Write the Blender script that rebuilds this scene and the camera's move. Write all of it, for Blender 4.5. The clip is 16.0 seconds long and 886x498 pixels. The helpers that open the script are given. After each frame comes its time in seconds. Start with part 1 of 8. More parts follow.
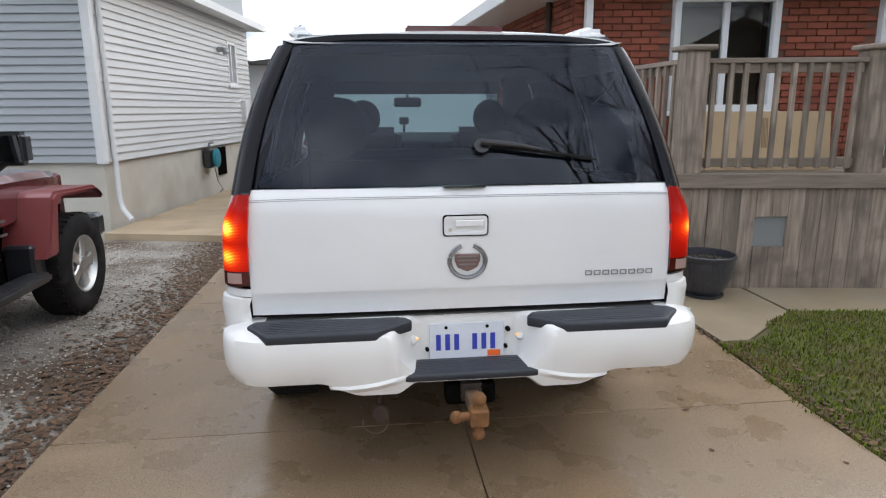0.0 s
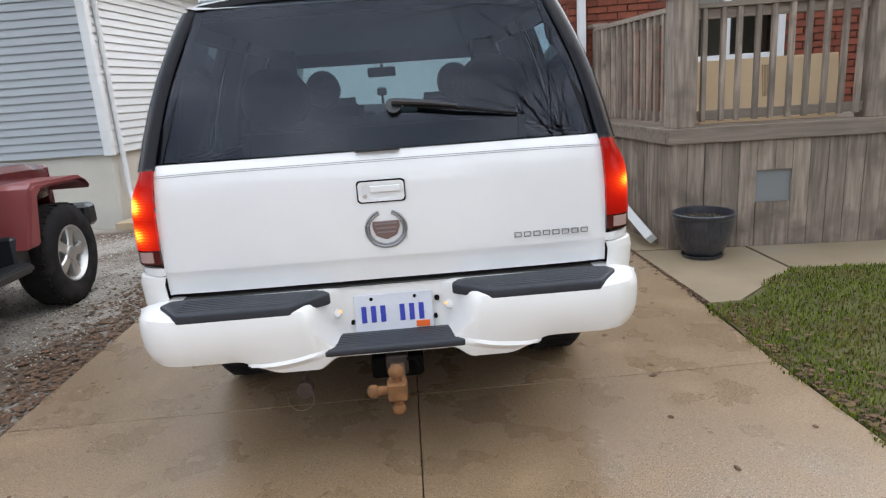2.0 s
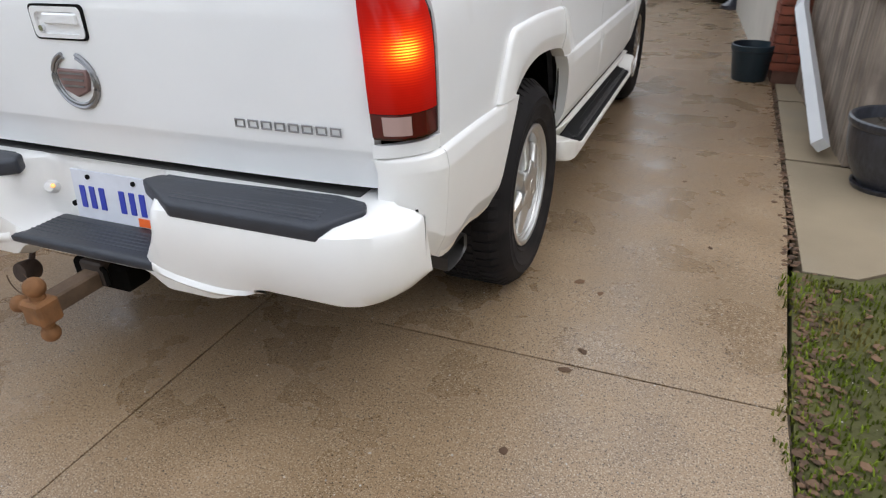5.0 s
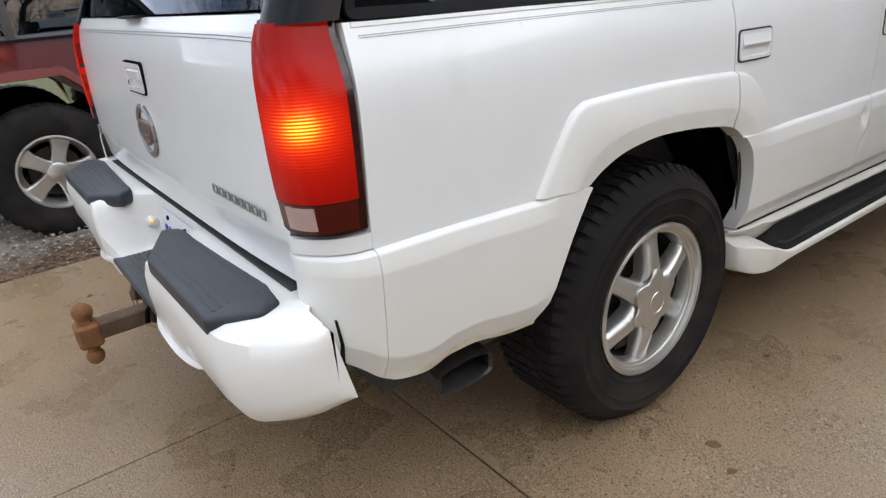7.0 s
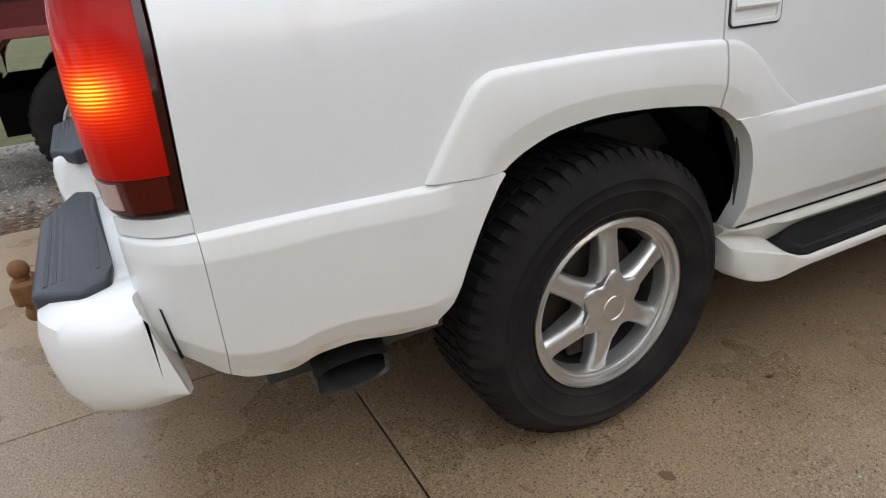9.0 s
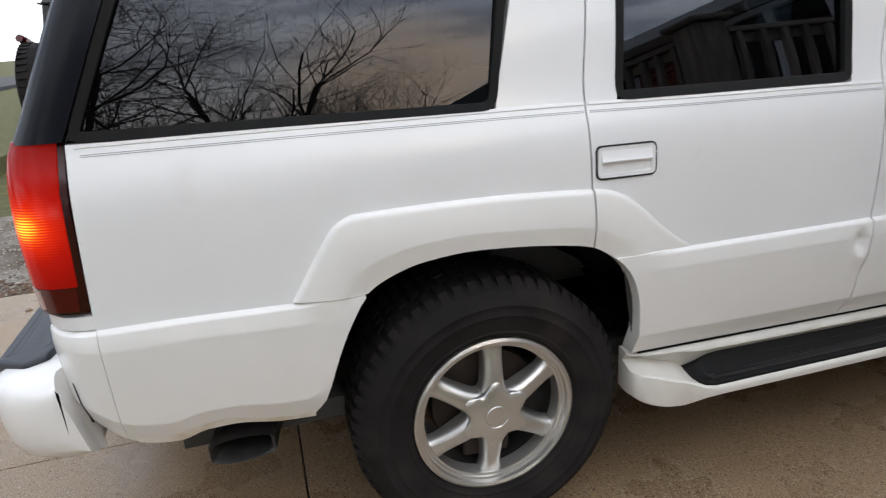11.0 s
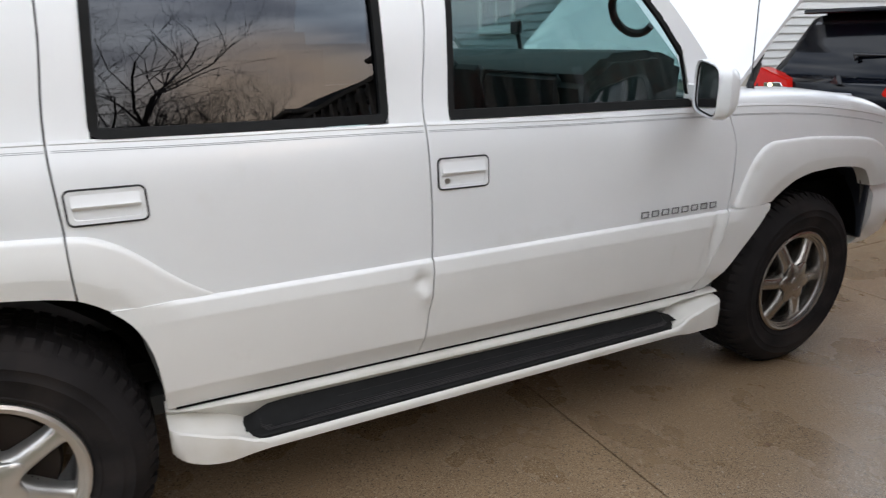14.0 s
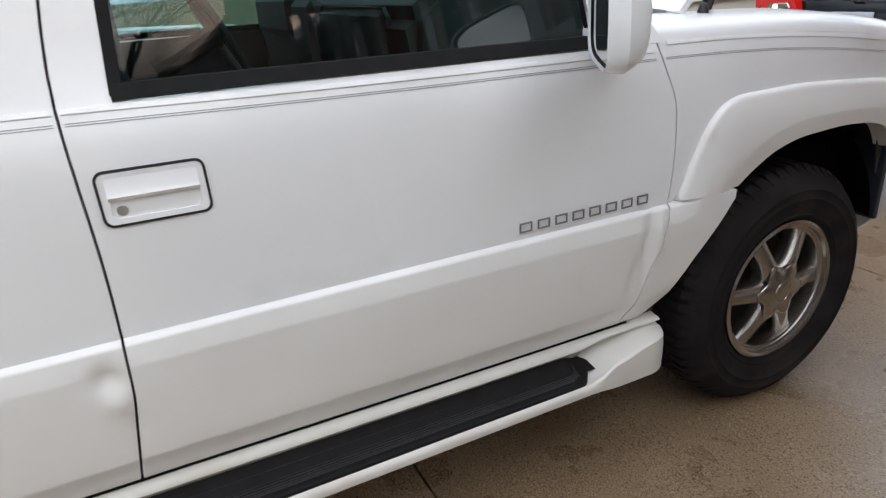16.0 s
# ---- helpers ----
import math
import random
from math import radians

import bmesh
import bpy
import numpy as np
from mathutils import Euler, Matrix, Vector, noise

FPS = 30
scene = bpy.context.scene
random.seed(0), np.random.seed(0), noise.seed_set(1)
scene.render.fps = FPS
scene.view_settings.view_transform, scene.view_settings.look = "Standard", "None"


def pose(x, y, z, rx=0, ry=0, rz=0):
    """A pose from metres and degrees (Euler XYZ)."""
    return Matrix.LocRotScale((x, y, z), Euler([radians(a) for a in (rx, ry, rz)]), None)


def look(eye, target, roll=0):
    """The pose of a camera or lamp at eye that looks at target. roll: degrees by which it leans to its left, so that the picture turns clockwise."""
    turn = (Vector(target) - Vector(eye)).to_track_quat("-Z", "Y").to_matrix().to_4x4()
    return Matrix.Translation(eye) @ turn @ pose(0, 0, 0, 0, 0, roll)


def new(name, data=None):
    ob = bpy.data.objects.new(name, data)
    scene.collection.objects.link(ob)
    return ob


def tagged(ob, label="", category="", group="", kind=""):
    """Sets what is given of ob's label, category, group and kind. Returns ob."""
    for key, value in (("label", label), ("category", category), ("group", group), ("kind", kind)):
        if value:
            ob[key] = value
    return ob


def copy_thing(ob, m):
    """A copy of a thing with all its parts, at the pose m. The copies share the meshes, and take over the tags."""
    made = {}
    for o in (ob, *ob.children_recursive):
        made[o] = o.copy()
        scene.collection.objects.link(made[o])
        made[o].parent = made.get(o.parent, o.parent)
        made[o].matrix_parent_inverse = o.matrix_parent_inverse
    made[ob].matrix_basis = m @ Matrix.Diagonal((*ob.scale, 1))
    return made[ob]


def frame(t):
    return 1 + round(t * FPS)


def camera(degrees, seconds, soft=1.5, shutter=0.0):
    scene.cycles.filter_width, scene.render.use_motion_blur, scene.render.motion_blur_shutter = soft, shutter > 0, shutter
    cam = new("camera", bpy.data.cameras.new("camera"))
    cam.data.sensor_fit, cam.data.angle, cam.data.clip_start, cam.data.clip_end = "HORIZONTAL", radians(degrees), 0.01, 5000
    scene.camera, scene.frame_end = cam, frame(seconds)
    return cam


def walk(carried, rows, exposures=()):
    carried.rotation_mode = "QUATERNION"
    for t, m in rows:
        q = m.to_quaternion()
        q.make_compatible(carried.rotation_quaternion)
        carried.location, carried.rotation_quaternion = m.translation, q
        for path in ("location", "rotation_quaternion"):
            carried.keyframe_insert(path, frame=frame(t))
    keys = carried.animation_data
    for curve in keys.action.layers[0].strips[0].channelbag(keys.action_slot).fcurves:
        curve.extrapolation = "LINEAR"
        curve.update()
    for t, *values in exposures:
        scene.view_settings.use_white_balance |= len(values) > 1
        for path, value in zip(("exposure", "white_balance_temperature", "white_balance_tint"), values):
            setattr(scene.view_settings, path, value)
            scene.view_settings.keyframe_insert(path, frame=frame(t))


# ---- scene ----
cam = camera(69.3, 16.0, soft=1.2, shutter=0.25)
PATH = [
    (0, (-0.383, -2.258, 1.533), (-0.157, -0.317, 1.108), -0.3),
    (0.5, (-0.376, -2.278, 1.532), (-0.173, -0.339, 1.086), -3.1),
    (1, (-0.374, -2.265, 1.515), (-0.121, -0.338, 1.042), -2.5),
    (1.5, (-0.175, -2.259, 1.477), (0.068, -0.339, 0.97), -1.8),
    (2, (0.097, -2.186, 1.45), (0.188, -0.25, 0.959), -4.0),
    (2.5, (0.264, -1.966, 1.398), (0.434, -0.04, 0.888), -1.1),
    (3, (0.51, -1.806, 1.378), (0.782, 0.088, 0.795), -1.3),
    (3.5, (0.868, -1.675, 1.334), (0.586, 0.178, 0.636), -6.1),
    (4, (1.088, -1.467, 1.31), (0.724, 0.333, 0.518), -2.1),
    (4.2, (1.188, -1.353, 1.315), (0.783, 0.422, 0.488), -1.0),
    (6.3, (1.724, -0.487, 1.231), (0.537, 0.786, 0.246), -5.6),
    (6.5, (1.738, -0.399, 1.205), (0.491, 0.848, 0.262), -4.0),
    (7, (1.907, -0.209, 1.264), (0.409, 0.87, 0.495), -4.6),
    (7.5, (1.957, -0.087, 1.269), (0.402, 0.927, 0.524), -5.4),
    (8, (1.947, 0.057, 1.221), (0.39, 1.009, 0.404), -6.2),
    (8.2, (1.947, 0.101, 1.208), (0.389, 1.016, 0.35), -5.9),
    (10.3, (2.149, 0.511, 1.255), (0.381, 1.108, 0.537), -6.4),
    (10.5, (2.183, 0.562, 1.308), (0.4, 1.127, 0.598), -6.9),
    (11, (2.363, 0.706, 1.385), (0.539, 1.208, 0.735), -3.9),
    (11.5, (2.467, 0.809, 1.415), (0.661, 1.403, 0.795), -3.1),
    (12, (2.47, 0.956, 1.413), (0.724, 1.719, 0.807), -1.5),
    (12.5, (2.45, 1.108, 1.412), (0.79, 2.01, 0.756), -2.2),
    (13, (2.518, 1.279, 1.381), (0.821, 2.103, 0.715), -1.5),
    (13.5, (2.631, 1.486, 1.384), (0.885, 2.253, 0.782), -0.4),
    (14, (2.59, 1.623, 1.393), (0.896, 2.484, 0.771), -1.0),
    (14.5, (2.492, 1.817, 1.399), (0.882, 2.798, 0.729), 0.6),
    (15, (2.478, 2.042, 1.37), (0.858, 2.996, 0.688), -2.8),
    (15.5, (2.345, 2.347, 1.337), (0.647, 3.143, 0.642), -3.1),
    (16, (2.1, 2.516, 1.318), (0.429, 3.293, 0.539), -4.2),
]
walk(cam, [(t, look(eye, target, roll)) for t, eye, target, roll in PATH],
     exposures=[(0, 0.48), (1.5, 0.72), (2.5, 0.68), (4.2, 0.64), (6.5, 0.62), (8, 0.46), (10.5, 0.44), (12.5, 0.52), (14.5, 0.60), (16, 0.68)])

# ---------------------------------------------------------------- world and light
world = bpy.data.worlds.new("sky")
scene.world = world
world.use_nodes = True
wn, wl = world.node_tree.nodes, world.node_tree.links
wn.clear()
sky = wn.new("ShaderNodeTexSky")
sky.sky_type, sky.sun_disc = "NISHITA", False
sky.sun_elevation, sky.sun_rotation = radians(13), radians(95)
sky.air_density, sky.dust_density = 1.0, 2.5
coord = wn.new("ShaderNodeTexCoord")
stretch = wn.new("ShaderNodeMapping")
stretch.inputs["Scale"].default_value = (1.6, 1.6, 5.0)
clouds = wn.new("ShaderNodeTexNoise")
clouds.inputs["Scale"].default_value, clouds.inputs["Detail"].default_value = 2.2, 7
cloud_tone = wn.new("ShaderNodeValToRGB")
cloud_tone.color_ramp.elements[0].position, cloud_tone.color_ramp.elements[0].color = 0.38, (2.4, 3.2, 4.9, 1)
cloud_tone.color_ramp.elements[1].position, cloud_tone.color_ramp.elements[1].color = 0.63, (19.2, 20.0, 20.9, 1)
cover = wn.new("ShaderNodeMixRGB")
cover.inputs[0].default_value = 0.82
back = wn.new("ShaderNodeBackground")
back.inputs["Strength"].default_value = 0.1
wout = wn.new("ShaderNodeOutputWorld")
wl.new(coord.outputs["Generated"], stretch.inputs["Vector"])
wl.new(stretch.outputs["Vector"], clouds.inputs["Vector"])
wl.new(clouds.outputs["Fac"], cloud_tone.inputs["Fac"])
wl.new(sky.outputs["Color"], cover.inputs[1])
height = wn.new("ShaderNodeSeparateXYZ")
wl.new(coord.outputs["Generated"], height.inputs["Vector"])
even = wn.new("ShaderNodeMapRange")
even.inputs["From Min"].default_value, even.inputs["From Max"].default_value = 0.45, 0.74
even.inputs["To Max"].default_value = 0.72
wl.new(height.outputs["Z"], even.inputs["Value"])
veil = wn.new("ShaderNodeMixRGB")
veil.inputs[2].default_value = (12.6, 13.3, 14.6, 1)
wl.new(even.outputs["Result"], veil.inputs[0])
wl.new(cloud_tone.outputs["Color"], veil.inputs[1])
wl.new(veil.outputs["Color"], cover.inputs[2])
# the low sun behind the clouds warms the sky round it
toward = wn.new("ShaderNodeVectorMath")
toward.operation = "DOT_PRODUCT"
toward.inputs[1].default_value = (0.930, 0.230, 0.285)
wl.new(coord.outputs["Generated"], toward.inputs[0])
near_sun = wn.new("ShaderNodeMapRange")
near_sun.interpolation_type = "SMOOTHSTEP"
near_sun.inputs["From Min"].default_value, near_sun.inputs["From Max"].default_value = 0.968, 0.997
near_sun.inputs["To Max"].default_value = 0.8
wl.new(toward.outputs["Value"], near_sun.inputs["Value"])
broken = wn.new("ShaderNodeMath")
broken.operation = "MULTIPLY"
thin = wn.new("ShaderNodeMapRange")
thin.inputs["From Min"].default_value, thin.inputs["From Max"].default_value = 0.36, 0.56
thin.inputs["To Min"].default_value = 0.5
wl.new(clouds.outputs["Fac"], thin.inputs["Value"])
wl.new(near_sun.outputs["Result"], broken.inputs[0])
wl.new(thin.outputs["Result"], broken.inputs[1])
glow = wn.new("ShaderNodeMixRGB")
glow.inputs[2].default_value = (18.5, 11.0, 5.0, 1)
wl.new(broken.outputs["Value"], glow.inputs[0])
wl.new(cover.outputs["Color"], glow.inputs[1])
wl.new(glow.outputs["Color"], back.inputs["Color"])
wl.new(back.outputs["Background"], wout.inputs["Surface"])
sun_data = bpy.data.lights.new("sun", "SUN")
sun_data.energy, sun_data.angle, sun_data.color = 1.2, radians(100), (1.0, 0.985, 0.975)
sun = new("sun", sun_data)
sun.matrix_world = look((40, 1.5, 15), (0, 0, 0))

# ---------------------------------------------------------------- materials


def mat(name, color, rough=0.5, metal=0.0, var=0.0, scale=8.0, bump=0.0, bump_scale=60.0, coat=0.0, spec=0.5,
        stain=None, stain_scale=1.5, stain_at=(0.5, 0.7), stretch=(1, 1, 1), rand=0.0, island=False, rough_var=0.0):
    """Principled material with grain, stains, fine relief and a random tone from piece to piece."""
    m = bpy.data.materials.new(name)
    m.use_nodes = True
    n, l = m.node_tree.nodes, m.node_tree.links
    b = n["Principled BSDF"]
    b.inputs["Roughness"].default_value, b.inputs["Metallic"].default_value = rough, metal
    b.inputs["Coat Weight"].default_value, b.inputs["Coat Roughness"].default_value = coat, 0.04
    b.inputs["Specular IOR Level"].default_value = spec
    tc = n.new("ShaderNodeTexCoord")
    mp = n.new("ShaderNodeMapping")
    mp.inputs["Scale"].default_value = stretch
    l.new(tc.outputs["Object"], mp.inputs["Vector"])
    rgb = n.new("ShaderNodeRGB")
    rgb.outputs[0].default_value = (*color, 1)
    out = rgb.outputs[0]
    if var > 0:
        t1 = n.new("ShaderNodeTexNoise")
        t1.inputs["Scale"].default_value, t1.inputs["Detail"].default_value = scale, 8
        l.new(mp.outputs["Vector"], t1.inputs["Vector"])
        mr = n.new("ShaderNodeMapRange")
        mr.inputs["From Min"].default_value, mr.inputs["From Max"].default_value = 0.25, 0.75
        mr.inputs["To Min"].default_value, mr.inputs["To Max"].default_value = 1 - var, 1 + var
        l.new(t1.outputs["Fac"], mr.inputs["Value"])
        hs = n.new("ShaderNodeHueSaturation")
        l.new(mr.outputs["Result"], hs.inputs["Value"])
        l.new(out, hs.inputs["Color"])
        out = hs.outputs["Color"]
        if rough_var > 0:
            rr = n.new("ShaderNodeMapRange")
            rr.inputs["To Min"].default_value, rr.inputs["To Max"].default_value = rough - rough_var, rough + rough_var
            rr.inputs["From Min"].default_value, rr.inputs["From Max"].default_value = 0.3, 0.7
            l.new(t1.outputs["Fac"], rr.inputs["Value"])
            l.new(rr.outputs["Result"], b.inputs["Roughness"])
    if rand > 0:
        src = n.new("ShaderNodeNewGeometry").outputs["Random Per Island"] if island else n.new("ShaderNodeObjectInfo").outputs["Random"]
        mr = n.new("ShaderNodeMapRange")
        mr.inputs["To Min"].default_value, mr.inputs["To Max"].default_value = 1 - rand, 1 + rand
        l.new(src, mr.inputs["Value"])
        hs = n.new("ShaderNodeHueSaturation")
        l.new(mr.outputs["Result"], hs.inputs["Value"])
        l.new(out, hs.inputs["Color"])
        out = hs.outputs["Color"]
    if stain:
        t2 = n.new("ShaderNodeTexNoise")
        t2.inputs["Scale"].default_value, t2.inputs["Detail"].default_value = stain_scale, 6
        l.new(tc.outputs["Object"], t2.inputs["Vector"])
        mr = n.new("ShaderNodeMapRange")
        mr.inputs["From Min"].default_value, mr.inputs["From Max"].default_value = stain_at
        l.new(t2.outputs["Fac"], mr.inputs["Value"])
        mx = n.new("ShaderNodeMixRGB")
        l.new(mr.outputs["Result"], mx.inputs[0])
        l.new(out, mx.inputs[1])
        mx.inputs[2].default_value = (*stain, 1)
        out = mx.outputs["Color"]
    l.new(out, b.inputs["Base Color"])
    if bump > 0:
        t3 = n.new("ShaderNodeTexNoise")
        t3.inputs["Scale"].default_value, t3.inputs["Detail"].default_value = bump_scale, 6
        l.new(mp.outputs["Vector"], t3.inputs["Vector"])
        bp = n.new("ShaderNodeBump")
        bp.inputs["Strength"].default_value, bp.inputs["Distance"].default_value = bump, 0.01
        l.new(t3.outputs["Fac"], bp.inputs["Height"])
        l.new(bp.outputs["Normal"], b.inputs["Normal"])
    return m


def glass_mat(name, tint, ior=1.5, rough=0.0, gloss=(1, 1, 1)):
    """A thin pane: tinted see-through with mirror gloss by Fresnel."""
    m = bpy.data.materials.new(name)
    m.use_nodes = True
    n, l = m.node_tree.nodes, m.node_tree.links
    n.clear()
    o = n.new("ShaderNodeOutputMaterial")
    mx, fr = n.new("ShaderNodeMixShader"), n.new("ShaderNodeFresnel")
    tr, gl = n.new("ShaderNodeBsdfTransparent"), n.new("ShaderNodeBsdfGlossy")
    fr.inputs["IOR"].default_value = ior
    tr.inputs["Color"].default_value = (*tint, 1)
    gl.inputs["Roughness"].default_value = rough
    gl.inputs["Color"].default_value = (*gloss, 1)
    l.new(fr.outputs["Fac"], mx.inputs[0])
    l.new(tr.outputs["BSDF"], mx.inputs[1])
    l.new(gl.outputs["BSDF"], mx.inputs[2])
    l.new(mx.outputs["Shader"], o.inputs["Surface"])
    return m


def lamp_mat(name, color, strength):
    m = mat(name, color, 0.15, coat=1.0)
    b = m.node_tree.nodes["Principled BSDF"]
    b.inputs["Emission Color"].default_value = (*color, 1)
    b.inputs["Emission Strength"].default_value = strength
    return m


M_PAINT = mat("white_paint", (0.85, 0.855, 0.86), 0.32, var=0.03, scale=3, coat=0.7, stain=(0.62, 0.60, 0.55), stain_scale=2.2, stain_at=(0.62, 0.95))
# Cladding white is warmed a little, partly for light off the ground.
M_CLAD = mat("white_cladding", (0.84, 0.832, 0.812), 0.36, var=0.03, scale=4, coat=0.5, stain=(0.66, 0.62, 0.54), stain_scale=6.0, stain_at=(0.66, 1.0))
# Dusty cream, also dimmed for the weaker light low on the car.
M_BOARD = mat("dusty_dimmed_white", (0.74, 0.715, 0.665), 0.45, var=0.06, scale=5, coat=0.2, stain=(0.50, 0.45, 0.37), stain_scale=5.0, stain_at=(0.50, 0.92))
M_GRIME = mat("grimy_white_edge", (0.82, 0.80, 0.75), 0.45, var=0.06, scale=9, stain=(0.58, 0.48, 0.33), stain_scale=13.0, stain_at=(0.40, 0.75))
M_BLACK = mat("black_trim", (0.02, 0.021, 0.024), 0.35, coat=0.3)
M_RUBBER = mat("black_rubber", (0.012, 0.012, 0.012), 0.7, spec=0.15, var=0.2, scale=30)
M_GAP = mat("panel_gap", (0.012, 0.012, 0.012), 0.9, spec=0.0)
M_SHELL = mat("shell_grey", (0.07, 0.07, 0.068), 0.9, spec=0.0)
M_PILLAR = mat("tinted_pillar", (0.004, 0.0045, 0.008), 0.22, spec=0.22)
# Soot of the exhaust tip; on the rim barrels it stands for shade.
M_TIP = mat("sooty_and_shaded_steel", (0.055, 0.052, 0.05), 0.45, 0.6, var=0.3, scale=20)
M_COMPOUND = mat("dark_seal_edge", (0.02, 0.02, 0.022), 0.5)
M_PLASTIC = mat("grey_step_plastic", (0.026, 0.030, 0.040), 0.42, var=0.15, scale=20, bump=0.15, bump_scale=250)
# Rubber of the board's ribs, lightened to carry their glints.
M_RIB_GLINT = mat("rib_glint_rubber", (0.034, 0.031, 0.033), 0.30, spec=0.6, var=0.3, scale=12)
M_TYRE = mat("tyre_rubber", (0.018, 0.0162, 0.0165), 0.8, spec=0.12, var=0.3, scale=9, bump=0.12, bump_scale=120, stain=(0.033, 0.028, 0.026), stain_scale=5)
M_ALLOY = mat("alloy", (0.62, 0.61, 0.59), 0.33, 0.85, var=0.08, scale=14, coat=0.3, rough_var=0.06)
M_ALLOY_DARK = mat("alloy_dull", (0.42, 0.39, 0.36), 0.27, 0.95, var=0.12, scale=12, coat=0.2)
M_CHROME = mat("chrome", (0.75, 0.75, 0.76), 0.1, 1.0)
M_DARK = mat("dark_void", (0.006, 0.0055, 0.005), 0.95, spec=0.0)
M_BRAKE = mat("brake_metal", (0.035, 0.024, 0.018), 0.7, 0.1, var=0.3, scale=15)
M_RUST = mat("rusty_steel", (0.21, 0.095, 0.035), 0.8, 0.1, var=0.35, scale=25, bump=0.3, bump_scale=90)
M_SOCKET = mat("dark_rusty_socket", (0.045, 0.028, 0.020), 0.8, 0.1, var=0.4, scale=30, bump=0.3, bump_scale=90)
M_SHANK = mat("dirty_steel", (0.13, 0.085, 0.055), 0.75, 0.3, var=0.3, scale=25, bump=0.3)
M_LENS = mat("red_lens", (0.42, 0.012, 0.008), 0.12, coat=1.0, var=0.1, scale=40)
M_LENS_DARK = mat("dark_red_lens", (0.075, 0.005, 0.005), 0.15, coat=0.4)
M_LENS_RIM = mat("blackened_lens_edge", (0.030, 0.003, 0.003), 0.2, coat=0.3)


def lens_mat(name, bulbs):
    """Red lens that glows round its bulbs: orange at the filament, red further out."""
    m = mat(name, (0.15, 0.002, 0.0015), 0.16, spec=0.16, var=0.1, scale=40)
    n, l = m.node_tree.nodes, m.node_tree.links
    b = n["Principled BSDF"]
    g = n.new("ShaderNodeNewGeometry")
    near = None
    for c in bulbs:
        d = n.new("ShaderNodeVectorMath")
        d.operation = "DISTANCE"
        d.inputs[1].default_value = c
        l.new(g.outputs["Position"], d.inputs[0])
        if near is None:
            near = d.outputs["Value"]
        else:
            mn = n.new("ShaderNodeMath")
            mn.operation = "MINIMUM"
            l.new(near, mn.inputs[0])
            l.new(d.outputs["Value"], mn.inputs[1])
            near = mn.outputs["Value"]
    wave = n.new("ShaderNodeTexWave")
    wave.bands_direction = "Z"
    wave.inputs["Scale"].default_value = 55
    l.new(g.outputs["Position"], wave.inputs["Vector"])
    rough = n.new("ShaderNodeMath")
    rough.operation = "MULTIPLY_ADD"
    rough.inputs[1].default_value = 0.012
    l.new(wave.outputs["Fac"], rough.inputs[0])
    inside = n.new("ShaderNodeMath")
    inside.operation = "SUBTRACT"
    inside.inputs[1].default_value = 0.0285
    l.new(near, inside.inputs[0])
    l.new(inside.outputs["Value"], rough.inputs[2])
    ramp = n.new("ShaderNodeValToRGB")
    e = ramp.color_ramp.elements
    e[0].position, e[0].color = 0.004, (1.0, 0.62, 0.10, 1)
    e[1].position, e[1].color = 0.18, (0.028, 0.0006, 0.0004, 1)
    for p, col in ((0.012, (0.85, 0.30, 0.02, 1)), (0.020, (0.36, 0.040, 0.003, 1)), (0.032, (0.17, 0.006, 0.001, 1)), (0.06, (0.080, 0.0016, 0.0006, 1)), (0.11, (0.042, 0.001, 0.0005, 1))):
        q = e.new(p)
        q.color = col
    l.new(rough.outputs["Value"], ramp.inputs["Fac"])
    l.new(ramp.outputs["Color"], b.inputs["Emission Color"])
    b.inputs["Emission Strength"].default_value = 3.0
    return m


M_LENS_R = lens_mat("right_lens", [(0.902, 0.252, 1.055)])
M_LENS_L = lens_mat("left_lens", [(-0.903, 0.247, 1.09), (-0.903, 0.247, 0.985)])


def grit_specks(m, pale, dark, scale=210.0, pale_at=0.615, dark_at=0.40):
    """Exposed pale sand grains and dark pits, clustered in worn areas."""
    n, l = m.node_tree.nodes, m.node_tree.links
    b = n["Principled BSDF"]
    src = b.inputs["Base Color"].links[0].from_socket
    tc = n.new("ShaderNodeTexCoord")
    fine, wide = n.new("ShaderNodeTexNoise"), n.new("ShaderNodeTexNoise")
    fine.inputs["Scale"].default_value, fine.inputs["Detail"].default_value = scale, 2
    wide.inputs["Scale"].default_value, wide.inputs["Detail"].default_value = 2.6, 6
    for q in (fine, wide):
        l.new(tc.outputs["Object"], q.inputs["Vector"])
    add = n.new("ShaderNodeMath")
    add.operation = "MULTIPLY_ADD"
    add.inputs[1].default_value = 0.06
    l.new(wide.outputs["Fac"], add.inputs[0])
    l.new(fine.outputs["Fac"], add.inputs[2])
    out = src
    for col, lo, hi in ((pale, pale_at + 0.03, pale_at + 0.07), (dark, dark_at + 0.03, dark_at - 0.02)):
        mr, mx = n.new("ShaderNodeMapRange"), n.new("ShaderNodeMixRGB")
        mr.inputs["From Min"].default_value, mr.inputs["From Max"].default_value = lo, hi
        mr.inputs["To Max"].default_value = 0.95
        l.new(add.outputs["Value"], mr.inputs["Value"])
        l.new(mr.outputs["Result"], mx.inputs[0])
        l.new(out, mx.inputs[1])
        mx.inputs[2].default_value = (*col, 1)
        out = mx.outputs["Color"]
    l.new(out, b.inputs["Base Color"])


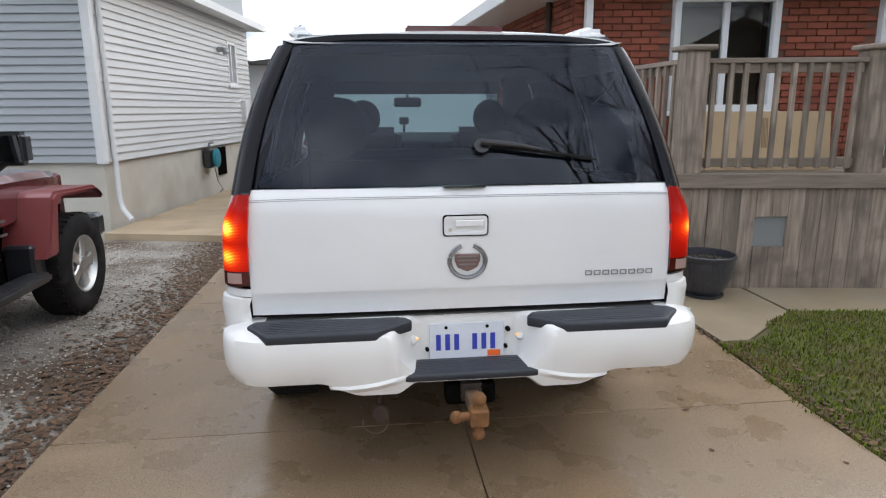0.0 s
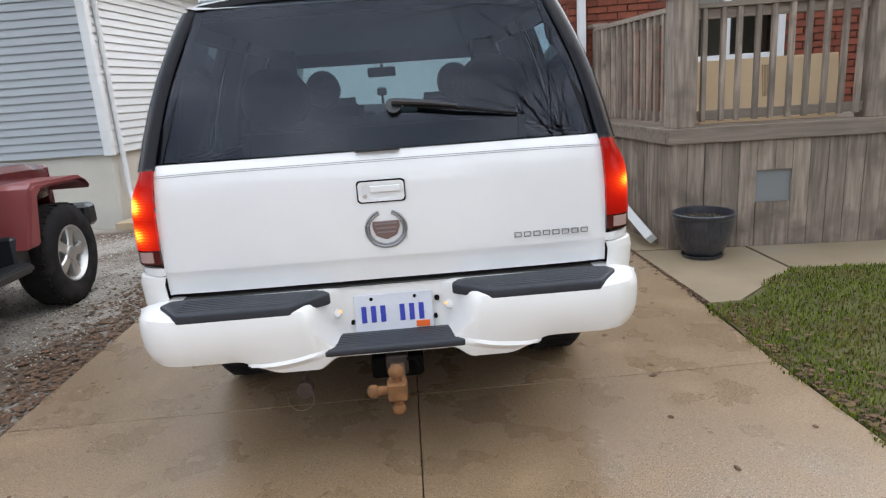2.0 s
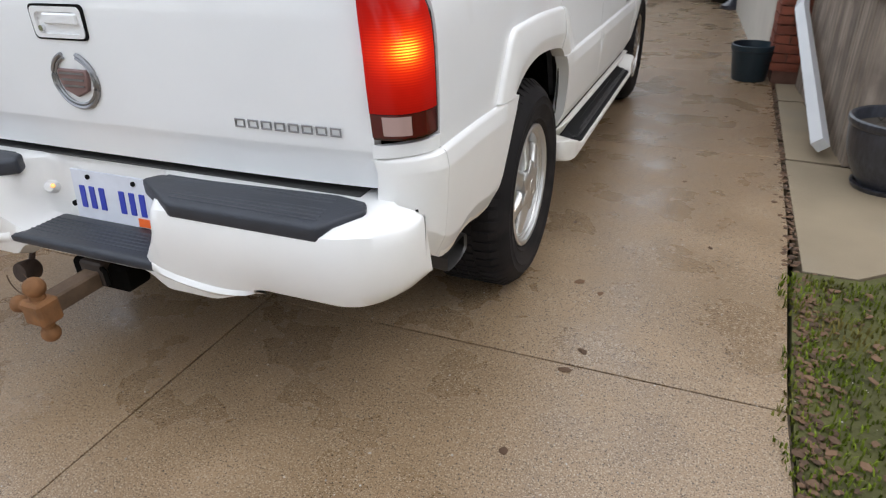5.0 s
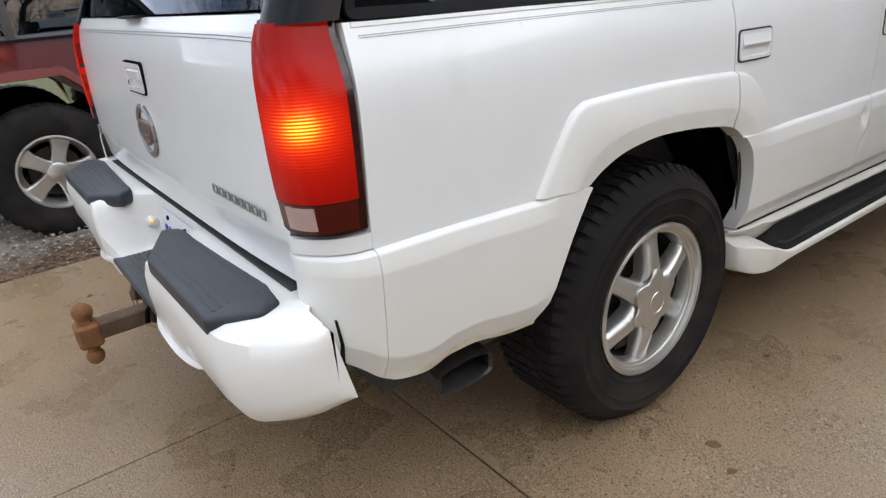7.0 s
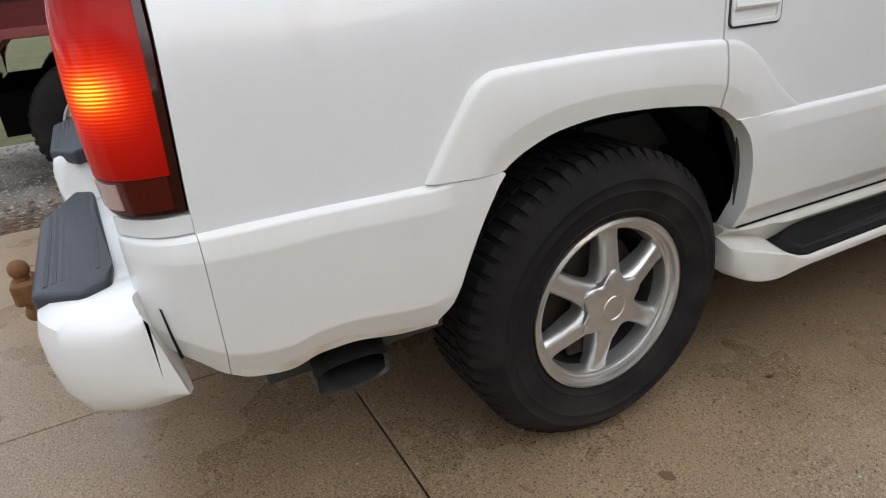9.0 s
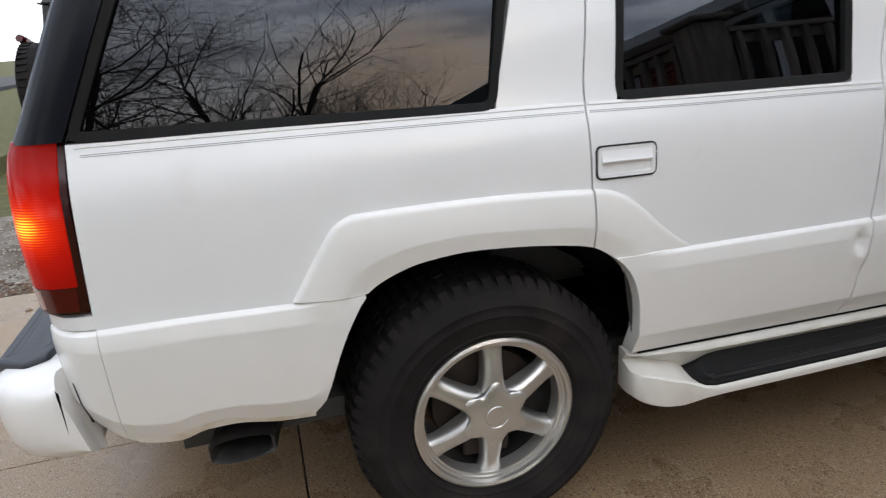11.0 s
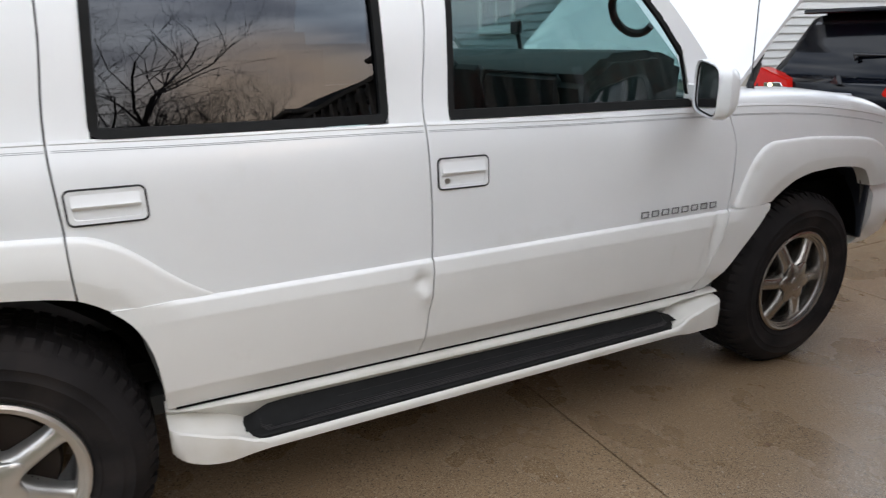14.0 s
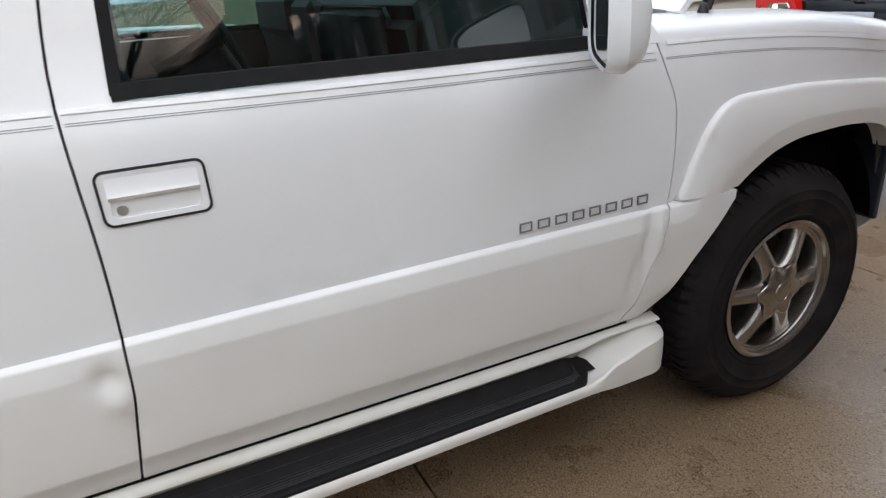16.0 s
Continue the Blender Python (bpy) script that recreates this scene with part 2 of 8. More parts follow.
M_STRIPE = mat("pinstripe", (0.30, 0.305, 0.315), 0.4)
M_CLEAR = mat("reverse_lens", (0.45, 0.30, 0.28), 0.15, coat=1.0)
M_AMBER = lamp_mat("amber_lens", (0.95, 0.17, 0.004), 0.35)
M_LENS_LIT = mat("lit_red_lens", (0.26, 0.006, 0.004), 0.15, spec=0.35, var=0.3, scale=30)
M_LENS_LIT.node_tree.nodes["Principled BSDF"].inputs["Emission Color"].default_value = (0.5, 0.010, 0.005, 1)
M_LENS_LIT.node_tree.nodes["Principled BSDF"].inputs["Emission Strength"].default_value = 0.35
M_BULB = lamp_mat("clear_bulb", (1.0, 0.86, 0.55), 3.0)
M_SPARK = lamp_mat("plate_bulb", (1.0, 0.5, 0.15), 0.6)
# Gloss is tinted blue: the sky's colour is put into the reflections.
M_GLASS_DARK = glass_mat("privacy_glass", (0.03, 0.035, 0.045), 1.66, gloss=(0.84, 0.90, 1.0))
M_GLASS_REAR = glass_mat("rear_glass", (0.30, 0.34, 0.36), 1.5, gloss=(0.78, 0.84, 1.0))
M_GLASS_FRONT = glass_mat("green_glass", (0.44, 0.58, 0.57), 1.5)
M_GLASS = glass_mat("window_glass", (0.5, 0.55, 0.56), 1.6)
M_MIRROR = mat("mirror", (0.8, 0.8, 0.8), 0.02, 1.0)
M_DASH = mat("grey_dash", (0.075, 0.08, 0.08), 0.6, var=0.1, scale=30)
M_SEAT = mat("dark_seat", (0.05, 0.05, 0.055), 0.6, var=0.15, scale=15)
M_PLATE = mat("plate_white", (0.68, 0.70, 0.76), 0.4, var=0.05, scale=30)
M_BLUE = mat("plate_blue", (0.03, 0.05, 0.40), 0.4)
M_ORANGE = mat("sticker", (0.85, 0.14, 0.02), 0.5)
M_BADGE = mat("badge_metal", (0.30, 0.30, 0.31), 0.3, 0.8)
M_BADGE_RED = mat("badge_enamel", (0.20, 0.12, 0.11), 0.35)
M_CONC = mat("concrete", (0.29, 0.195, 0.112), 0.32, var=0.20, scale=3.1, bump=0.03, bump_scale=140, spec=0.6, stain=(0.215, 0.142, 0.080),
             stain_scale=1.3, stain_at=(0.46, 0.88), rand=0.05, rough_var=0.16)
grit_specks(M_CONC, (0.40, 0.31, 0.21), (0.050, 0.034, 0.021), scale=120.0, pale_at=0.625, dark_at=0.37)
grit_specks(M_CONC, (0.47, 0.385, 0.28), (0.045, 0.031, 0.02), scale=230.0)
M_CONC_OLD = mat("old_concrete", (0.275, 0.215, 0.14), 0.75, var=0.14, scale=2.5, bump=0.3, bump_scale=90, stain=(0.26, 0.22, 0.16), stain_scale=1.2, rand=0.06)
M_SLAB = mat("tan_slab", (0.44, 0.34, 0.225), 0.7, var=0.12, scale=2.0, bump=0.2, bump_scale=120, stain=(0.32, 0.24, 0.15), stain_scale=1.1, rand=0.04)
M_PARGE = mat("parged_wall", (0.56, 0.53, 0.47), 0.85, var=0.08, scale=2, bump=0.2, bump_scale=40, stain=(0.42, 0.38, 0.31), stain_scale=0.8)
M_JOINT = mat("joint_dirt", (0.085, 0.060, 0.038), 0.95, var=0.3, scale=20, bump=0.4, bump_scale=60)
M_SOIL = mat("soil", (0.05, 0.04, 0.03), 0.95, var=0.3, scale=20, bump=0.5, bump_scale=50)
M_GRAVEL_BED = mat("gravel_bed", (0.33, 0.30, 0.26), 0.9, var=0.4, scale=45, bump=0.8, bump_scale=90, stain=(0.11, 0.075, 0.05), stain_scale=1.1, stain_at=(0.42, 0.6))
M_STONE = mat("gravel_stone", (0.38, 0.345, 0.30), 0.8, rand=0.45, island=True)
M_LEAF = mat("dead_leaf", (0.12, 0.066, 0.035), 0.8, rand=0.5, island=True)
M_LAWN = mat("lawn_soil", (0.085, 0.082, 0.024), 0.95, var=0.4, scale=6, bump=0.6, bump_scale=60)
M_GRASS = mat("grass", (0.128, 0.165, 0.018), 0.7, spec=0.1, rand=0.65, island=True, stain=(0.175, 0.120, 0.045), stain_scale=2.3, stain_at=(0.47, 0.70))
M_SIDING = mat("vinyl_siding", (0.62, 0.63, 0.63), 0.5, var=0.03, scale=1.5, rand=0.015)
# Darker copy of the siding: the street wall's shade, and a far house's grey.
M_SIDING_SHADE_GREY = mat("shade_grey_vinyl_siding", (0.36, 0.385, 0.41), 0.5, var=0.03, scale=1.5, rand=0.015)
M_TRIM = mat("white_trim", (0.72, 0.73, 0.74), 0.4, var=0.03, scale=3)
M_WOOD = mat("weathered_wood", (0.285, 0.230, 0.184), 0.8, var=0.50, scale=5, stretch=(6, 6, 0.5), bump=0.35, bump_scale=30, rand=0.28,
             stain=(0.15, 0.118, 0.096), stain_scale=3.5, stain_at=(0.5, 0.72))
M_WOOD_H = mat("weathered_rail", (0.245, 0.198, 0.158), 0.8, var=0.28, scale=5, stretch=(0.5, 6, 6), bump=0.35, bump_scale=30, rand=0.15)
M_BRICK = mat("brick", (0.23, 0.064, 0.036), 0.85, var=0.25, scale=14, bump=0.3, bump_scale=70, rand=0.22)
M_BRICK_J = mat("brick_joined", (0.23, 0.064, 0.036), 0.85, var=0.25, scale=14, bump=0.3, bump_scale=70, rand=0.22, island=True)
M_MORTAR = mat("mortar", (0.17, 0.085, 0.06), 0.9, var=0.15, scale=20)
M_CARD = mat("plywood", (0.70, 0.53, 0.33), 0.7, var=0.07, scale=3)
M_PRINT = mat("print", (0.30, 0.21, 0.12), 0.7)
M_POT = mat("glazed_pot", (0.040, 0.042, 0.052), 0.3, var=0.5, scale=16, stretch=(3, 3, 0.6), bump=0.2, bump_scale=40, coat=0.3)
M_BUCKET = mat("blue_bucket", (0.012, 0.028, 0.04), 0.4, var=0.1)
M_BAG = mat("bin_bag", (0.012, 0.012, 0.013), 0.3, bump=0.6, bump_scale=12)
M_JEEP = mat("maroon_paint", (0.105, 0.012, 0.014), 0.25, var=0.05, scale=4, coat=1.0)
M_JEEP_FLARE = mat("maroon_flare", (0.22, 0.05, 0.05), 0.35, coat=0.3)
M_CARBLACK = mat("black_paint", (0.004, 0.005, 0.008), 0.12, coat=0.25, spec=0.25)
M_BARK = mat("bark", (0.055, 0.043, 0.035), 0.9, var=0.3, scale=8, bump=0.5, bump_scale=20)
M_ROAD = mat("asphalt", (0.05, 0.05, 0.052), 0.85, var=0.2, scale=3, bump=0.3, bump_scale=80)
M_ROOF = mat("roof_shingle", (0.10, 0.095, 0.09), 0.9, var=0.25, scale=6)
M_TAN = mat("tan_siding", (0.50, 0.42, 0.31), 0.7, var=0.06, scale=2)
M_GREYBOX = mat("grey_metal_box", (0.28, 0.29, 0.30), 0.45, 0.3)
M_TEAL = mat("teal_plastic", (0.02, 0.22, 0.30), 0.4)

# ---------------------------------------------------------------- mesh helpers


def box(bm, lo, hi, m=None, bevel=0.0, seg=1):
    t = bmesh.new()
    bmesh.ops.create_cube(t, size=1.0)
    for v in t.verts:
        v.co = Vector([(lo[i] + hi[i]) / 2 + v.co[i] * (hi[i] - lo[i]) for i in range(3)])
    if bevel > 0:
        bmesh.ops.bevel(t, geom=t.edges[:], offset=bevel, segments=seg, affect="EDGES", profile=0.5)
    join(bm, t, m)


def join(bm, t, m=None):
    """Adds the mesh t to bm, turned by m."""
    made = {}
    for v in t.verts:
        made[v] = bm.verts.new(m @ v.co if m else v.co)
    for f in t.faces:
        try:
            bm.faces.new([made[v] for v in f.verts])
        except ValueError:
            pass
    t.free()


def loft(bm, rings, closed=True, caps=True):
    rows = [[bm.verts.new(p) for p in r] for r in rings]
    n = len(rows[0])
    for a, b in zip(rows, rows[1:]):
        for i in range(n if closed else n - 1):
            j = (i + 1) % n
            bm.faces.new((a[i], a[j], b[j], b[i]))
    if caps and closed:
        bm.faces.new(rows[0][::-1])
        bm.faces.new(rows[-1])


def frame_of(d):
    d = Vector(d).normalized()
    u = d.orthogonal().normalized() if abs(d.z) > 0.95 else d.cross(Vector((0, 0, 1))).normalized()
    return u, d.cross(u).normalized()


def tube(bm, pts, r, n=8, caps=True):
    pts = [Vector(p) for p in pts]
    rings = []
    for i, p in enumerate(pts):
        d = pts[min(i + 1, len(pts) - 1)] - pts[max(i - 1, 0)]
        u, w = frame_of(d)
        rad = r[i] if isinstance(r, (list, tuple)) else r
        rings.append([p + (u * math.cos(2 * math.pi * k / n) + w * math.sin(2 * math.pi * k / n)) * rad for k in range(n)])
    loft(bm, rings, True, caps)


def lathe(bm, prof, n=32, m=None, caps=False):
    """prof: (radius, height) about z."""
    t = bmesh.new()
    loft(t, [[(r * math.cos(2 * math.pi * k / n), r * math.sin(2 * math.pi * k / n), h) for k in range(n)] for r, h in prof], True, caps)
    join(bm, t, m)


def prism(bm, poly, a, b, axis="z", bevel=0.0, m=None, seg=1):
    """A polygon pushed from a to b along an axis; poly in the two other axes, in order."""
    t = bmesh.new()
    put = {"z": lambda p, h: (p[0], p[1], h), "y": lambda p, h: (p[0], h, p[1]), "x": lambda p, h: (h, p[0], p[1])}[axis]
    lo = [t.verts.new(put(p, a)) for p in poly]
    hi = [t.verts.new(put(p, b)) for p in poly]
    n = len(poly)
    t.faces.new(lo[::-1])
    t.faces.new(hi)
    for i in range(n):
        t.faces.new((lo[i], lo[(i + 1) % n], hi[(i + 1) % n], hi[i]))
    bmesh.ops.recalc_face_normals(t, faces=t.faces[:])
    if bevel > 0:
        bmesh.ops.bevel(t, geom=t.edges[:], offset=bevel, segments=seg, affect="EDGES", profile=0.5)
    join(bm, t, m)


def ball(bm, c, r, n=12, sc=(1, 1, 1)):
    t = bmesh.new()
    bmesh.ops.create_uvsphere(t, u_segments=n * 2, v_segments=n, radius=r)
    join(bm, t, Matrix.Translation(c) @ Matrix.Diagonal((*sc, 1)))


def mesh_of(name, bm, material, smooth=True, fix=True):
    if fix:
        bmesh.ops.recalc_face_normals(bm, faces=bm.faces[:])
    me = bpy.data.meshes.new(name)
    bm.to_mesh(me)
    bm.free()
    me.materials.append(material)
    if smooth:
        me.polygons.foreach_set("use_smooth", [True] * len(me.polygons))
        me.set_sharp_from_angle(angle=radians(35))
    return me


def part(name, bm, material, parent, label="", smooth=True, fix=True):
    ob = new(name, mesh_of(name, bm, material, smooth, fix))
    ob.parent = parent
    return tagged(ob, label)


def thing(name, label, category, group="", at=(0, 0, 0), kind=""):
    ob = new(name)
    ob.location = at
    ob.empty_display_size = 0.1
    return tagged(ob, label, category, group, kind)


def solid(name, bm, material, label, category, group="", kind="", smooth=True, at=None):
    ob = new(name, mesh_of(name, bm, material, smooth))
    if at:
        ob.location = at
    return tagged(ob, label, category, group, kind)


def lerp(pts, v):
    return float(np.interp(v, [p[0] for p in pts], [p[1] for p in pts]))


CURVES = {}


def hug(pts, v):
    """A smooth curve through the points that never overshoots between them."""
    key = id(pts)
    if key not in CURVES:
        x, y = np.array([p[0] for p in pts], float), np.array([p[1] for p in pts], float)
        h, d = np.diff(x), np.diff(y) / np.diff(x)
        m = np.zeros(len(x))
        m[0], m[-1] = d[0], d[-1]
        for i in range(1, len(d)):
            if d[i - 1] * d[i] > 0:
                a, b = 2 * h[i] + h[i - 1], h[i] + 2 * h[i - 1]
                m[i] = (a + b) / (a / d[i - 1] + b / d[i])
        CURVES[key] = (x, y, h, m, pts)
    x, y, h, m, _ = CURVES[key]
    if v <= x[0]:
        return float(y[0])
    if v >= x[-1]:
        return float(y[-1])
    i = int(np.searchsorted(x, v, side="right")) - 1
    t = (v - x[i]) / h[i]
    return float((1 + 2 * t) * (1 - t) ** 2 * y[i] + t * (1 - t) ** 2 * h[i] * m[i] + t * t * (3 - 2 * t) * y[i + 1] + t * t * (t - 1) * h[i] * m[i + 1])


def smooth01(v):
    v = min(max(v, 0.0), 1.0)
    return v * v * (3 - 2 * v)



# ---------------------------------------------------------------- ground


def ground_sheet():
    bm = bmesh.new()
    vs = [bm.verts.new(p) for p in ((-400, -400, -0.26), (400, -400, -0.26), (400, 400, -0.26), (-400, 400, -0.26))]
    bm.faces.new(vs)
    solid("ground", bm, M_LAWN, "flat dark green ground under the lawns and street", "ground", kind="structure")
    bm = bmesh.new()
    box(bm, (-60, -20.0, -0.258), (60, -12.0, -0.06))
    solid("road", bm, M_ROAD, "dark grey asphalt street past the driveway", "road", kind="structure", smooth=False)


ground_sheet()


def edge_left(y):
    return -1.91 + 0.0 * y


def edge_right(y):
    return lerp([(-12, 1.82), (0.5, 1.855), (1.4, 1.905), (2.0, 1.94), (2.9, 1.955), (5.0, 1.98), (12, 2.02)], y)


def fall(y):
    """The driveway drops a little towards the garage."""
    return -0.0120 * max(0.0, y - 0.6)


def slab(parent, corners, top=0.0, material=None, gap=0.0042, thick=0.12, name="slab"):
    """One concrete slab with softened edges; corners counter-clockwise."""
    bm = bmesh.new()
    c = Vector((sum(p[0] for p in corners) / len(corners), sum(p[1] for p in corners) / len(corners)))
    inner = []
    for p in corners:
        d = Vector(p) - c
        inner.append(Vector(p) - d.normalized() * gap)
    prism(bm, [tuple(p) for p in inner], top - thick, top, "z", bevel=0.0015)
    for v in bm.verts:
        v.co.z += fall(v.co.y)
    return part(name, bm, material or M_CONC, parent, smooth=False)


def driveway():
    d = thing("driveway", "wide tan concrete driveway of large damp slabs", "driveway", kind="structure")
    rows = [-12.0, -8.71, -6.36, -4.01, -1.66, 0.69, 3.04, 5.39, 7.74, 10.09, 12.4, 16.0]
    for a, b in zip(rows, rows[1:]):
        cut = lambda y: 0.06 + 0.0 * y
        for lo, hi in ((edge_left, cut), (cut, edge_right)):
            pts = [(lo(a), a), (hi(a), a)]
            for q in (1.4, 2.0):
                if hi is edge_right and a < q < b:
                    pts.append((hi(q), q))
            pts += [(hi(b), b), (lo(b), b)]
            slab(d, pts)
    bm = bmesh.new()
    prism(bm, [(edge_left(-12) - 0.02, -12), (edge_right(-12), -12), (edge_right(0.8), 0.8), (edge_right(16), 16), (edge_left(16), 16)], -0.1, -0.010)
    for v in bm.verts:
        v.co.z += fall(v.co.y)
    part("joint_filler", bm, M_JOINT, d, "dark soil in the joints", smooth=False)


driveway()


def walkway():
    w = thing("walkway", "pale worn concrete walkway slabs beside the deck", "walkway", kind="structure")
    g = 0.02
    for pts in ([(1.965, 1.60), (2.16, 1.60), (2.84, 2.17), (2.87, 2.88), (1.975, 3.0)],
                [(2.86, 2.17), (4.75, 1.88), (4.82, 2.59), (2.89, 2.88)], [(4.77, 1.88), (6.8, 1.58), (6.85, 2.29), (4.84, 2.59)],
                [(1.98, 3.02), (2.27, 3.0), (2.17, 4.4), (2.0, 4.4)], [(2.0, 4.42), (2.3, 4.42), (2.2, 5.0), (2.005, 5.0)]):
        slab(w, pts, top=0.004, material=M_CONC_OLD)


walkway()


def lawn():
    bm = bmesh.new()
    prism(bm, [(1.85, -11.8), (30, -11.8), (30, -1.9), (6.82, 1.57), (2.85, 2.15), (2.17, 1.58), (1.93, 1.58), (1.88, 0.8), (1.84, -2)], -0.30, -0.004)
    lawn_ob = solid("lawn", bm, M_LAWN, "short patchy green lawn with dead blades at its edge", "lawn", kind="structure", smooth=False)
    rng = np.random.default_rng(4)
    pts, faces = [], []
    n = 0
    while n < 60000:
        x, y = rng.uniform(1.82, 6.5), rng.uniform(-2.6, 2.2)
        if x > 4.3 and rng.random() < 0.5:
            continue
        wob = 0.05 * math.sin(7 * y) + 0.03 * math.sin(17 * y + 1)
        edge = edge_right(y) + 0.03 + wob * 0.6
        if y > 1.55 + wob * 0.6 and y > 1.58 + (x - 2.17) * 0.84 + wob:
            continue
        if y > 2.15 - (x - 2.85) * 0.146:
            continue
        if x < edge - 0.05:
            continue
        h = rng.uniform(0.009, 0.024) * (1.2 if x < edge + 0.15 else 1.0)
        a, lean = rng.uniform(0, 6.28), rng.uniform(0.1, 0.9)
        w = rng.uniform(0.0025, 0.0045)
        dx, dy = math.cos(a), math.sin(a)
        k = len(pts)
        pts += [(x - dy * w, y + dx * w, -0.006), (x + dy * w, y - dx * w, -0.006),
                (x + dx * h * lean * 0.4 + dy * w * 0.8, y + dy * h * lean * 0.4 - dx * w * 0.8, h * 0.6),
                (x + dx * h * lean * 0.4 - dy * w * 0.8, y + dy * h * lean * 0.4 + dx * w * 0.8, h * 0.6),
                (x + dx * h * lean, y + dy * h * lean, h)]
        faces += [(k, k + 1, k + 2, k + 3), (k + 3, k + 2, k + 4)]
        n += 1
    me = bpy.data.meshes.new("grass")
    me.from_pydata(pts, [], faces)
    me.materials.append(M_GRASS)
    tagged(new("grass", me), "short uneven green and straw-coloured grass blades", "grass", kind="stuff")


lawn()


def scatter_stones(name, area, count, size, material, label, category, seed, flat=0.6, z=0.0):
    """Small uneven stones or leaves in one mesh. area: function giving a place or None."""
    rng = np.random.default_rng(seed)
    t = bmesh.new()
    bmesh.ops.create_icosphere(t, subdivisions=1, radius=1.0)
    base = np.array([v.co[:] for v in t.verts])
    tri = [[v.index for v in f.verts] for f in t.faces]
    t.free()
    pts, faces = [], []
    made = 0
    while made < count:
        p = area(rng)
        if p is None:
            continue
        s = rng.uniform(*size)
        q = base * (1 + rng.uniform(-0.25, 0.25, (len(base), 1)))
        q = q * (s * rng.uniform(0.7, 1.4), s * rng.uniform(0.6, 1.0), s * flat * rng.uniform(0.6, 1.2))
        a = rng.uniform(0, 6.28)
        c, d = math.cos(a), math.sin(a)
        q = np.stack([q[:, 0] * c - q[:, 1] * d + p[0], q[:, 0] * d + q[:, 1] * c + p[1], q[:, 2] + z + fall(p[1]) + s * flat * 0.3], 1)
        k = len(pts)
        pts += q.tolist()
        faces += [[i + k for i in f] for f in tri]
        made += 1
    me = bpy.data.meshes.new(name)
    me.from_pydata(pts, [], faces)
    me.materials.append(material)
    tagged(new(name, me), label, category, kind="stuff")


def gravel():
    bm = bmesh.new()
    prism(bm, [(-4.6, -11.8), (-1.7, -11.8), (edge_left(0.3) + 0.0, 0.3), (edge_left(4.8), 4.8), (edge_left(6), 5.85), (-4.6, 6.6)], -0.30, -0.025)
    for v in bm.verts:
        v.co.z += fall(v.co.y)
    solid("gravel_strip", bm, M_GRAVEL_BED, "grey gravel parking strip with brown leaf litter", "gravel", kind="structure", smooth=False)

    def spread(rng):
        x, y = rng.uniform(-4.3, -1.9), rng.uniform(-3.0, 6.0)
        if x > edge_left(y) - 0.02:
            return None
        return x, y

    def litter(rng):
        y = rng.uniform(-2.5, 5.9)
        x = edge_left(y) - abs(rng.normal(0, 0.25)) - 0.0
        return (x, y)

    def crack(rng):
        y = rng.uniform(1.6, 5.0)
        return (edge_right(y) + rng.normal(0.01, 0.02), y)

    def pebbles(rng):
        return rng.uniform(-2, 2.2), rng.uniform(-2.5, 5)

    scatter_stones("gravel", spread, 15000, (0.004, 0.012), M_STONE, "loose grey and pale gravel stones", "gravel", 7, z=-0.025)
    scatter_stones("leaf_litter", litter, 4500, (0.008, 0.022), M_LEAF, "brown dead leaf litter along the driveway edge", "leaves", 8, flat=0.25, z=-0.015)
    scatter_stones("joint_moss", crack, 500, (0.006, 0.016), M_LEAF, "dark moss and debris in the joint beside the driveway", "debris", 9, flat=0.3, z=-0.002)
    def fallen(rng):
        y = rng.uniform(-1.5, 5.0)
        return rng.uniform(1.0, edge_right(y)) if rng.uniform() < 0.7 else rng.uniform(-1.7, -1.0), y

    scatter_stones("fallen_leaves", fallen, 46, (0.008, 0.02), M_LEAF, "few dead brown leaves and twig bits on the concrete", "leaves", 12, flat=0.15, z=0.001)
    def on_lawn(rng):
        y = rng.uniform(-2.2, 2.0)
        x = edge_right(y) + 0.02 + abs(rng.normal(0, 0.35))
        return None if y > 1.5 and x < 2.5 else (x, y)

    def at_edge(rng):
        y = rng.uniform(-2.4, 1.6)
        return edge_right(y) + 0.02 + abs(rng.normal(0, 0.06)), y

    scatter_stones("edge_debris", at_edge, 900, (0.006, 0.018), M_LEAF, "dark soil crumbs and dead leaves where the lawn meets the concrete", "debris", 15, flat=0.3, z=0.004)
    scatter_stones("lawn_leaves", on_lawn, 230, (0.008, 0.020), M_LEAF, "brown dead leaves on the lawn along the driveway", "leaves", 14, flat=0.2, z=0.012)
    scatter_stones("grit", pebbles, 2600, (0.0012, 0.0042), M_STONE, "fine grit scattered over the concrete", "grit", 10, flat=0.5, z=0.0)


gravel()


def grass_far():
    bm = bmesh.new()
    box(bm, (-30, -11.6, -0.30), (-4.7, -3.0, -0.01))
    solid("verge", bm, M_LAWN, "dull green grass verge beside the street", "grass", kind="structure", smooth=False)


grass_far()

# ---------------------------------------------------------------- grey siding house


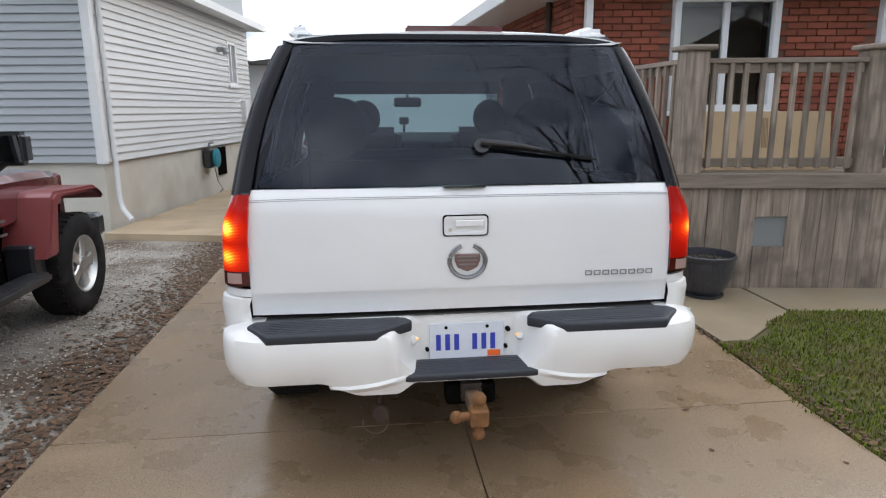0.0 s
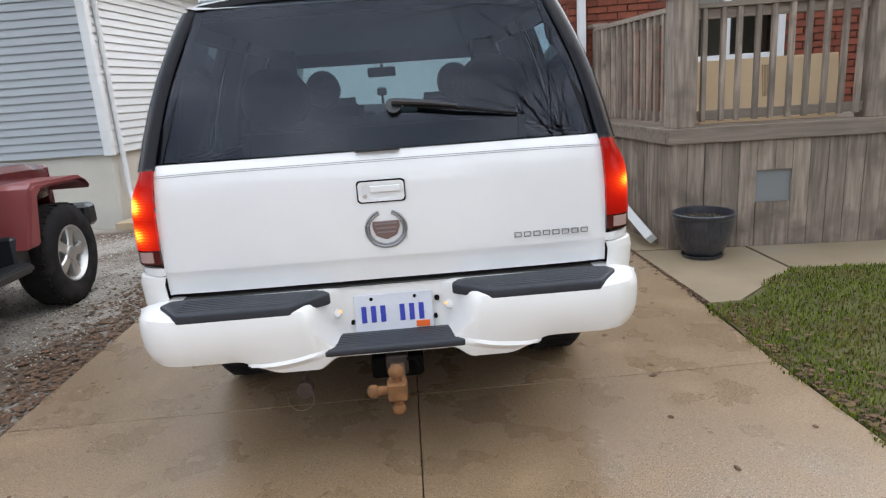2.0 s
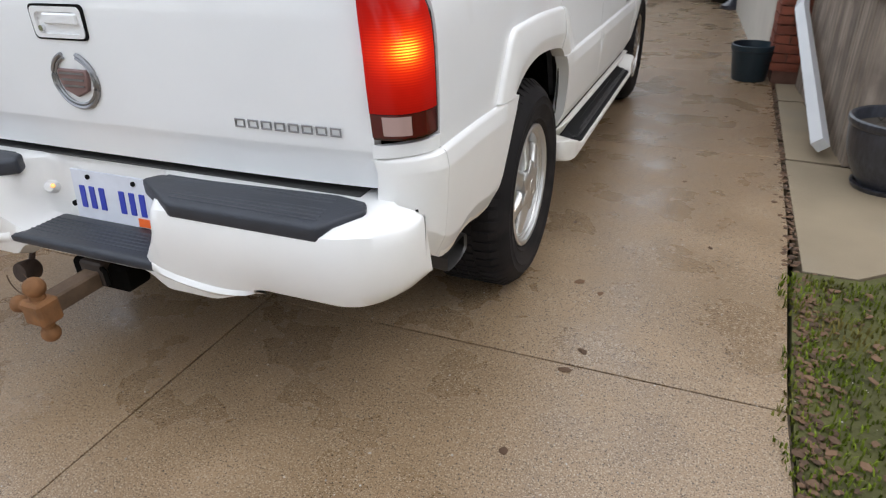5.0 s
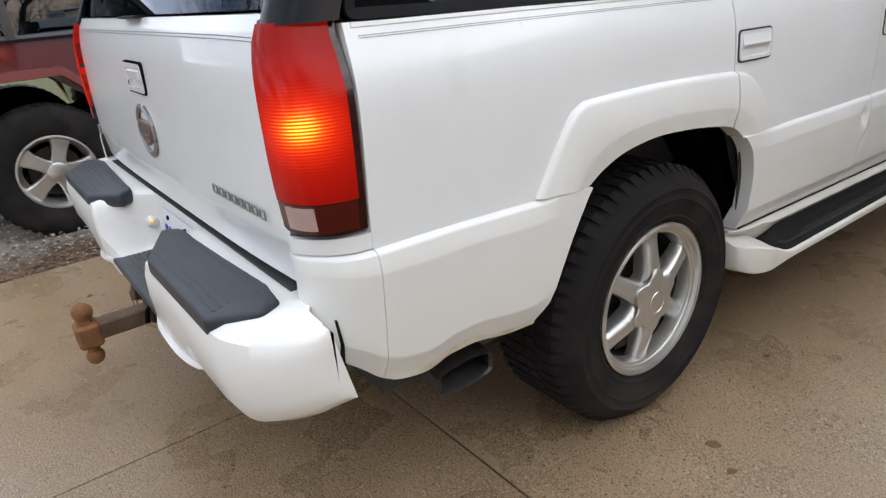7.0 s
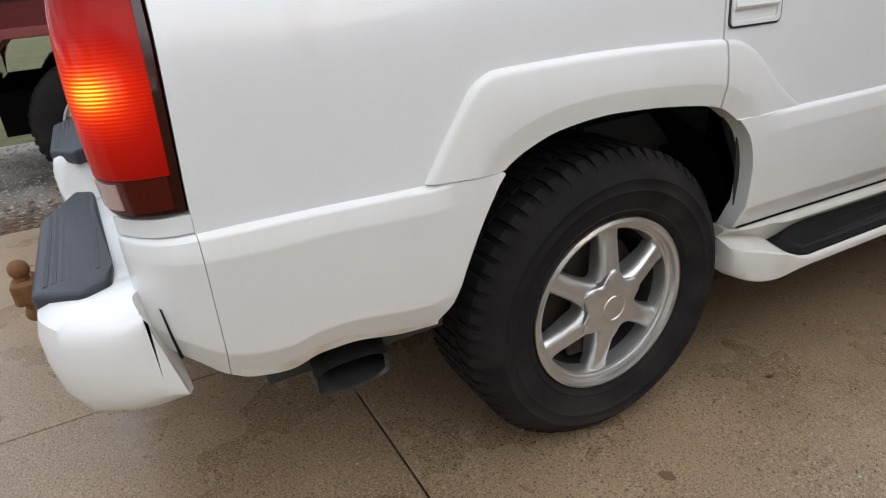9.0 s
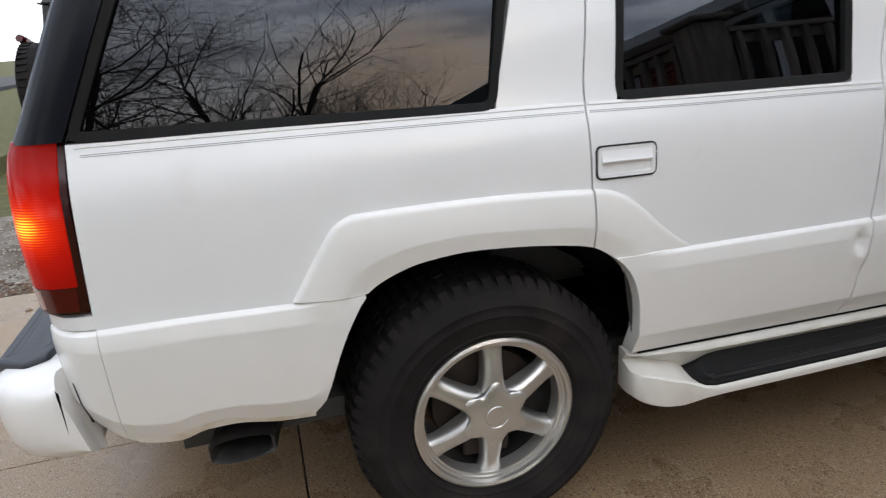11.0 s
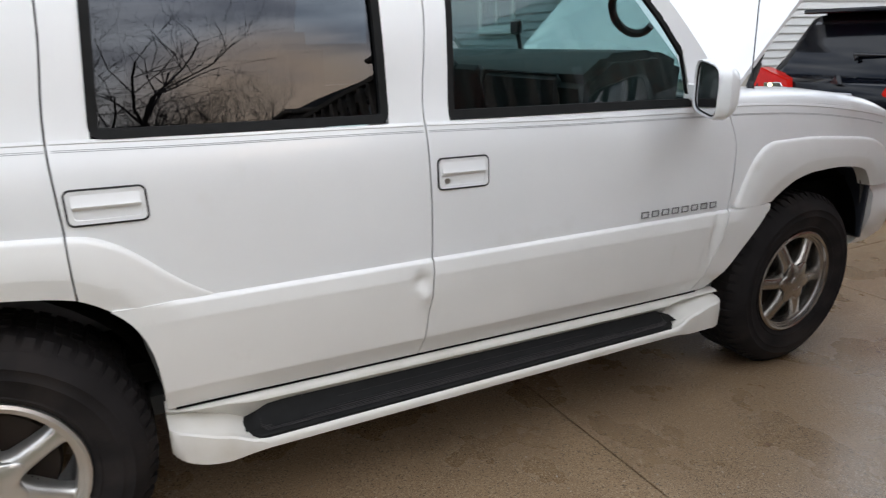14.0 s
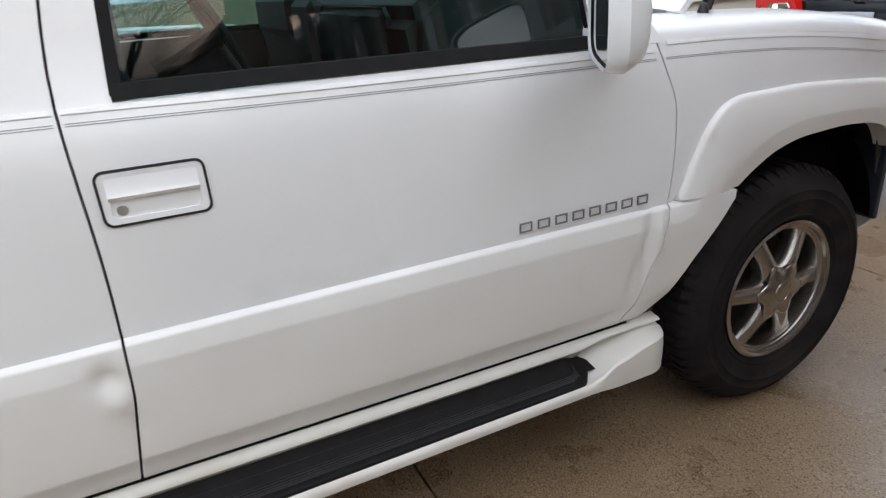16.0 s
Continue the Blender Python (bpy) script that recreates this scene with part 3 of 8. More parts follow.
def siding_wall(parent, a, b, z0, z1, material, course=0.104, skip=None):
    """Lapped siding courses from a to b (seen with a on its left), each a plank of its own."""
    a, b = Vector(a), Vector(b)
    along = (b - a).normalized()
    out = Vector((along.y, -along.x))
    length = (b - a).length
    z, shared = z0, {}
    while z < z1 - 0.01:
        spans = [(0, length)]
        for u0, u1, w0, w1 in skip or ():
            if z + course > w0 and z < w1:
                spans = [q for s, e in spans for q in ((s, min(e, u0)), (max(s, u1), e)) if q[1] - q[0] > 0.02]
        for s, e in spans:
            key = (round(s, 3), round(e, 3))
            if key not in shared:
                bm = bmesh.new()
                prof = [(0.0, 0.012), (0.020, 0.010), (0.030, 0.0), (0.032, 0.006), (0.010, course + 0.004), (0, course + 0.004)]
                loft(bm, [[(s + (e - s) * k, -d, h) for d, h in prof] for k in (0, 1)], True, True)
                shared[key] = mesh_of("siding_course", bm, material, smooth=False)
            ob = new("siding_course", shared[key])
            ob.parent = parent
            ob.matrix_local = Matrix(((along.x, -out.x, 0, a.x), (along.y, -out.y, 0, a.y), (0, 0, 1, z), (0, 0, 0, 1)))
        z += course


def framed_window(parent, name, w, h, m, sash=2, depth=0.09, material=None, pane=None):
    """White framed window: opening from 0..w and 0..h in local x and z, facing -y."""
    material = material or M_TRIM
    ob = new(name)
    ob.parent = parent
    ob.matrix_local = m
    f = 0.07
    bm = bmesh.new()
    for lo, hi in (((0, -0.03, 0), (f, depth, h)), ((w - f, -0.03, 0), (w, depth, h)), ((f, -0.028, 0), (w - f, depth, f)), ((f, -0.028, h - f), (w - f, depth, h))):
        box(bm, lo, hi, bevel=0.006)
    part("window_frame", bm, material, ob)
    bm = bmesh.new()
    for k in range(1, sash):
        x = f + (w - 2 * f) * k / sash
        box(bm, (x - 0.03, -0.01, f), (x + 0.03, depth * 0.8, h - f), bevel=0.005)
    if sash > 1:
        part("mullion", bm, material, ob)
    for k in range(sash):
        bm = bmesh.new()
        x0, x1 = f + (w - 2 * f) * k / sash, f + (w - 2 * f) * (k + 1) / sash
        bm.faces.new([bm.verts.new(p) for p in ((x0, 0.03, f), (x1, 0.03, f), (x1, 0.03, h - f), (x0, 0.03, h - f))])
        part("pane", bm, pane or M_GLASS, ob, fix=False)
    bm = bmesh.new()
    box(bm, (-0.05, -0.07, -0.05), (w + 0.05, 0.02, 0.002), bevel=0.006)
    part("sill", bm, material, ob)
    return ob


def grey_house():
    h = thing("siding_house", "two storey house in pale grey vinyl siding", "house")
    x0, y0, y1, zb, zt = -4.12, 7.05, 13.85, 0.87, 3.33
    bm = bmesh.new()
    box(bm, (-14, y0 + 0.03, -0.35), (x0 - 0.03, y1, zb + 0.01))
    part("foundation", bm, M_PARGE, h, "bare grey parged foundation", smooth=False)
    # The street wall's shade is put into its siding colour.
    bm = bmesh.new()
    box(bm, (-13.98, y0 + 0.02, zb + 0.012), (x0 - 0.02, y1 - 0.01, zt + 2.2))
    part("wall", bm, M_SIDING_SHADE_GREY, h, smooth=False)
    siding_wall(h, (-11, y0), (x0 - 0.09, y0), zb, zt + 2.0, M_SIDING_SHADE_GREY)
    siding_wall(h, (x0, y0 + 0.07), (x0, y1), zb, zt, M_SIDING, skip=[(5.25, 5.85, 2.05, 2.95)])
    bm = bmesh.new()
    box(bm, (x0 - 0.09, y0 - 0.03, zb - 0.02), (x0 + 0.03, y0 + 0.07, zt + 2.0), bevel=0.006)
    part("corner_post", bm, M_TRIM, h, "white corner post")
    bm = bmesh.new()
    prism(bm, [(x0 - 0.1, zt), (x0 + 0.38, zt - 0.02), (x0 + 0.38, zt + 0.11), (x0 - 4.5, zt + 1.9), (x0 - 4.5, zt + 1.7)], y0 - 0.4, y1 + 0.35, "y")
    part("eave", bm, M_TRIM, h, "white soffit and gutter", smooth=False)
    bm = bmesh.new()
    tube(bm, [(x0 + 0.06, y0 + 0.17, zt), (x0 + 0.06, y0 + 0.17, 0.35), (x0 + 0.12, y0 + 0.12, 0.22), (x0 + 0.30, y0 - 0.02, 0.10)], 0.036, 10)
    part("downspout", bm, M_SIDING, h, "pale grey downspout")
    framed_window(h, "window", 0.6, 0.90, Matrix.Translation((x0, y0 + 0.07 + 5.25, 2.05)) @ Matrix.Rotation(radians(90), 4, "Z"), sash=2)
    framed_window(h, "window", 1.2, 1.5, Matrix.Translation((-6.9, y0 - 0.02, 1.0 + 0.5)), sash=2)
    bm = bmesh.new()
    box(bm, (x0 - 0.02, 11.42, 0.27), (x0 + 0.02, 11.84, 0.82))
    part("basement_window", bm, M_DARK, h, "dark recessed basement window", smooth=False)
    bm = bmesh.new()
    tube(bm, [(x0 + 0.02, 11.78, 2.72), (x0 + 0.16, 11.78, 2.72)], 0.05, 10)
    tube(bm, [(x0 + 0.16, 11.78, 2.74), (x0 + 0.20, 11.78, 2.64)], [0.06, 0.07], 10)
    part("wall_vent", bm, M_GREYBOX, h, "small grey wall vent")
    bm = bmesh.new()
    box(bm, (x0 - 0.01, 13.08, 1.30), (x0 + 0.13, 13.36, 1.76), bevel=0.01)
    part("meter_box", bm, M_TRIM, h, "white service box")
    turn = Matrix.Translation((-3.83, 6.72, 0)) @ Matrix.Rotation(radians(-6.5), 4, "Z") @ Matrix.Translation((-x0, -y0, 0))
    h.matrix_basis = turn
    s = thing("side_slab", "raised tan concrete slab along the siding house", "slab", kind="structure")
    slab(s, [(-3.80, 6.35), (-1.93, 5.86), (-1.93, 12), (-3.22, 12)], top=0.06, material=M_SLAB, thick=0.2)
    slab(s, [(-3.22, 12.01), (-1.93, 12.01), (-1.93, 18), (-2.5, 18)], top=0.06, material=M_SLAB, thick=0.2)
    r = thing("hose_reel", "black and teal hose reel hung on the foundation wall", "hose reel", at=(0, 0, 0))
    r.matrix_basis = turn @ Matrix.Translation((x0, 10.78, 0.66))
    bm = bmesh.new()
    box(bm, (0.0, -0.2, -0.18), (0.16, 0.2, 0.18), bevel=0.03)
    part("case", bm, M_BLACK, r)
    bm = bmesh.new()
    lathe(bm, [(0.0, 0.0), (0.17, 0.0), (0.18, 0.04), (0.12, 0.06), (0.0, 0.05)], 20, Matrix.Translation((0.17, 0.0, 0)) @ Matrix.Rotation(radians(90), 4, "Y"))
    part("reel_side", bm, M_TEAL, r, "teal plastic side")
    bm = bmesh.new()
    tube(bm, [(0.06, 0, 0.18), (0.06, 0.02, 0.27), (0.1, 0.1, 0.29)], 0.025, 8)
    part("tap", bm, M_GREYBOX, r)
    bm = bmesh.new()
    tube(bm, [(0.1, 0.1, -0.15), (0.14, 0.12, -0.45), (0.2, 0.2, -0.62), (0.1, 0.3, -0.68)], 0.012, 6)
    part("hose", bm, M_GREYBOX, r)


grey_house()

# ---------------------------------------------------------------- brick house and deck
HX, HY = 2.06, 5.0
SHEAR = Matrix(((1, -0.055, 0, 0.055 * 2.985), (-0.15, 1, 0, 0.15 * 2.26), (0, 0, 1, 0), (0, 0, 0, 1)))


def skew(ob):
    """The house and its deck stand a little askew to the driveway."""
    for child in ob.children:
        child.matrix_parent_inverse = SHEAR



def brick_field(parent, origin, along, out, length, z0, z1, holes, near):
    """Running-bond bricks. The first ones of the stretch `near` are pieces of their own, the others one joined mesh."""
    bw, bh, bd, j = 0.20, 0.062, 0.02, 0.011
    bm = bmesh.new()
    box(bm, (0, -bd / 2, 0), (bw, bd / 2, bh), bevel=0.003)
    piece = mesh_of("brick", bm, M_BRICK, smooth=False)
    pts, faces, count = [], [], 0
    m = Matrix(((along[0], -out[0], 0, origin[0]), (along[1], -out[1], 0, origin[1]), (0, 0, 1, 0), (0, 0, 0, 1)))
    row, z = 0, z0
    while z + bh < z1:
        u = -(row % 2) * (bw + j) / 2
        while u < length:
            s, e = max(u, 0), min(u + bw, length)
            if e - s > 0.04 and not any(s < h[1] and e > h[0] and z < h[3] and z + bh > h[2] for h in holes):
                if near[0] < s < near[1] and near[2] < z < near[3] and count < 300 and e - s > bw - 0.001:
                    ob = new("brick", piece)
                    ob.parent = parent
                    ob.matrix_local = m @ Matrix.Translation((s, random.uniform(-0.002, 0.002), z))
                    count += 1
                else:
                    k = len(pts)
                    q = random.uniform(-0.002, 0.002)
                    for dx, dy, dz in ((s, -bd / 2 + q, 0), (e, -bd / 2 + q, 0), (e, -bd / 2 + q, bh), (s, -bd / 2 + q, bh), (s, bd / 2, 0), (e, bd / 2, 0), (e, bd / 2, bh), (s, bd / 2, bh)):
                        pts.append(m @ Vector((dx, dy, z + dz)))
                    faces += [[k + i for i in f] for f in ((0, 1, 2, 3), (1, 5, 6, 2), (4, 0, 3, 7), (3, 2, 6, 7), (4, 5, 1, 0))]
            u += bw + j
        z += bh + j
        row += 1
    me = bpy.data.meshes.new("brickwork")
    me.from_pydata(pts, [], faces)
    me.materials.append(M_BRICK_J)
    ob = new("brickwork", me)
    ob.parent = parent
    tagged(ob, "red brickwork with recessed mortar", kind="stuff")


def wall_with_holes(parent, name, x0, x1, z0, z1, y, thick, holes, material):
    """A wall in the xz-plane, cut by rectangular openings."""
    xs = sorted({x0, x1, *(h[0] for h in holes), *(h[1] for h in holes)})
    bm = bmesh.new()
    for a, b in zip(xs, xs[1:]):
        cuts = sorted([(h[2], h[3]) for h in holes if h[0] < (a + b) / 2 < h[1]])
        z = z0
        for c0, c1 in cuts + [(z1, z1)]:
            if c0 - z > 0.001:
                box(bm, (a, y, z), (b, y + thick, c0))
            z = c1
    part(name, bm, material, parent, smooth=False)


def brick_house():
    h = thing("brick_house", "red brick house with white trimmed windows above the deck", "house")
    ztop, x_end, y_end = 2.80, 8.7, 8.3
    win = [(3.13, 4.27, 1.50, 2.74), (5.35, 6.4, 1.05, 2.74)]
    wall_with_holes(h, "wall", HX + 0.02, x_end, -0.35, ztop, HY + 0.02, 0.25, win, M_MORTAR)
    bm = bmesh.new()
    box(bm, (HX + 0.02, HY + 0.27, 0.75), (HX + 0.25, y_end, ztop))
    part("side_wall", bm, M_MORTAR, h, smooth=False)
    bm = bmesh.new()
    box(bm, (HX - 0.01, HY + 0.30, -0.35), (HX + 0.25, 15, 0.75))
    part("foundation", bm, M_PARGE, h, "pale parged foundation wall", smooth=False)
    brick_field(h, (HX, HY), (1, 0), (0, -1), x_end - HX, 0.05, ztop, [(a - HX, b - HX, c, d) for a, b, c, d in win], (0, 3.2, 1.0, 2.8))
    brick_field(h, (HX, y_end), (0, -1), (-1, 0), y_end - HY, 0.76, ztop, [], (50, 51, 0, 0))
    brick_field(h, (HX - 0.001, HY + 0.32), (0, -1), (-1, 0), 0.30, 0.05, 0.76, [], (50, 51, 0, 0))
    framed_window(h, "window", 1.14, 1.24, Matrix.Translation((3.13, HY - 0.03, 1.50)), sash=2)
    framed_window(h, "window", 1.05, 1.69, Matrix.Translation((5.35, HY - 0.03, 1.05)), sash=2)
    bm = bmesh.new()
    box(bm, (HX + 0.4, HY + 1.2, 1.0), (x_end - 0.2, HY + 1.3, ztop))
    part("inner_wall", bm, M_TAN, h, "plain interior wall behind the windows", smooth=False)
    bm = bmesh.new()
    box(bm, (3.18, HY - 0.06, 1.0), (4.22, HY - 0.02, 1.445), bevel=0.004)
    part("panel_under_window", bm, M_TRIM, h, "white panel under the window")
    bm = bmesh.new()
    ex0, ex1, ey0, ey1, zr = HX - 0.62, x_end + 0.4, HY - 0.30, 15.4, ztop + 1.35
    eave = [Vector(p) for p in ((ex0, ey0, ztop + 0.15), (ex1, ey0, ztop + 0.15), (ex1, ey1, ztop + 0.15), (ex0, ey1, ztop + 0.15))]
    ridge = [Vector(((ex0 + ex1) / 2 - 0.4, ey0 + 4.0, zr)), Vector(((ex0 + ex1) / 2 - 0.4, ey1 - 4.0, zr))]
    v = [bm.verts.new(p) for p in eave + ridge]
    for f in ((0, 1, 4), (1, 2, 5, 4), (2, 3, 5), (3, 0, 4, 5), (3, 2, 1, 0)):
        bm.faces.new([v[i] for i in f])
    part("roof", bm, M_ROOF, h, "dark shingle hip roof", smooth=False)
    bm = bmesh.new()
    box(bm, (ex0 + 0.05, ey0 + 0.05, ztop - 0.005), (ex1 - 0.05, ey1 - 0.05, ztop + 0.03))
    part("soffit", bm, M_TRIM, h, "white soffit", smooth=False)
    bm = bmesh.new()
    box(bm, (ex0 - 0.02, ey0, ztop - 0.02), (ex0 + 0.09, ey1, ztop + 0.145), bevel=0.01)
    box(bm, (ex0 + 0.09, ey0 - 0.02, ztop - 0.02), (ex1, ey0 + 0.09, ztop + 0.145), bevel=0.01)
    part("gutter", bm, M_TRIM, h, "white gutter")
    bm = bmesh.new()
    box(bm, (HX + 0.15, y_end, 0.75), (HX + 0.3, 15, ztop - 0.01))
    part("rear_wall", bm, M_TRIM, h, "pale rear extension wall", smooth=False)
    bm = bmesh.new()
    tube(bm, [(2.17, 4.88, ztop), (2.17, 4.88, 0.70), (2.165, 4.80, 0.56), (2.15, 3.06, 0.055)], 0.05, 4)
    part("downspout", bm, M_TRIM, h, "white square downspout with a long kicked-out end", smooth=False)
    bm = bmesh.new()
    tube(bm, [(HX - 0.05, 5.72, ztop), (HX - 0.05, 5.72, 0.9)], 0.035, 8)
    part("conduit", bm, M_BARK, h, "dark brown conduit")
    bm = bmesh.new()
    box(bm, (HX - 0.11, 7.8, 0.55), (HX - 0.01, 7.98, 0.85), bevel=0.01)
    part("meter_box", bm, M_GREYBOX, h, "small grey electric box")
    skew(h)


brick_house()


def deck():
    d = thing("deck", "raised weathered grey timber deck with railing and skirting boards", "deck")
    x0, x1, y0, y1, zt = 2.26, 9.0, 2.985, 4.95, 0.985
    vents = [(2.945, 3.22, 0.345, 0.61), (4.40, 4.67, 0.345, 0.61)]
    w, k, x = 0.137, 0, x0
    while x < x1:
        cut = [v for v in vents if v[0] < x + w / 2 < v[1]]
        bm = bmesh.new()
        off = random.uniform(-0.003, 0.003)
        if cut:
            box(bm, (x + 0.002, y0 + off, -0.03), (x + w - 0.002, y0 + 0.022 + off, cut[0][2]), bevel=0.002)
            part("skirting_board", bm, M_WOOD, d, smooth=False)
            bm = bmesh.new()
            box(bm, (x + 0.002, y0 + off, cut[0][3]), (x + w - 0.002, y0 + 0.022 + off, zt - 0.12), bevel=0.002)
        else:
            box(bm, (x + 0.002, y0 + off, -0.03), (x + w - 0.002, y0 + 0.022 + off, zt - 0.12), bevel=0.002)
        part("skirting_board", bm, M_WOOD, d, smooth=False)
        x += w
    y = y0 + 0.03
    while y < y1 - 0.05:
        bm = bmesh.new()
        off = random.uniform(-0.004, 0.004)
        box(bm, (x0 + off, y + 0.002, -0.05), (x0 + 0.022 + off, y + w - 0.002, zt - 0.12), bevel=0.002)
        part("skirting_board", bm, M_WOOD, d, smooth=False)
        y += w
    for v in vents:
        bm = bmesh.new()
        box(bm, (v[0] - 0.05, y0 + 0.03, v[2] - 0.05), (v[1] + 0.05, y0 + 0.04, v[3] + 0.05))
        part("vent_cover", bm, M_GREYBOX, d, "flat grey metal vent cover", smooth=False)
    # Near-black block fills the deck as the shade behind its boards.
    bm = bmesh.new()
    box(bm, (x0 + 0.05, y0 + 0.05, -0.05), (x1, y1 - 0.02, 0.9))
    part("shade_core", bm, M_DARK, d, smooth=False)
    bm = bmesh.new()
    box(bm, (x0 - 0.03, y0 - 0.035, zt - 0.125), (x1, y0 + 0.02, zt - 0.012), bevel=0.004)
    part("fascia", bm, M_WOOD_H, d, smooth=False)
    bm = bmesh.new()
    box(bm, (x0 - 0.035, y0 + 0.022, zt - 0.126), (x0 + 0.02, y1, zt - 0.013), bevel=0.004)
    part("fascia", bm, M_WOOD_H, d, smooth=False)
    y = y0 - 0.04
    while y < y1:
        bm = bmesh.new()
        box(bm, (x0 - 0.04, y + 0.003, zt - 0.03), (x1, y + 0.137, zt), bevel=0.003)
        part("deck_board", bm, M_WOOD_H, d, smooth=False)
        y += 0.14
    posts = [(2.375, y0 + 0.10), (3.87, y0 + 0.10), (5.36, y0 + 0.10), (6.85, y0 + 0.10), (2.33, y1 - 0.1)]
    for i, (px, py) in enumerate(posts):
        r, top = (0.09, 2.0) if i < 4 else (0.045, 1.93)
        bm = bmesh.new()
        box(bm, (px - r, py - r, zt), (px + r, py + r, top), bevel=0.006)
        p = part("post", bm, M_WOOD, d, smooth=False)
        bm = bmesh.new()
        box(bm, (px - r - 0.04, py - r - 0.04, top), (px + r + 0.04, py + r + 0.04, top + 0.045), bevel=0.012)
        part("cap", bm, M_WOOD_H, p, "overhanging post cap", smooth=False)

    def rail_run(a, b):
        a, b = Vector((*a, 0)), Vector((*b, 0))
        u = (b - a).normalized()
        ang = math.atan2(u.y, u.x)
        L = (b - a).length
        m = Matrix.Translation(a) @ Matrix.Rotation(ang, 4, "Z")
        for lo, hi in (((0, -0.06, 1.90), (L, 0.06, 1.94)), ((0, -0.02, 1.82), (L, 0.02, 1.898)), ((0, -0.02, zt + 0.05), (L, 0.02, zt + 0.125))):
            bm = bmesh.new()
            box(bm, lo, hi, m, bevel=0.004)
            part("rail", bm, M_WOOD_H, d, smooth=False)
        n = max(2, round(L / 0.135))
        for k in range(n):
            s = (k + 0.5) * L / n + random.uniform(-0.008, 0.008)
            bm = bmesh.new()
            t = bmesh.new()
            box(t, (s - 0.018, -0.055, zt + 0.04), (s + 0.018, -0.02, 1.90), bevel=0.003)
            sh = random.uniform(-0.006, 0.006)
            for v in t.verts:
                v.co.x += sh * (v.co.z - 1.5)
            join(bm, t, m)
            part("baluster", bm, M_WOOD, d, smooth=False)

    for (ax, ay), (bx, by) in zip(posts[:3], posts[1:4]):
        rail_run((ax + 0.1, ay), (bx - 0.1, by))
    rail_run((2.33, y1 - 0.15), (2.35, y0 + 0.20))
    s = thing("plywood_sheet", "tan plywood sheet leaning behind the deck railing", "plywood sheet")
    bm = bmesh.new()
    box(bm, (2.50, 0, 0), (3.74, 0.012, 0.52), Matrix.Translation((0, y0 + 0.30, zt + 0.002)) @ Matrix.Rotation(radians(-6), 4, "X"), bevel=0.002)
    part("sheet", bm, M_CARD, s, smooth=False)
    bm = bmesh.new()
    for k in range(5):
        box(bm, (3.14 + 0.012 * k, -0.002, 0.20), (3.146 + 0.012 * k, 0.0, 0.46), Matrix.Translation((0, y0 + 0.30, zt + 0.002)) @ Matrix.Rotation(radians(-6), 4, "X"))
    part("print", bm, M_PRINT, s, "faded printed bars", smooth=False)
    skew(d)
    skew(s)


deck()


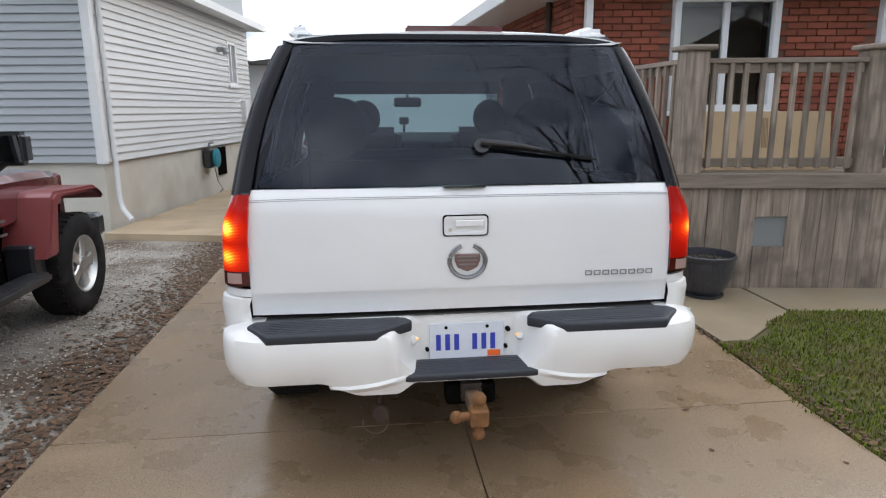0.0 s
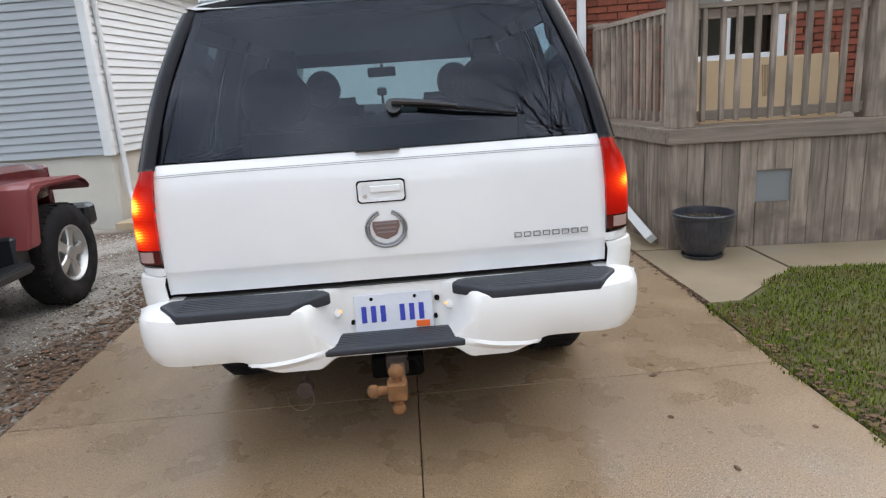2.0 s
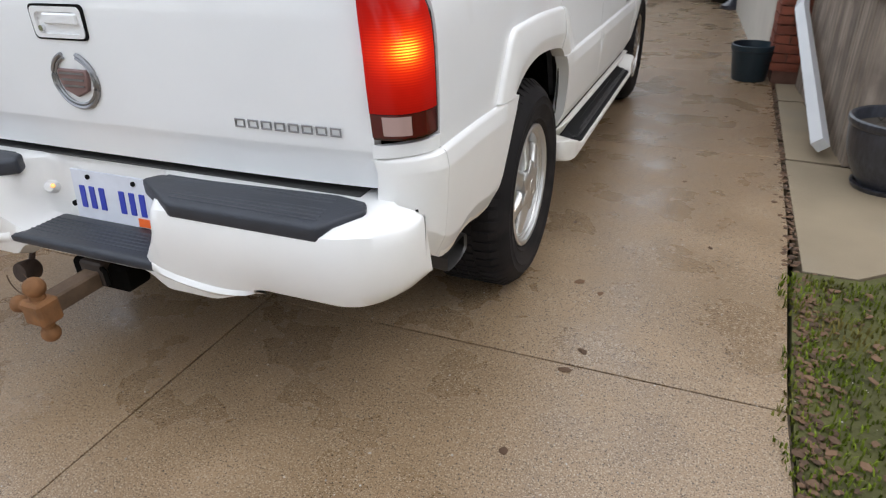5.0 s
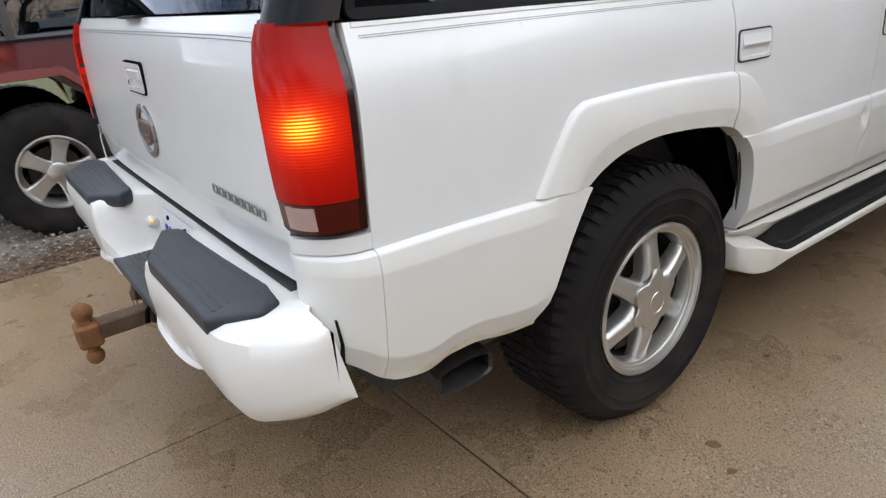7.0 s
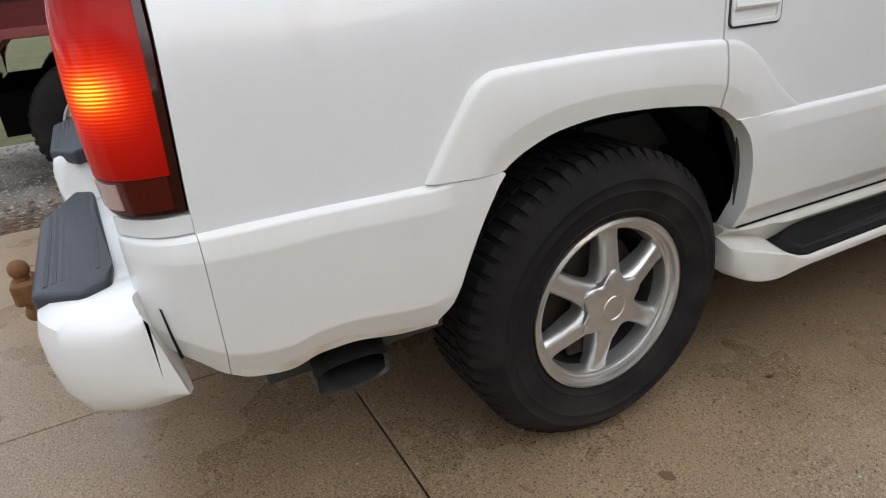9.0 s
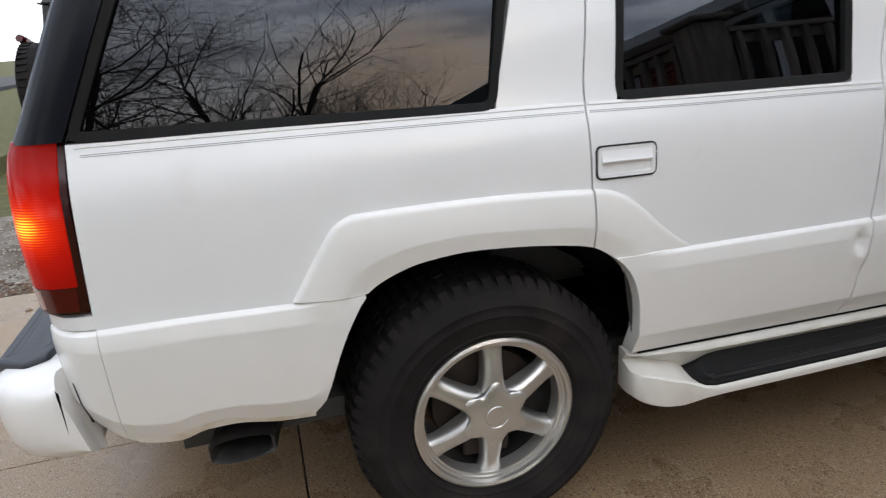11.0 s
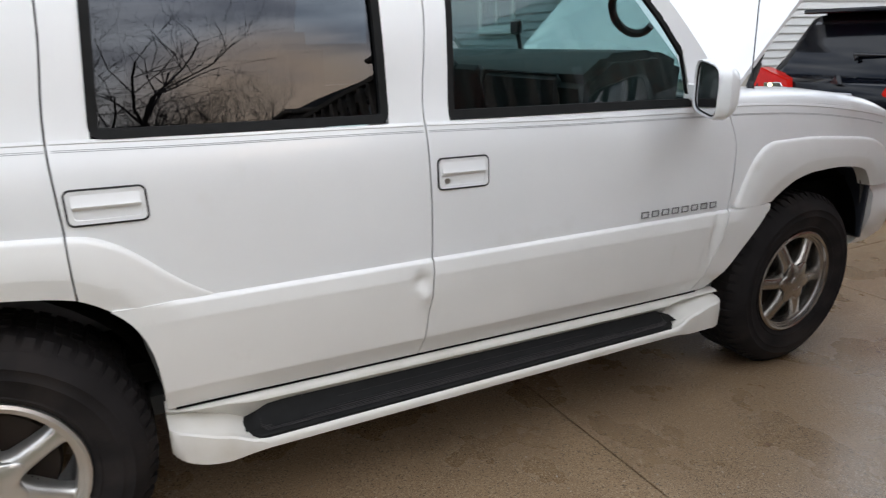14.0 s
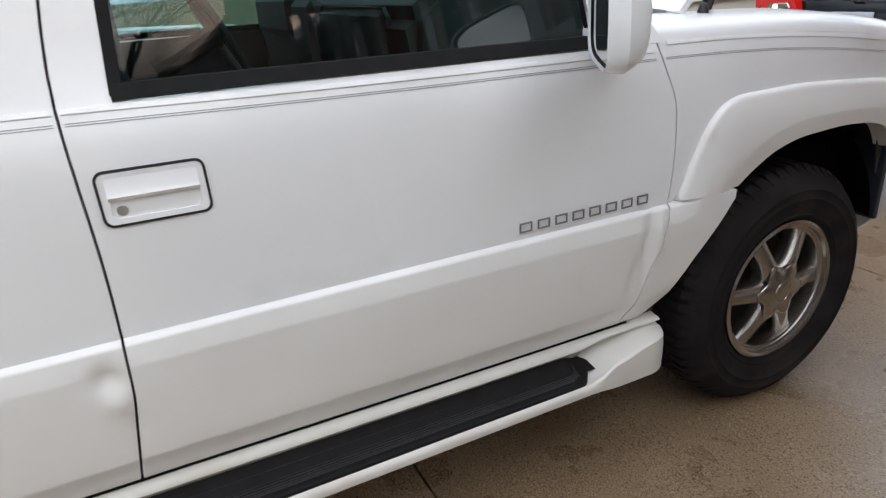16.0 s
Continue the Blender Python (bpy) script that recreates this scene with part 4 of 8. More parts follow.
def pots():
    p = thing("flower_pot", "dark glazed round flower pot with bare soil", "flower pot", at=(2.42, 2.70, -0.021))
    bm = bmesh.new()
    lathe(bm, [(0.0, 0.02), (0.14, 0.02), (0.15, 0.035), (0.178, 0.075), (0.208, 0.13), (0.232, 0.20), (0.246, 0.275), (0.250, 0.325), (0.249, 0.35), (0.258, 0.358), (0.264, 0.375), (0.262, 0.392), (0.252, 0.40), (0.240, 0.395), (0.232, 0.33), (0.0, 0.33)], 48)
    part("pot", bm, M_POT, p)
    bm = bmesh.new()
    lathe(bm, [(0, 0), (0.165, 0), (0.18, 0.028), (0.165, 0.03), (0.155, 0.012), (0, 0.012)], 36)
    part("saucer", bm, M_POT, p, "shallow dark saucer")
    bm = bmesh.new()
    lathe(bm, [(0, 0.345), (0.12, 0.343), (0.226, 0.335)], 24)
    for k in range(40):
        a, r = random.uniform(0, 6.28), random.uniform(0, 0.19)
        tube(bm, [(r * math.cos(a), r * math.sin(a), 0.34), (r * math.cos(a) + random.uniform(-0.04, 0.04), r * math.sin(a) + random.uniform(-0.04, 0.04), random.uniform(0.35, 0.375))], 0.004, 4)
    part("soil", bm, M_SOIL, p, "dark soil with dead stems")
    p.scale = (0.92, 0.92, 0.92)
    b = thing("bucket", "dark blue plastic bucket on the driveway edge", "bucket", at=(1.80, 5.12, -0.053))
    b.scale = (0.88, 0.88, 0.88)
    bm = bmesh.new()
    lathe(bm, [(0, 0), (0.15, 0), (0.155, 0.01), (0.19, 0.28), (0.20, 0.285), (0.202, 0.33), (0.192, 0.335), (0.15, 0.03), (0, 0.03)], 32)
    part("pail", bm, M_BUCKET, b)
    u = thing("urn_planter", "grey urn planter by the foundation wall", "planter", at=(1.66, 9.9, -0.110))
    bm = bmesh.new()
    lathe(bm, [(0, 0), (0.2, 0), (0.2, 0.05), (0.08, 0.12), (0.07, 0.22), (0.16, 0.32), (0.24, 0.62), (0.30, 0.66), (0.30, 0.7), (0.25, 0.69), (0.2, 0.6), (0, 0.6)], 28)
    part("urn", bm, M_POT, u)
    g = thing("bin_bag", "full black bin bag on the concrete", "bin bag", at=(1.52, 10.7, -0.120))
    g.scale = (0.72, 0.72, 0.75)
    bm = bmesh.new()
    t = bmesh.new()
    bmesh.ops.create_icosphere(t, subdivisions=4, radius=0.4)
    for v in t.verts:
        q = noise.noise(v.co * 5) * 0.07
        v.co *= 1 + q
        v.co.z = max(v.co.z * 1.2, -0.36) + 0.36
        if v.co.z > 0.65:
            v.co.x *= 0.55
            v.co.y *= 0.55
    join(bm, t)
    part("sack", bm, M_BAG, g)
    w = thing("well_cover", "round pale concrete cover at the end of the driveway", "concrete cover", at=(0.85, 11.4, -0.129))
    bm = bmesh.new()
    lathe(bm, [(0, 0.32), (0.66, 0.30), (0.72, 0.24), (0.7, 0.2), (0.66, 0.0), (0, 0)], 36)
    part("lid", bm, M_PARGE, w)
    e = thing("garage", "tan garage with a panelled door at the driveway's end", "garage")
    bm = bmesh.new()
    box(bm, (-3.5, 15.5, -0.35), (5, 19, 2.7))
    part("wall", bm, M_TRIM, e, smooth=False)
    for k in range(4):
        bm = bmesh.new()
        box(bm, (-2.0, 15.44, -0.13 + 0.52 * k), (1.35, 15.5, 0.375 + 0.52 * k), bevel=0.012)
        part("door_panel", bm, M_TAN, e, "tan door panel", smooth=False)
    bm = bmesh.new()
    prism(bm, [(-3.9, 2.68), (5.4, 2.68), (0.75, 3.25)], 15.1, 19.4, "y")
    part("roof", bm, M_ROOF, e, smooth=False)


pots()


# ---------------------------------------------------------------- the white sport utility vehicle
SIDE = [(0.30, 0.915), (0.44, 0.935), (0.52, 0.948), (0.66, 0.958), (0.80, 0.962), (0.95, 0.961), (1.06, 0.957), (1.12, 0.950),
        (1.165, 0.935), (1.20, 0.919), (1.24, 0.911), (1.34, 0.895), (1.44, 0.874), (1.54, 0.846), (1.64, 0.810), (1.74, 0.768), (1.80, 0.735)]
BELT = [(0.2, 1.216), (1.49, 1.185), (2.41, 1.171), (3.65, 1.147), (4.9, 1.11)]
MOULD = [(0.2, 0.824), (0.26, 0.828), (0.32, 0.829), (0.73, 0.816), (0.90, 0.807), (1.76, 0.788), (3.68, 0.757), (4.9, 0.73)]
SILL = [(0.2, 0.62), (0.272, 0.578), (0.313, 0.541), (0.362, 0.515), (0.427, 0.504), (0.49, 0.519), (0.54, 0.520), (0.668, 0.497), (0.76, 0.490), (1.65, 0.470), (2.38, 0.449), (3.57, 0.420), (4.0, 0.415)]
SIDE_N = [np.array([p[0] for p in SIDE]), np.array([p[1] for p in SIDE])]


def half_width(y, z):
    w = float(np.interp(z, *SIDE_N))
    w = (w + float(np.interp(z - 0.02, *SIDE_N)) + float(np.interp(z + 0.02, *SIDE_N))) / 3
    if y < 0.345:
        w -= 0.100 * ((0.345 - y) / 0.14) ** 3.2
    if y > 4.15:
        w -= 0.075 * ((y - 4.15) / 0.80) ** 2
    return w


GLASS = [(1.15, 0.926), (1.20, 0.9175), (1.24, 0.9100), (1.34, 0.8895), (1.44, 0.866), (1.54, 0.838), (1.64, 0.804), (1.74, 0.763), (1.80, 0.731)]


def panel(bm, s, ya, yb, lo, hi, rows=10, step=0.05, off=None, left=None, right=None, depth=0.025, breaks=(), vs=None):
    """A curved body panel on side s (+1 right, -1 left) between the heights lo(y) and hi(y), with returned edges.
    left, right: shifts of its two end edges by height. off(u, v, y, z): how far it stands proud."""
    ys = set(np.linspace(ya, yb, max(2, int((yb - ya) / step) + 1)).round(4).tolist()) | {b for b in breaks if ya < b < yb}
    ys = sorted(ys)
    if vs:
        rows = len(vs) - 1
    grid = []
    for y0 in ys:
        u = (y0 - ya) / (yb - ya)
        a, b = lo(y0), hi(y0)
        col = []
        for k in range(rows + 1):
            v = vs[k] if vs else k / rows
            z = a + (b - a) * v
            y = y0 + (1 - u) * (left(z) if left else 0) + u * (right(z) if right else 0)
            x = half_width(y, z) + (off(u, v, y, z) if off else 0)
            col.append((s * x, y, z))
        grid.append(col)
    inner = []
    for i, col in enumerate(grid):
        inner.append([(p[0] - s * depth, p[1], p[2]) for p in col])
    V = [[bm.verts.new(p) for p in col] for col in grid]
    n, m = len(V), rows + 1
    for i in range(n - 1):
        for j in range(m - 1):
            q = (V[i][j], V[i + 1][j], V[i + 1][j + 1], V[i][j + 1])
            if len({tuple(round(c, 5) for c in v.co) for v in q}) >= 3:
                bm.faces.new(q if s > 0 else q[::-1])
    ring = [(i, 0) for i in range(n)] + [(n - 1, j) for j in range(1, m)] + [(i, m - 1) for i in range(n - 2, -1, -1)] + [(0, j) for j in range(m - 2, 0, -1)]
    back = [bm.verts.new(inner[i][j]) for i, j in ring]
    for k in range(len(ring)):
        (i0, j0), (i1, j1) = ring[k], ring[(k + 1) % len(ring)]
        q = (V[i0][j0], back[k], back[(k + 1) % len(ring)], V[i1][j1])
        if (V[i0][j0].co - V[i1][j1].co).length > 1e-5:
            bm.faces.new(q if s > 0 else q[::-1])


def at(pts):
    return lambda y: hug(pts, y)


STRIPE = [(0.33, 1.190), (0.95, 1.181), (1.46, 1.1715), (1.80, 1.161), (2.15, 1.154), (2.41, 1.147), (2.77, 1.134), (3.05, 1.126), (3.40, 1.118), (3.64, 1.112)]
FENDER_TOP = [(3.6, 1.150), (4.1, 1.130), (4.35, 1.104), (4.53, 1.076), (4.75, 1.028), (4.88, 0.985)]
FENDER_LINE = [(3.60, 1.140), (3.85, 1.131), (4.10, 1.114), (4.40, 1.078), (4.66, 1.034), (4.88, 0.975)]
G = 0.0024  # half a panel gap
REAR_ARCH = [(0.735, 0.494), (0.770, 0.54), (0.812, 0.651), (0.85, 0.735), (0.893, 0.802), (0.96, 0.842), (1.037, 0.864), (1.149, 0.873), (1.252, 0.867), (1.38, 0.852), (1.483, 0.831),
             (1.545, 0.795), (1.59, 0.751), (1.62, 0.69), (1.637, 0.608), (1.643, 0.470)]
REAR_FLARE = [(0.728, 0.820), (0.80, 0.93), (0.845, 0.985), (0.89, 1.002), (1.039, 1.003), (1.47, 0.984), (1.53, 0.976), (1.584, 0.953), (1.64, 0.910), (1.695, 0.857), (1.75, 0.812), (1.797, 0.782)]
FRONT_ARCH = [(3.715, 0.42), (3.80, 0.58), (3.895, 0.718), (3.98, 0.79), (4.065, 0.832), (4.17, 0.851), (4.299, 0.854), (4.42, 0.845), (4.53, 0.822), (4.60, 0.77), (4.65, 0.68), (4.67, 0.53)]
FRONT_FLARE = [(3.706, 0.742), (3.752, 0.86), (3.812, 0.955), (3.856, 0.986), (3.91, 0.998), (4.085, 0.998), (4.35, 0.980), (4.55, 0.957), (4.70, 0.905), (4.766, 0.852), (4.81, 0.785)]
GAP1 = [(0.47, 1.488), (0.823, 1.493), (1.0, 1.490), (1.18, 1.486), (1.43, 1.512), (1.8, 1.53)]
GAP2 = [(0.45, 2.374), (0.60, 2.398), (0.665, 2.408), (0.75, 2.413), (0.92, 2.418), (1.168, 2.414), (1.47, 2.45), (1.8, 2.46)]
GAP3 = [(0.42, 3.572), (0.629, 3.645), (0.757, 3.680), (0.90, 3.692), (0.985, 3.690), (1.10, 3.648), (1.15, 3.63)]


FLARE_ROWS = (0.0, 0.04, 0.12, 0.24, 0.34, 0.36, 0.45, 0.56, 0.68, 0.78, 0.86, 0.91, 0.94, 0.96, 0.975, 0.9875, 1.0)


def flare_off(u, v, y, z, yb=9.0):
    """Skin of a wheel flare: a narrow lip along its outline, a flat face, then a crease and a face that turns in to the arch."""
    arch, outline = (REAR_ARCH, REAR_FLARE) if y < 2.5 else (FRONT_ARCH, FRONT_FLARE)
    top, low = hug(outline, y), hug(arch, y)
    slope = (hug(outline, y + 0.01) - hug(outline, y - 0.01)) / 0.02
    d = max(0.0, top - z) / math.sqrt(1 + slope * slope)
    a = lerp([(0, -0.004), (0.003, 0.005), (0.007, 0.0105), (0.012, 0.0135), (0.05, 0.020), (0.09, 0.023)], d)
    crease = low + 0.35 * (top - low)
    if z < crease:
        a -= 0.22 * (crease - z)
    return a * smooth01((yb - y) / 0.05)


def clad_off(u, v, y, z):
    lo, hi = hug(SILL, y), hug(MOULD, y)
    v = (z - lo) / (hi - lo)
    ledge = lerp([(0, -0.012), (0.21, 0.0125), (0.84, 0.0205), (0.965, 0.0125), (1, -0.006)], v)
    flush = lerp([(0, -0.012), (0.21, 0.0125), (0.84, 0.0205), (1, 0.019)], v)
    # beside the arches the cladding runs flush into the flare
    near = smooth01((y - 0.735) / 0.05) * (1 - smooth01((y - 1.64) / 0.14)) + smooth01((y - 3.73) / 0.05)
    d = ledge + (flush - ledge) * near
    for cy, cz, ry, rz, deep in ((2.372, 0.712, 0.026, 0.022, 0.015), (2.385, 0.655, 0.020, 0.018, -0.008), (2.40, 0.60, 0.012, 0.05, 0.006),
                                 (3.612, 0.66, 0.016, 0.075, 0.016), (3.648, 0.655, 0.012, 0.06, -0.007), (3.575, 0.58, 0.014, 0.05, 0.008), (3.52, 0.46, 0.04, 0.022, 0.009)):
        d -= deep * math.exp(-((y - cy) / ry) ** 2 - ((z - cz) / rz) ** 2)
    return d


CLAD_ROWS = (0.0, 0.06, 0.13, 0.195, 0.21, 0.225, 0.30, 0.37, 0.44, 0.50, 0.56, 0.62, 0.66, 0.70, 0.74, 0.78, 0.825, 0.84, 0.855, 0.91, 0.955, 0.965, 0.975, 0.988, 1.0)
DENTED = tuple(2.32 + 0.006 * k for k in range(16)) + tuple(3.50 + 0.006 * k for k in range(30))


def pane_rect(bm, s, corners, inset=0.012, n=8):
    """A bent pane: corners bottom-rear, bottom-front, top-front, top-rear in (y, z)."""
    a, b, c, d = corners
    rows = []
    for k in range(n + 1):
        v = k / n
        p = [a[i] + (d[i] - a[i]) * v for i in (0, 1)]
        q = [b[i] + (c[i] - b[i]) * v for i in (0, 1)]
        rows.append([(s * (hug(GLASS, p[1] + (q[1] - p[1]) * j / n) - inset), p[0] + (q[0] - p[0]) * j / n, p[1] + (q[1] - p[1]) * j / n) for j in range(n + 1)])
    V = [[bm.verts.new(p) for p in r] for r in rows]
    for i in range(n):
        for j in range(n):
            q = (V[i][j], V[i][j + 1], V[i + 1][j + 1], V[i + 1][j])
            bm.faces.new(q)


def seal(bm, s, corners, w=0.022, proud=0.004, inset=0.012):
    """A rubber seal round a pane."""
    pts = [Vector(c) for c in corners]
    c = sum(pts, Vector((0, 0))) / 4
    line = []
    for i in range(4):
        o, a, b = pts[i], (pts[i - 1] - pts[i]).normalized(), (pts[(i + 1) % 4] - pts[i]).normalized()
        r = 0.035
        for k in range(5):
            t = k / 4
            line.append((o + a * r) * (1 - t) ** 2 + o * 2 * t * (1 - t) * 1.0 + (o + b * r) * t * t)
        e = pts[(i + 1) % 4] - b * r
        line += [(o + b * r) + (e - o - b * r) * k / 10 for k in range(1, 10)]
    rings = []
    n = len(line)
    for i, p in enumerate(line):
        d = (line[(i + 1) % n] - line[i - 1]).normalized()
        inw = Vector((-d.y, d.x))
        if inw.dot(c - p) < 0:
            inw = -inw
        q = p + inw * w
        x0, x1 = half_width(p.x, p.y), half_width(q.x, q.y)
        rings.append([(s * (x0 - 0.015), p.x, p.y), (s * (x0 + proud), p.x, p.y), (s * (x1 + proud - 0.003), q.x, q.y), (s * (x1 - 0.016), q.x, q.y)])
    loft(bm, rings + [rings[0]], True, False)
    bmesh.ops.remove_doubles(bm, verts=bm.verts[:], dist=1e-5)


def strip(bm, s, ya, yb, z0, z1, proud=0.002, depth=0.01):
    panel(bm, s, ya, yb, z0, z1, rows=2, step=0.12, off=lambda u, v, y, z: proud, depth=depth)


def door_handle(parent, s, y0, y1, z0, z1, lock):
    """A recessed pull handle with a dark gasket."""
    tilt = -0.02

    def rr(y0, y1, z0, z1, r=0.016, n=4):
        out = []
        for cy, cz, a0 in ((y1 - r, z1 - r, 0), (y0 + r, z1 - r, 90), (y0 + r, z0 + r, 180), (y1 - r, z0 + r, 270)):
            for k in range(n + 1):
                a = radians(a0 + 90 * k / n)
                out.append((cy + r * math.cos(a), cz + r * math.sin(a) + tilt * (cy - y0)))
        return out

    def ring_on(bm, outer, inner, xo, xi):
        n = len(outer)
        loft(bm, [[(s * (half_width(*p) + x), *p) for p in q] for q, x in ((outer, -0.01), (outer, xo), (inner, xi), (inner, -0.012))], True, False)

    bm = bmesh.new()
    ring_on(bm, rr(y0, y1, z0, z1), rr(y0 + 0.0042, y1 - 0.0042, z0 + 0.0042, z1 - 0.0042, 0.0125), 0.003, 0.003)
    h = part("door_handle", bm, M_COMPOUND, parent, "recessed white handle with a dark gasket")
    bm = bmesh.new()
    ring_on(bm, rr(y0 + 0.005, y1 - 0.005, z0 + 0.005, z1 - 0.005, 0.012), rr(y0 + 0.016, y1 - 0.016, z0 + 0.014, z1 - 0.014, 0.01), 0.005, 0.004)
    part("bezel", bm, M_PAINT, h)
    bm = bmesh.new()
    zm = z0 + (z1 - z0) * 0.56
    prof = [(0.004, z1 - 0.012), (0.007, zm + 0.006), (0.010, zm - 0.002), (0.006, zm - 0.008), (-0.02, zm - 0.008), (-0.02, z1 - 0.012)]
    ya, yb = y0 + 0.015, y1 - 0.015
    loft(bm, [[(s * (half_width(y, z) + d), y, z + tilt * (y - y0)) for d, z in prof] for y in (ya, (ya + yb) / 2, yb)], True, True)
    part("lever", bm, M_PAINT, h)
    bm = bmesh.new()
    prism(bm, [(y0 + 0.014, z0 + 0.012), (y1 - 0.014, z0 + 0.011), (y1 - 0.014, zm), (y0 + 0.014, zm)], s * (half_width(y0, z0) - 0.016), s * (half_width(y0, z0) - 0.011), "x")
    part("pocket", bm, M_PAINT, h)
    if lock:
        bm = bmesh.new()
        tube(bm, [(s * (half_width(y0, z0) - 0.015), y0 + 0.032, z0 + 0.026), (s * (half_width(y0, z0) + 0.001), y0 + 0.032, z0 + 0.026)], 0.009, 12)
        part("lock", bm, M_ALLOY, h)


def letter_bars(parent, place, count, w, h, gap):
    """A row of small plain metal frames, each a part of its own."""
    for k in range(count):
        bm = bmesh.new()
        x, e = k * (w + gap), 0.0042
        for lo, hi in (((x, 0.06 * h), (x + w, 0.06 * h + e)), ((x, 0.94 * h - e), (x + w, 0.94 * h)), ((x, 0.06 * h + e), (x + e, 0.94 * h - e)), ((x + w - e, 0.06 * h + e), (x + w, 0.94 * h - e))):
            box(bm, (lo[0], -0.0018, lo[1]), (hi[0], 0.0015, hi[1]), place, bevel=0.0008)
        part("badge_bar", bm, M_BADGE, parent, smooth=False)


def car_wheel(parent, s, y, face=0.935, z=0.385, r=0.388, rim_r=0.222, spokes=6, width=0.26, dull=False, spin=0):
    """Tyre with tread blocks and a six-spoke alloy rim; local z points outwards."""
    w = new("wheel")
    w.parent = parent
    w.matrix_local = Matrix.Translation((s * face, y, z)) @ Matrix.Rotation(radians(90 * s), 4, "Y") @ Matrix.Rotation(radians(spin), 4, "Z")
    bm = bmesh.new()
    k = rim_r + 0.006
    lathe(bm, [(k - 0.004, -0.03), (k, 0.0), (k + 0.012, 0.012), (k + 0.018, 0.0155), (k + 0.022, 0.0135), (k + 0.05, 0.022), (k + 0.066, 0.0238), (k + 0.069, 0.0262), (k + 0.072, 0.0242), (k + 0.094, 0.0242), (k + 0.097, 0.0262), (k + 0.100, 0.0240), (r - 0.045, 0.015), (r - 0.028, 0.006), (r - 0.018, -0.008), (r - 0.010, -0.026),
                (r - 0.004, -0.05), (r - 0.003, -width + 0.05), (r - 0.012, -width + 0.02), (r - 0.045, -width - 0.01), (k, -width)], 64)
    part("tyre", bm, M_TYRE, w)
    bm = bmesh.new()
    n = 60
    for i in range(n):
        a = 2 * math.pi * (i + 0.5) / n
        m = Matrix.Rotation(a, 4, "Z")
        d = 0.016 if i % 2 else 0.006
        prism(bm, [(r - 0.034 + (0.010 if i % 2 else 0.0), d * 0.15), (r - 0.018, -0.006), (r + 0.002, -0.03), (r + 0.002, -0.085), (r - 0.012, -0.085), (r - 0.03, -0.02)], -0.0125, 0.0125, "y", m=m)
        m = Matrix.Rotation(a + 0.05, 4, "Z")
        for z0, z1 in ((-0.125, -0.092), (-0.168, -0.132), (-width + 0.02, -0.175)):
            box(bm, (r - 0.012, -0.014, z0), (r + 0.002, 0.013, z1), m)
    tagged(part("tread", bm, M_TYRE, w, "moulded tread blocks", smooth=False), kind="stuff")
    alloy = M_ALLOY_DARK if dull else M_ALLOY
    bm = bmesh.new()
    q = rim_r
    lathe(bm, [(q + 0.004, -0.02), (q + 0.004, 0.008), (q - 0.004, 0.012), (q - 0.012, 0.008), (q - 0.014, -0.004), (q - 0.020, -0.006), (q - 0.022, -0.011), (q - 0.028, -0.013), (q - 0.031, -0.03), (q - 0.034, -0.05)], 64)
    part("rim", bm, alloy, w)
    # Barrel is darker than the rim: shade behind the spokes put into its colour.
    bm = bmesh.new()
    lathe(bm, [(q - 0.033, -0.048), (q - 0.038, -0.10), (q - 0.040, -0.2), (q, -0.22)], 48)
    part("barrel", bm, M_TIP, w, "inner rim barrel in a dark, shaded tone")
    bm = bmesh.new()
    for i in range(spokes):
        m = Matrix.Rotation(2 * math.pi * i / spokes, 4, "Z")
        rings = []
        for x, hw, zt, zb in ((0.03, 0.044, 0.000, -0.06), (0.06, 0.040, 0.004, -0.055), (0.08, 0.033, 0.005, -0.05), (0.105, 0.0295, 0.003, -0.055), (0.135, 0.0285, -0.003, -0.055), (0.165, 0.029, -0.010, -0.055),
                              (q - 0.040, 0.031, -0.014, -0.06), (q - 0.028, 0.037, -0.016, -0.06), (q - 0.018, 0.050, -0.017, -0.06), (q - 0.010, 0.066, -0.018, -0.06)):
            half = [(hw, zt - 0.030), (hw * 0.96, zt - 0.020), (hw * 0.84, zt - 0.010), (hw * 0.62, zt - 0.0035), (hw * 0.34, zt - 0.0005)]
            rings.append([(x, -a, b) for a, b in half] + [(x, 0, zt)] + [(x, a, b) for a, b in half[::-1]] + [(x, hw * 0.98, zb), (x, -hw * 0.98, zb)])
        t = bmesh.new()
        loft(t, rings, True, True)
        join(bm, t, m)
    part("spokes", bm, alloy, w)
    bm = bmesh.new()
    lathe(bm, [(0.086, -0.03), (0.086, 0.0065), (0.083, 0.0095), (0.070, 0.0125), (0.050, 0.015), (0.036, 0.0155), (0.034, 0.0135), (0.031, 0.0135), (0.029, 0.016), (0.012, 0.017), (0, 0.017)], 72)
    for v in bm.verts:
        rad = math.hypot(v.co.x, v.co.y)
        if rad > 0.065:
            f = 1 + 0.15 * math.cos(6 * math.atan2(v.co.y, v.co.x))
            v.co.x, v.co.y = v.co.x * f, v.co.y * f
    part("cap", bm, alloy, w, "round centre cap")
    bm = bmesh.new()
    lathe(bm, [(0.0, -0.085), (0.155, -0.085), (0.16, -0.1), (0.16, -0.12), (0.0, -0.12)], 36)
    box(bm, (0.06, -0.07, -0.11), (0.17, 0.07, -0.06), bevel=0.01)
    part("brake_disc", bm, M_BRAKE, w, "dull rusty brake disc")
    return w


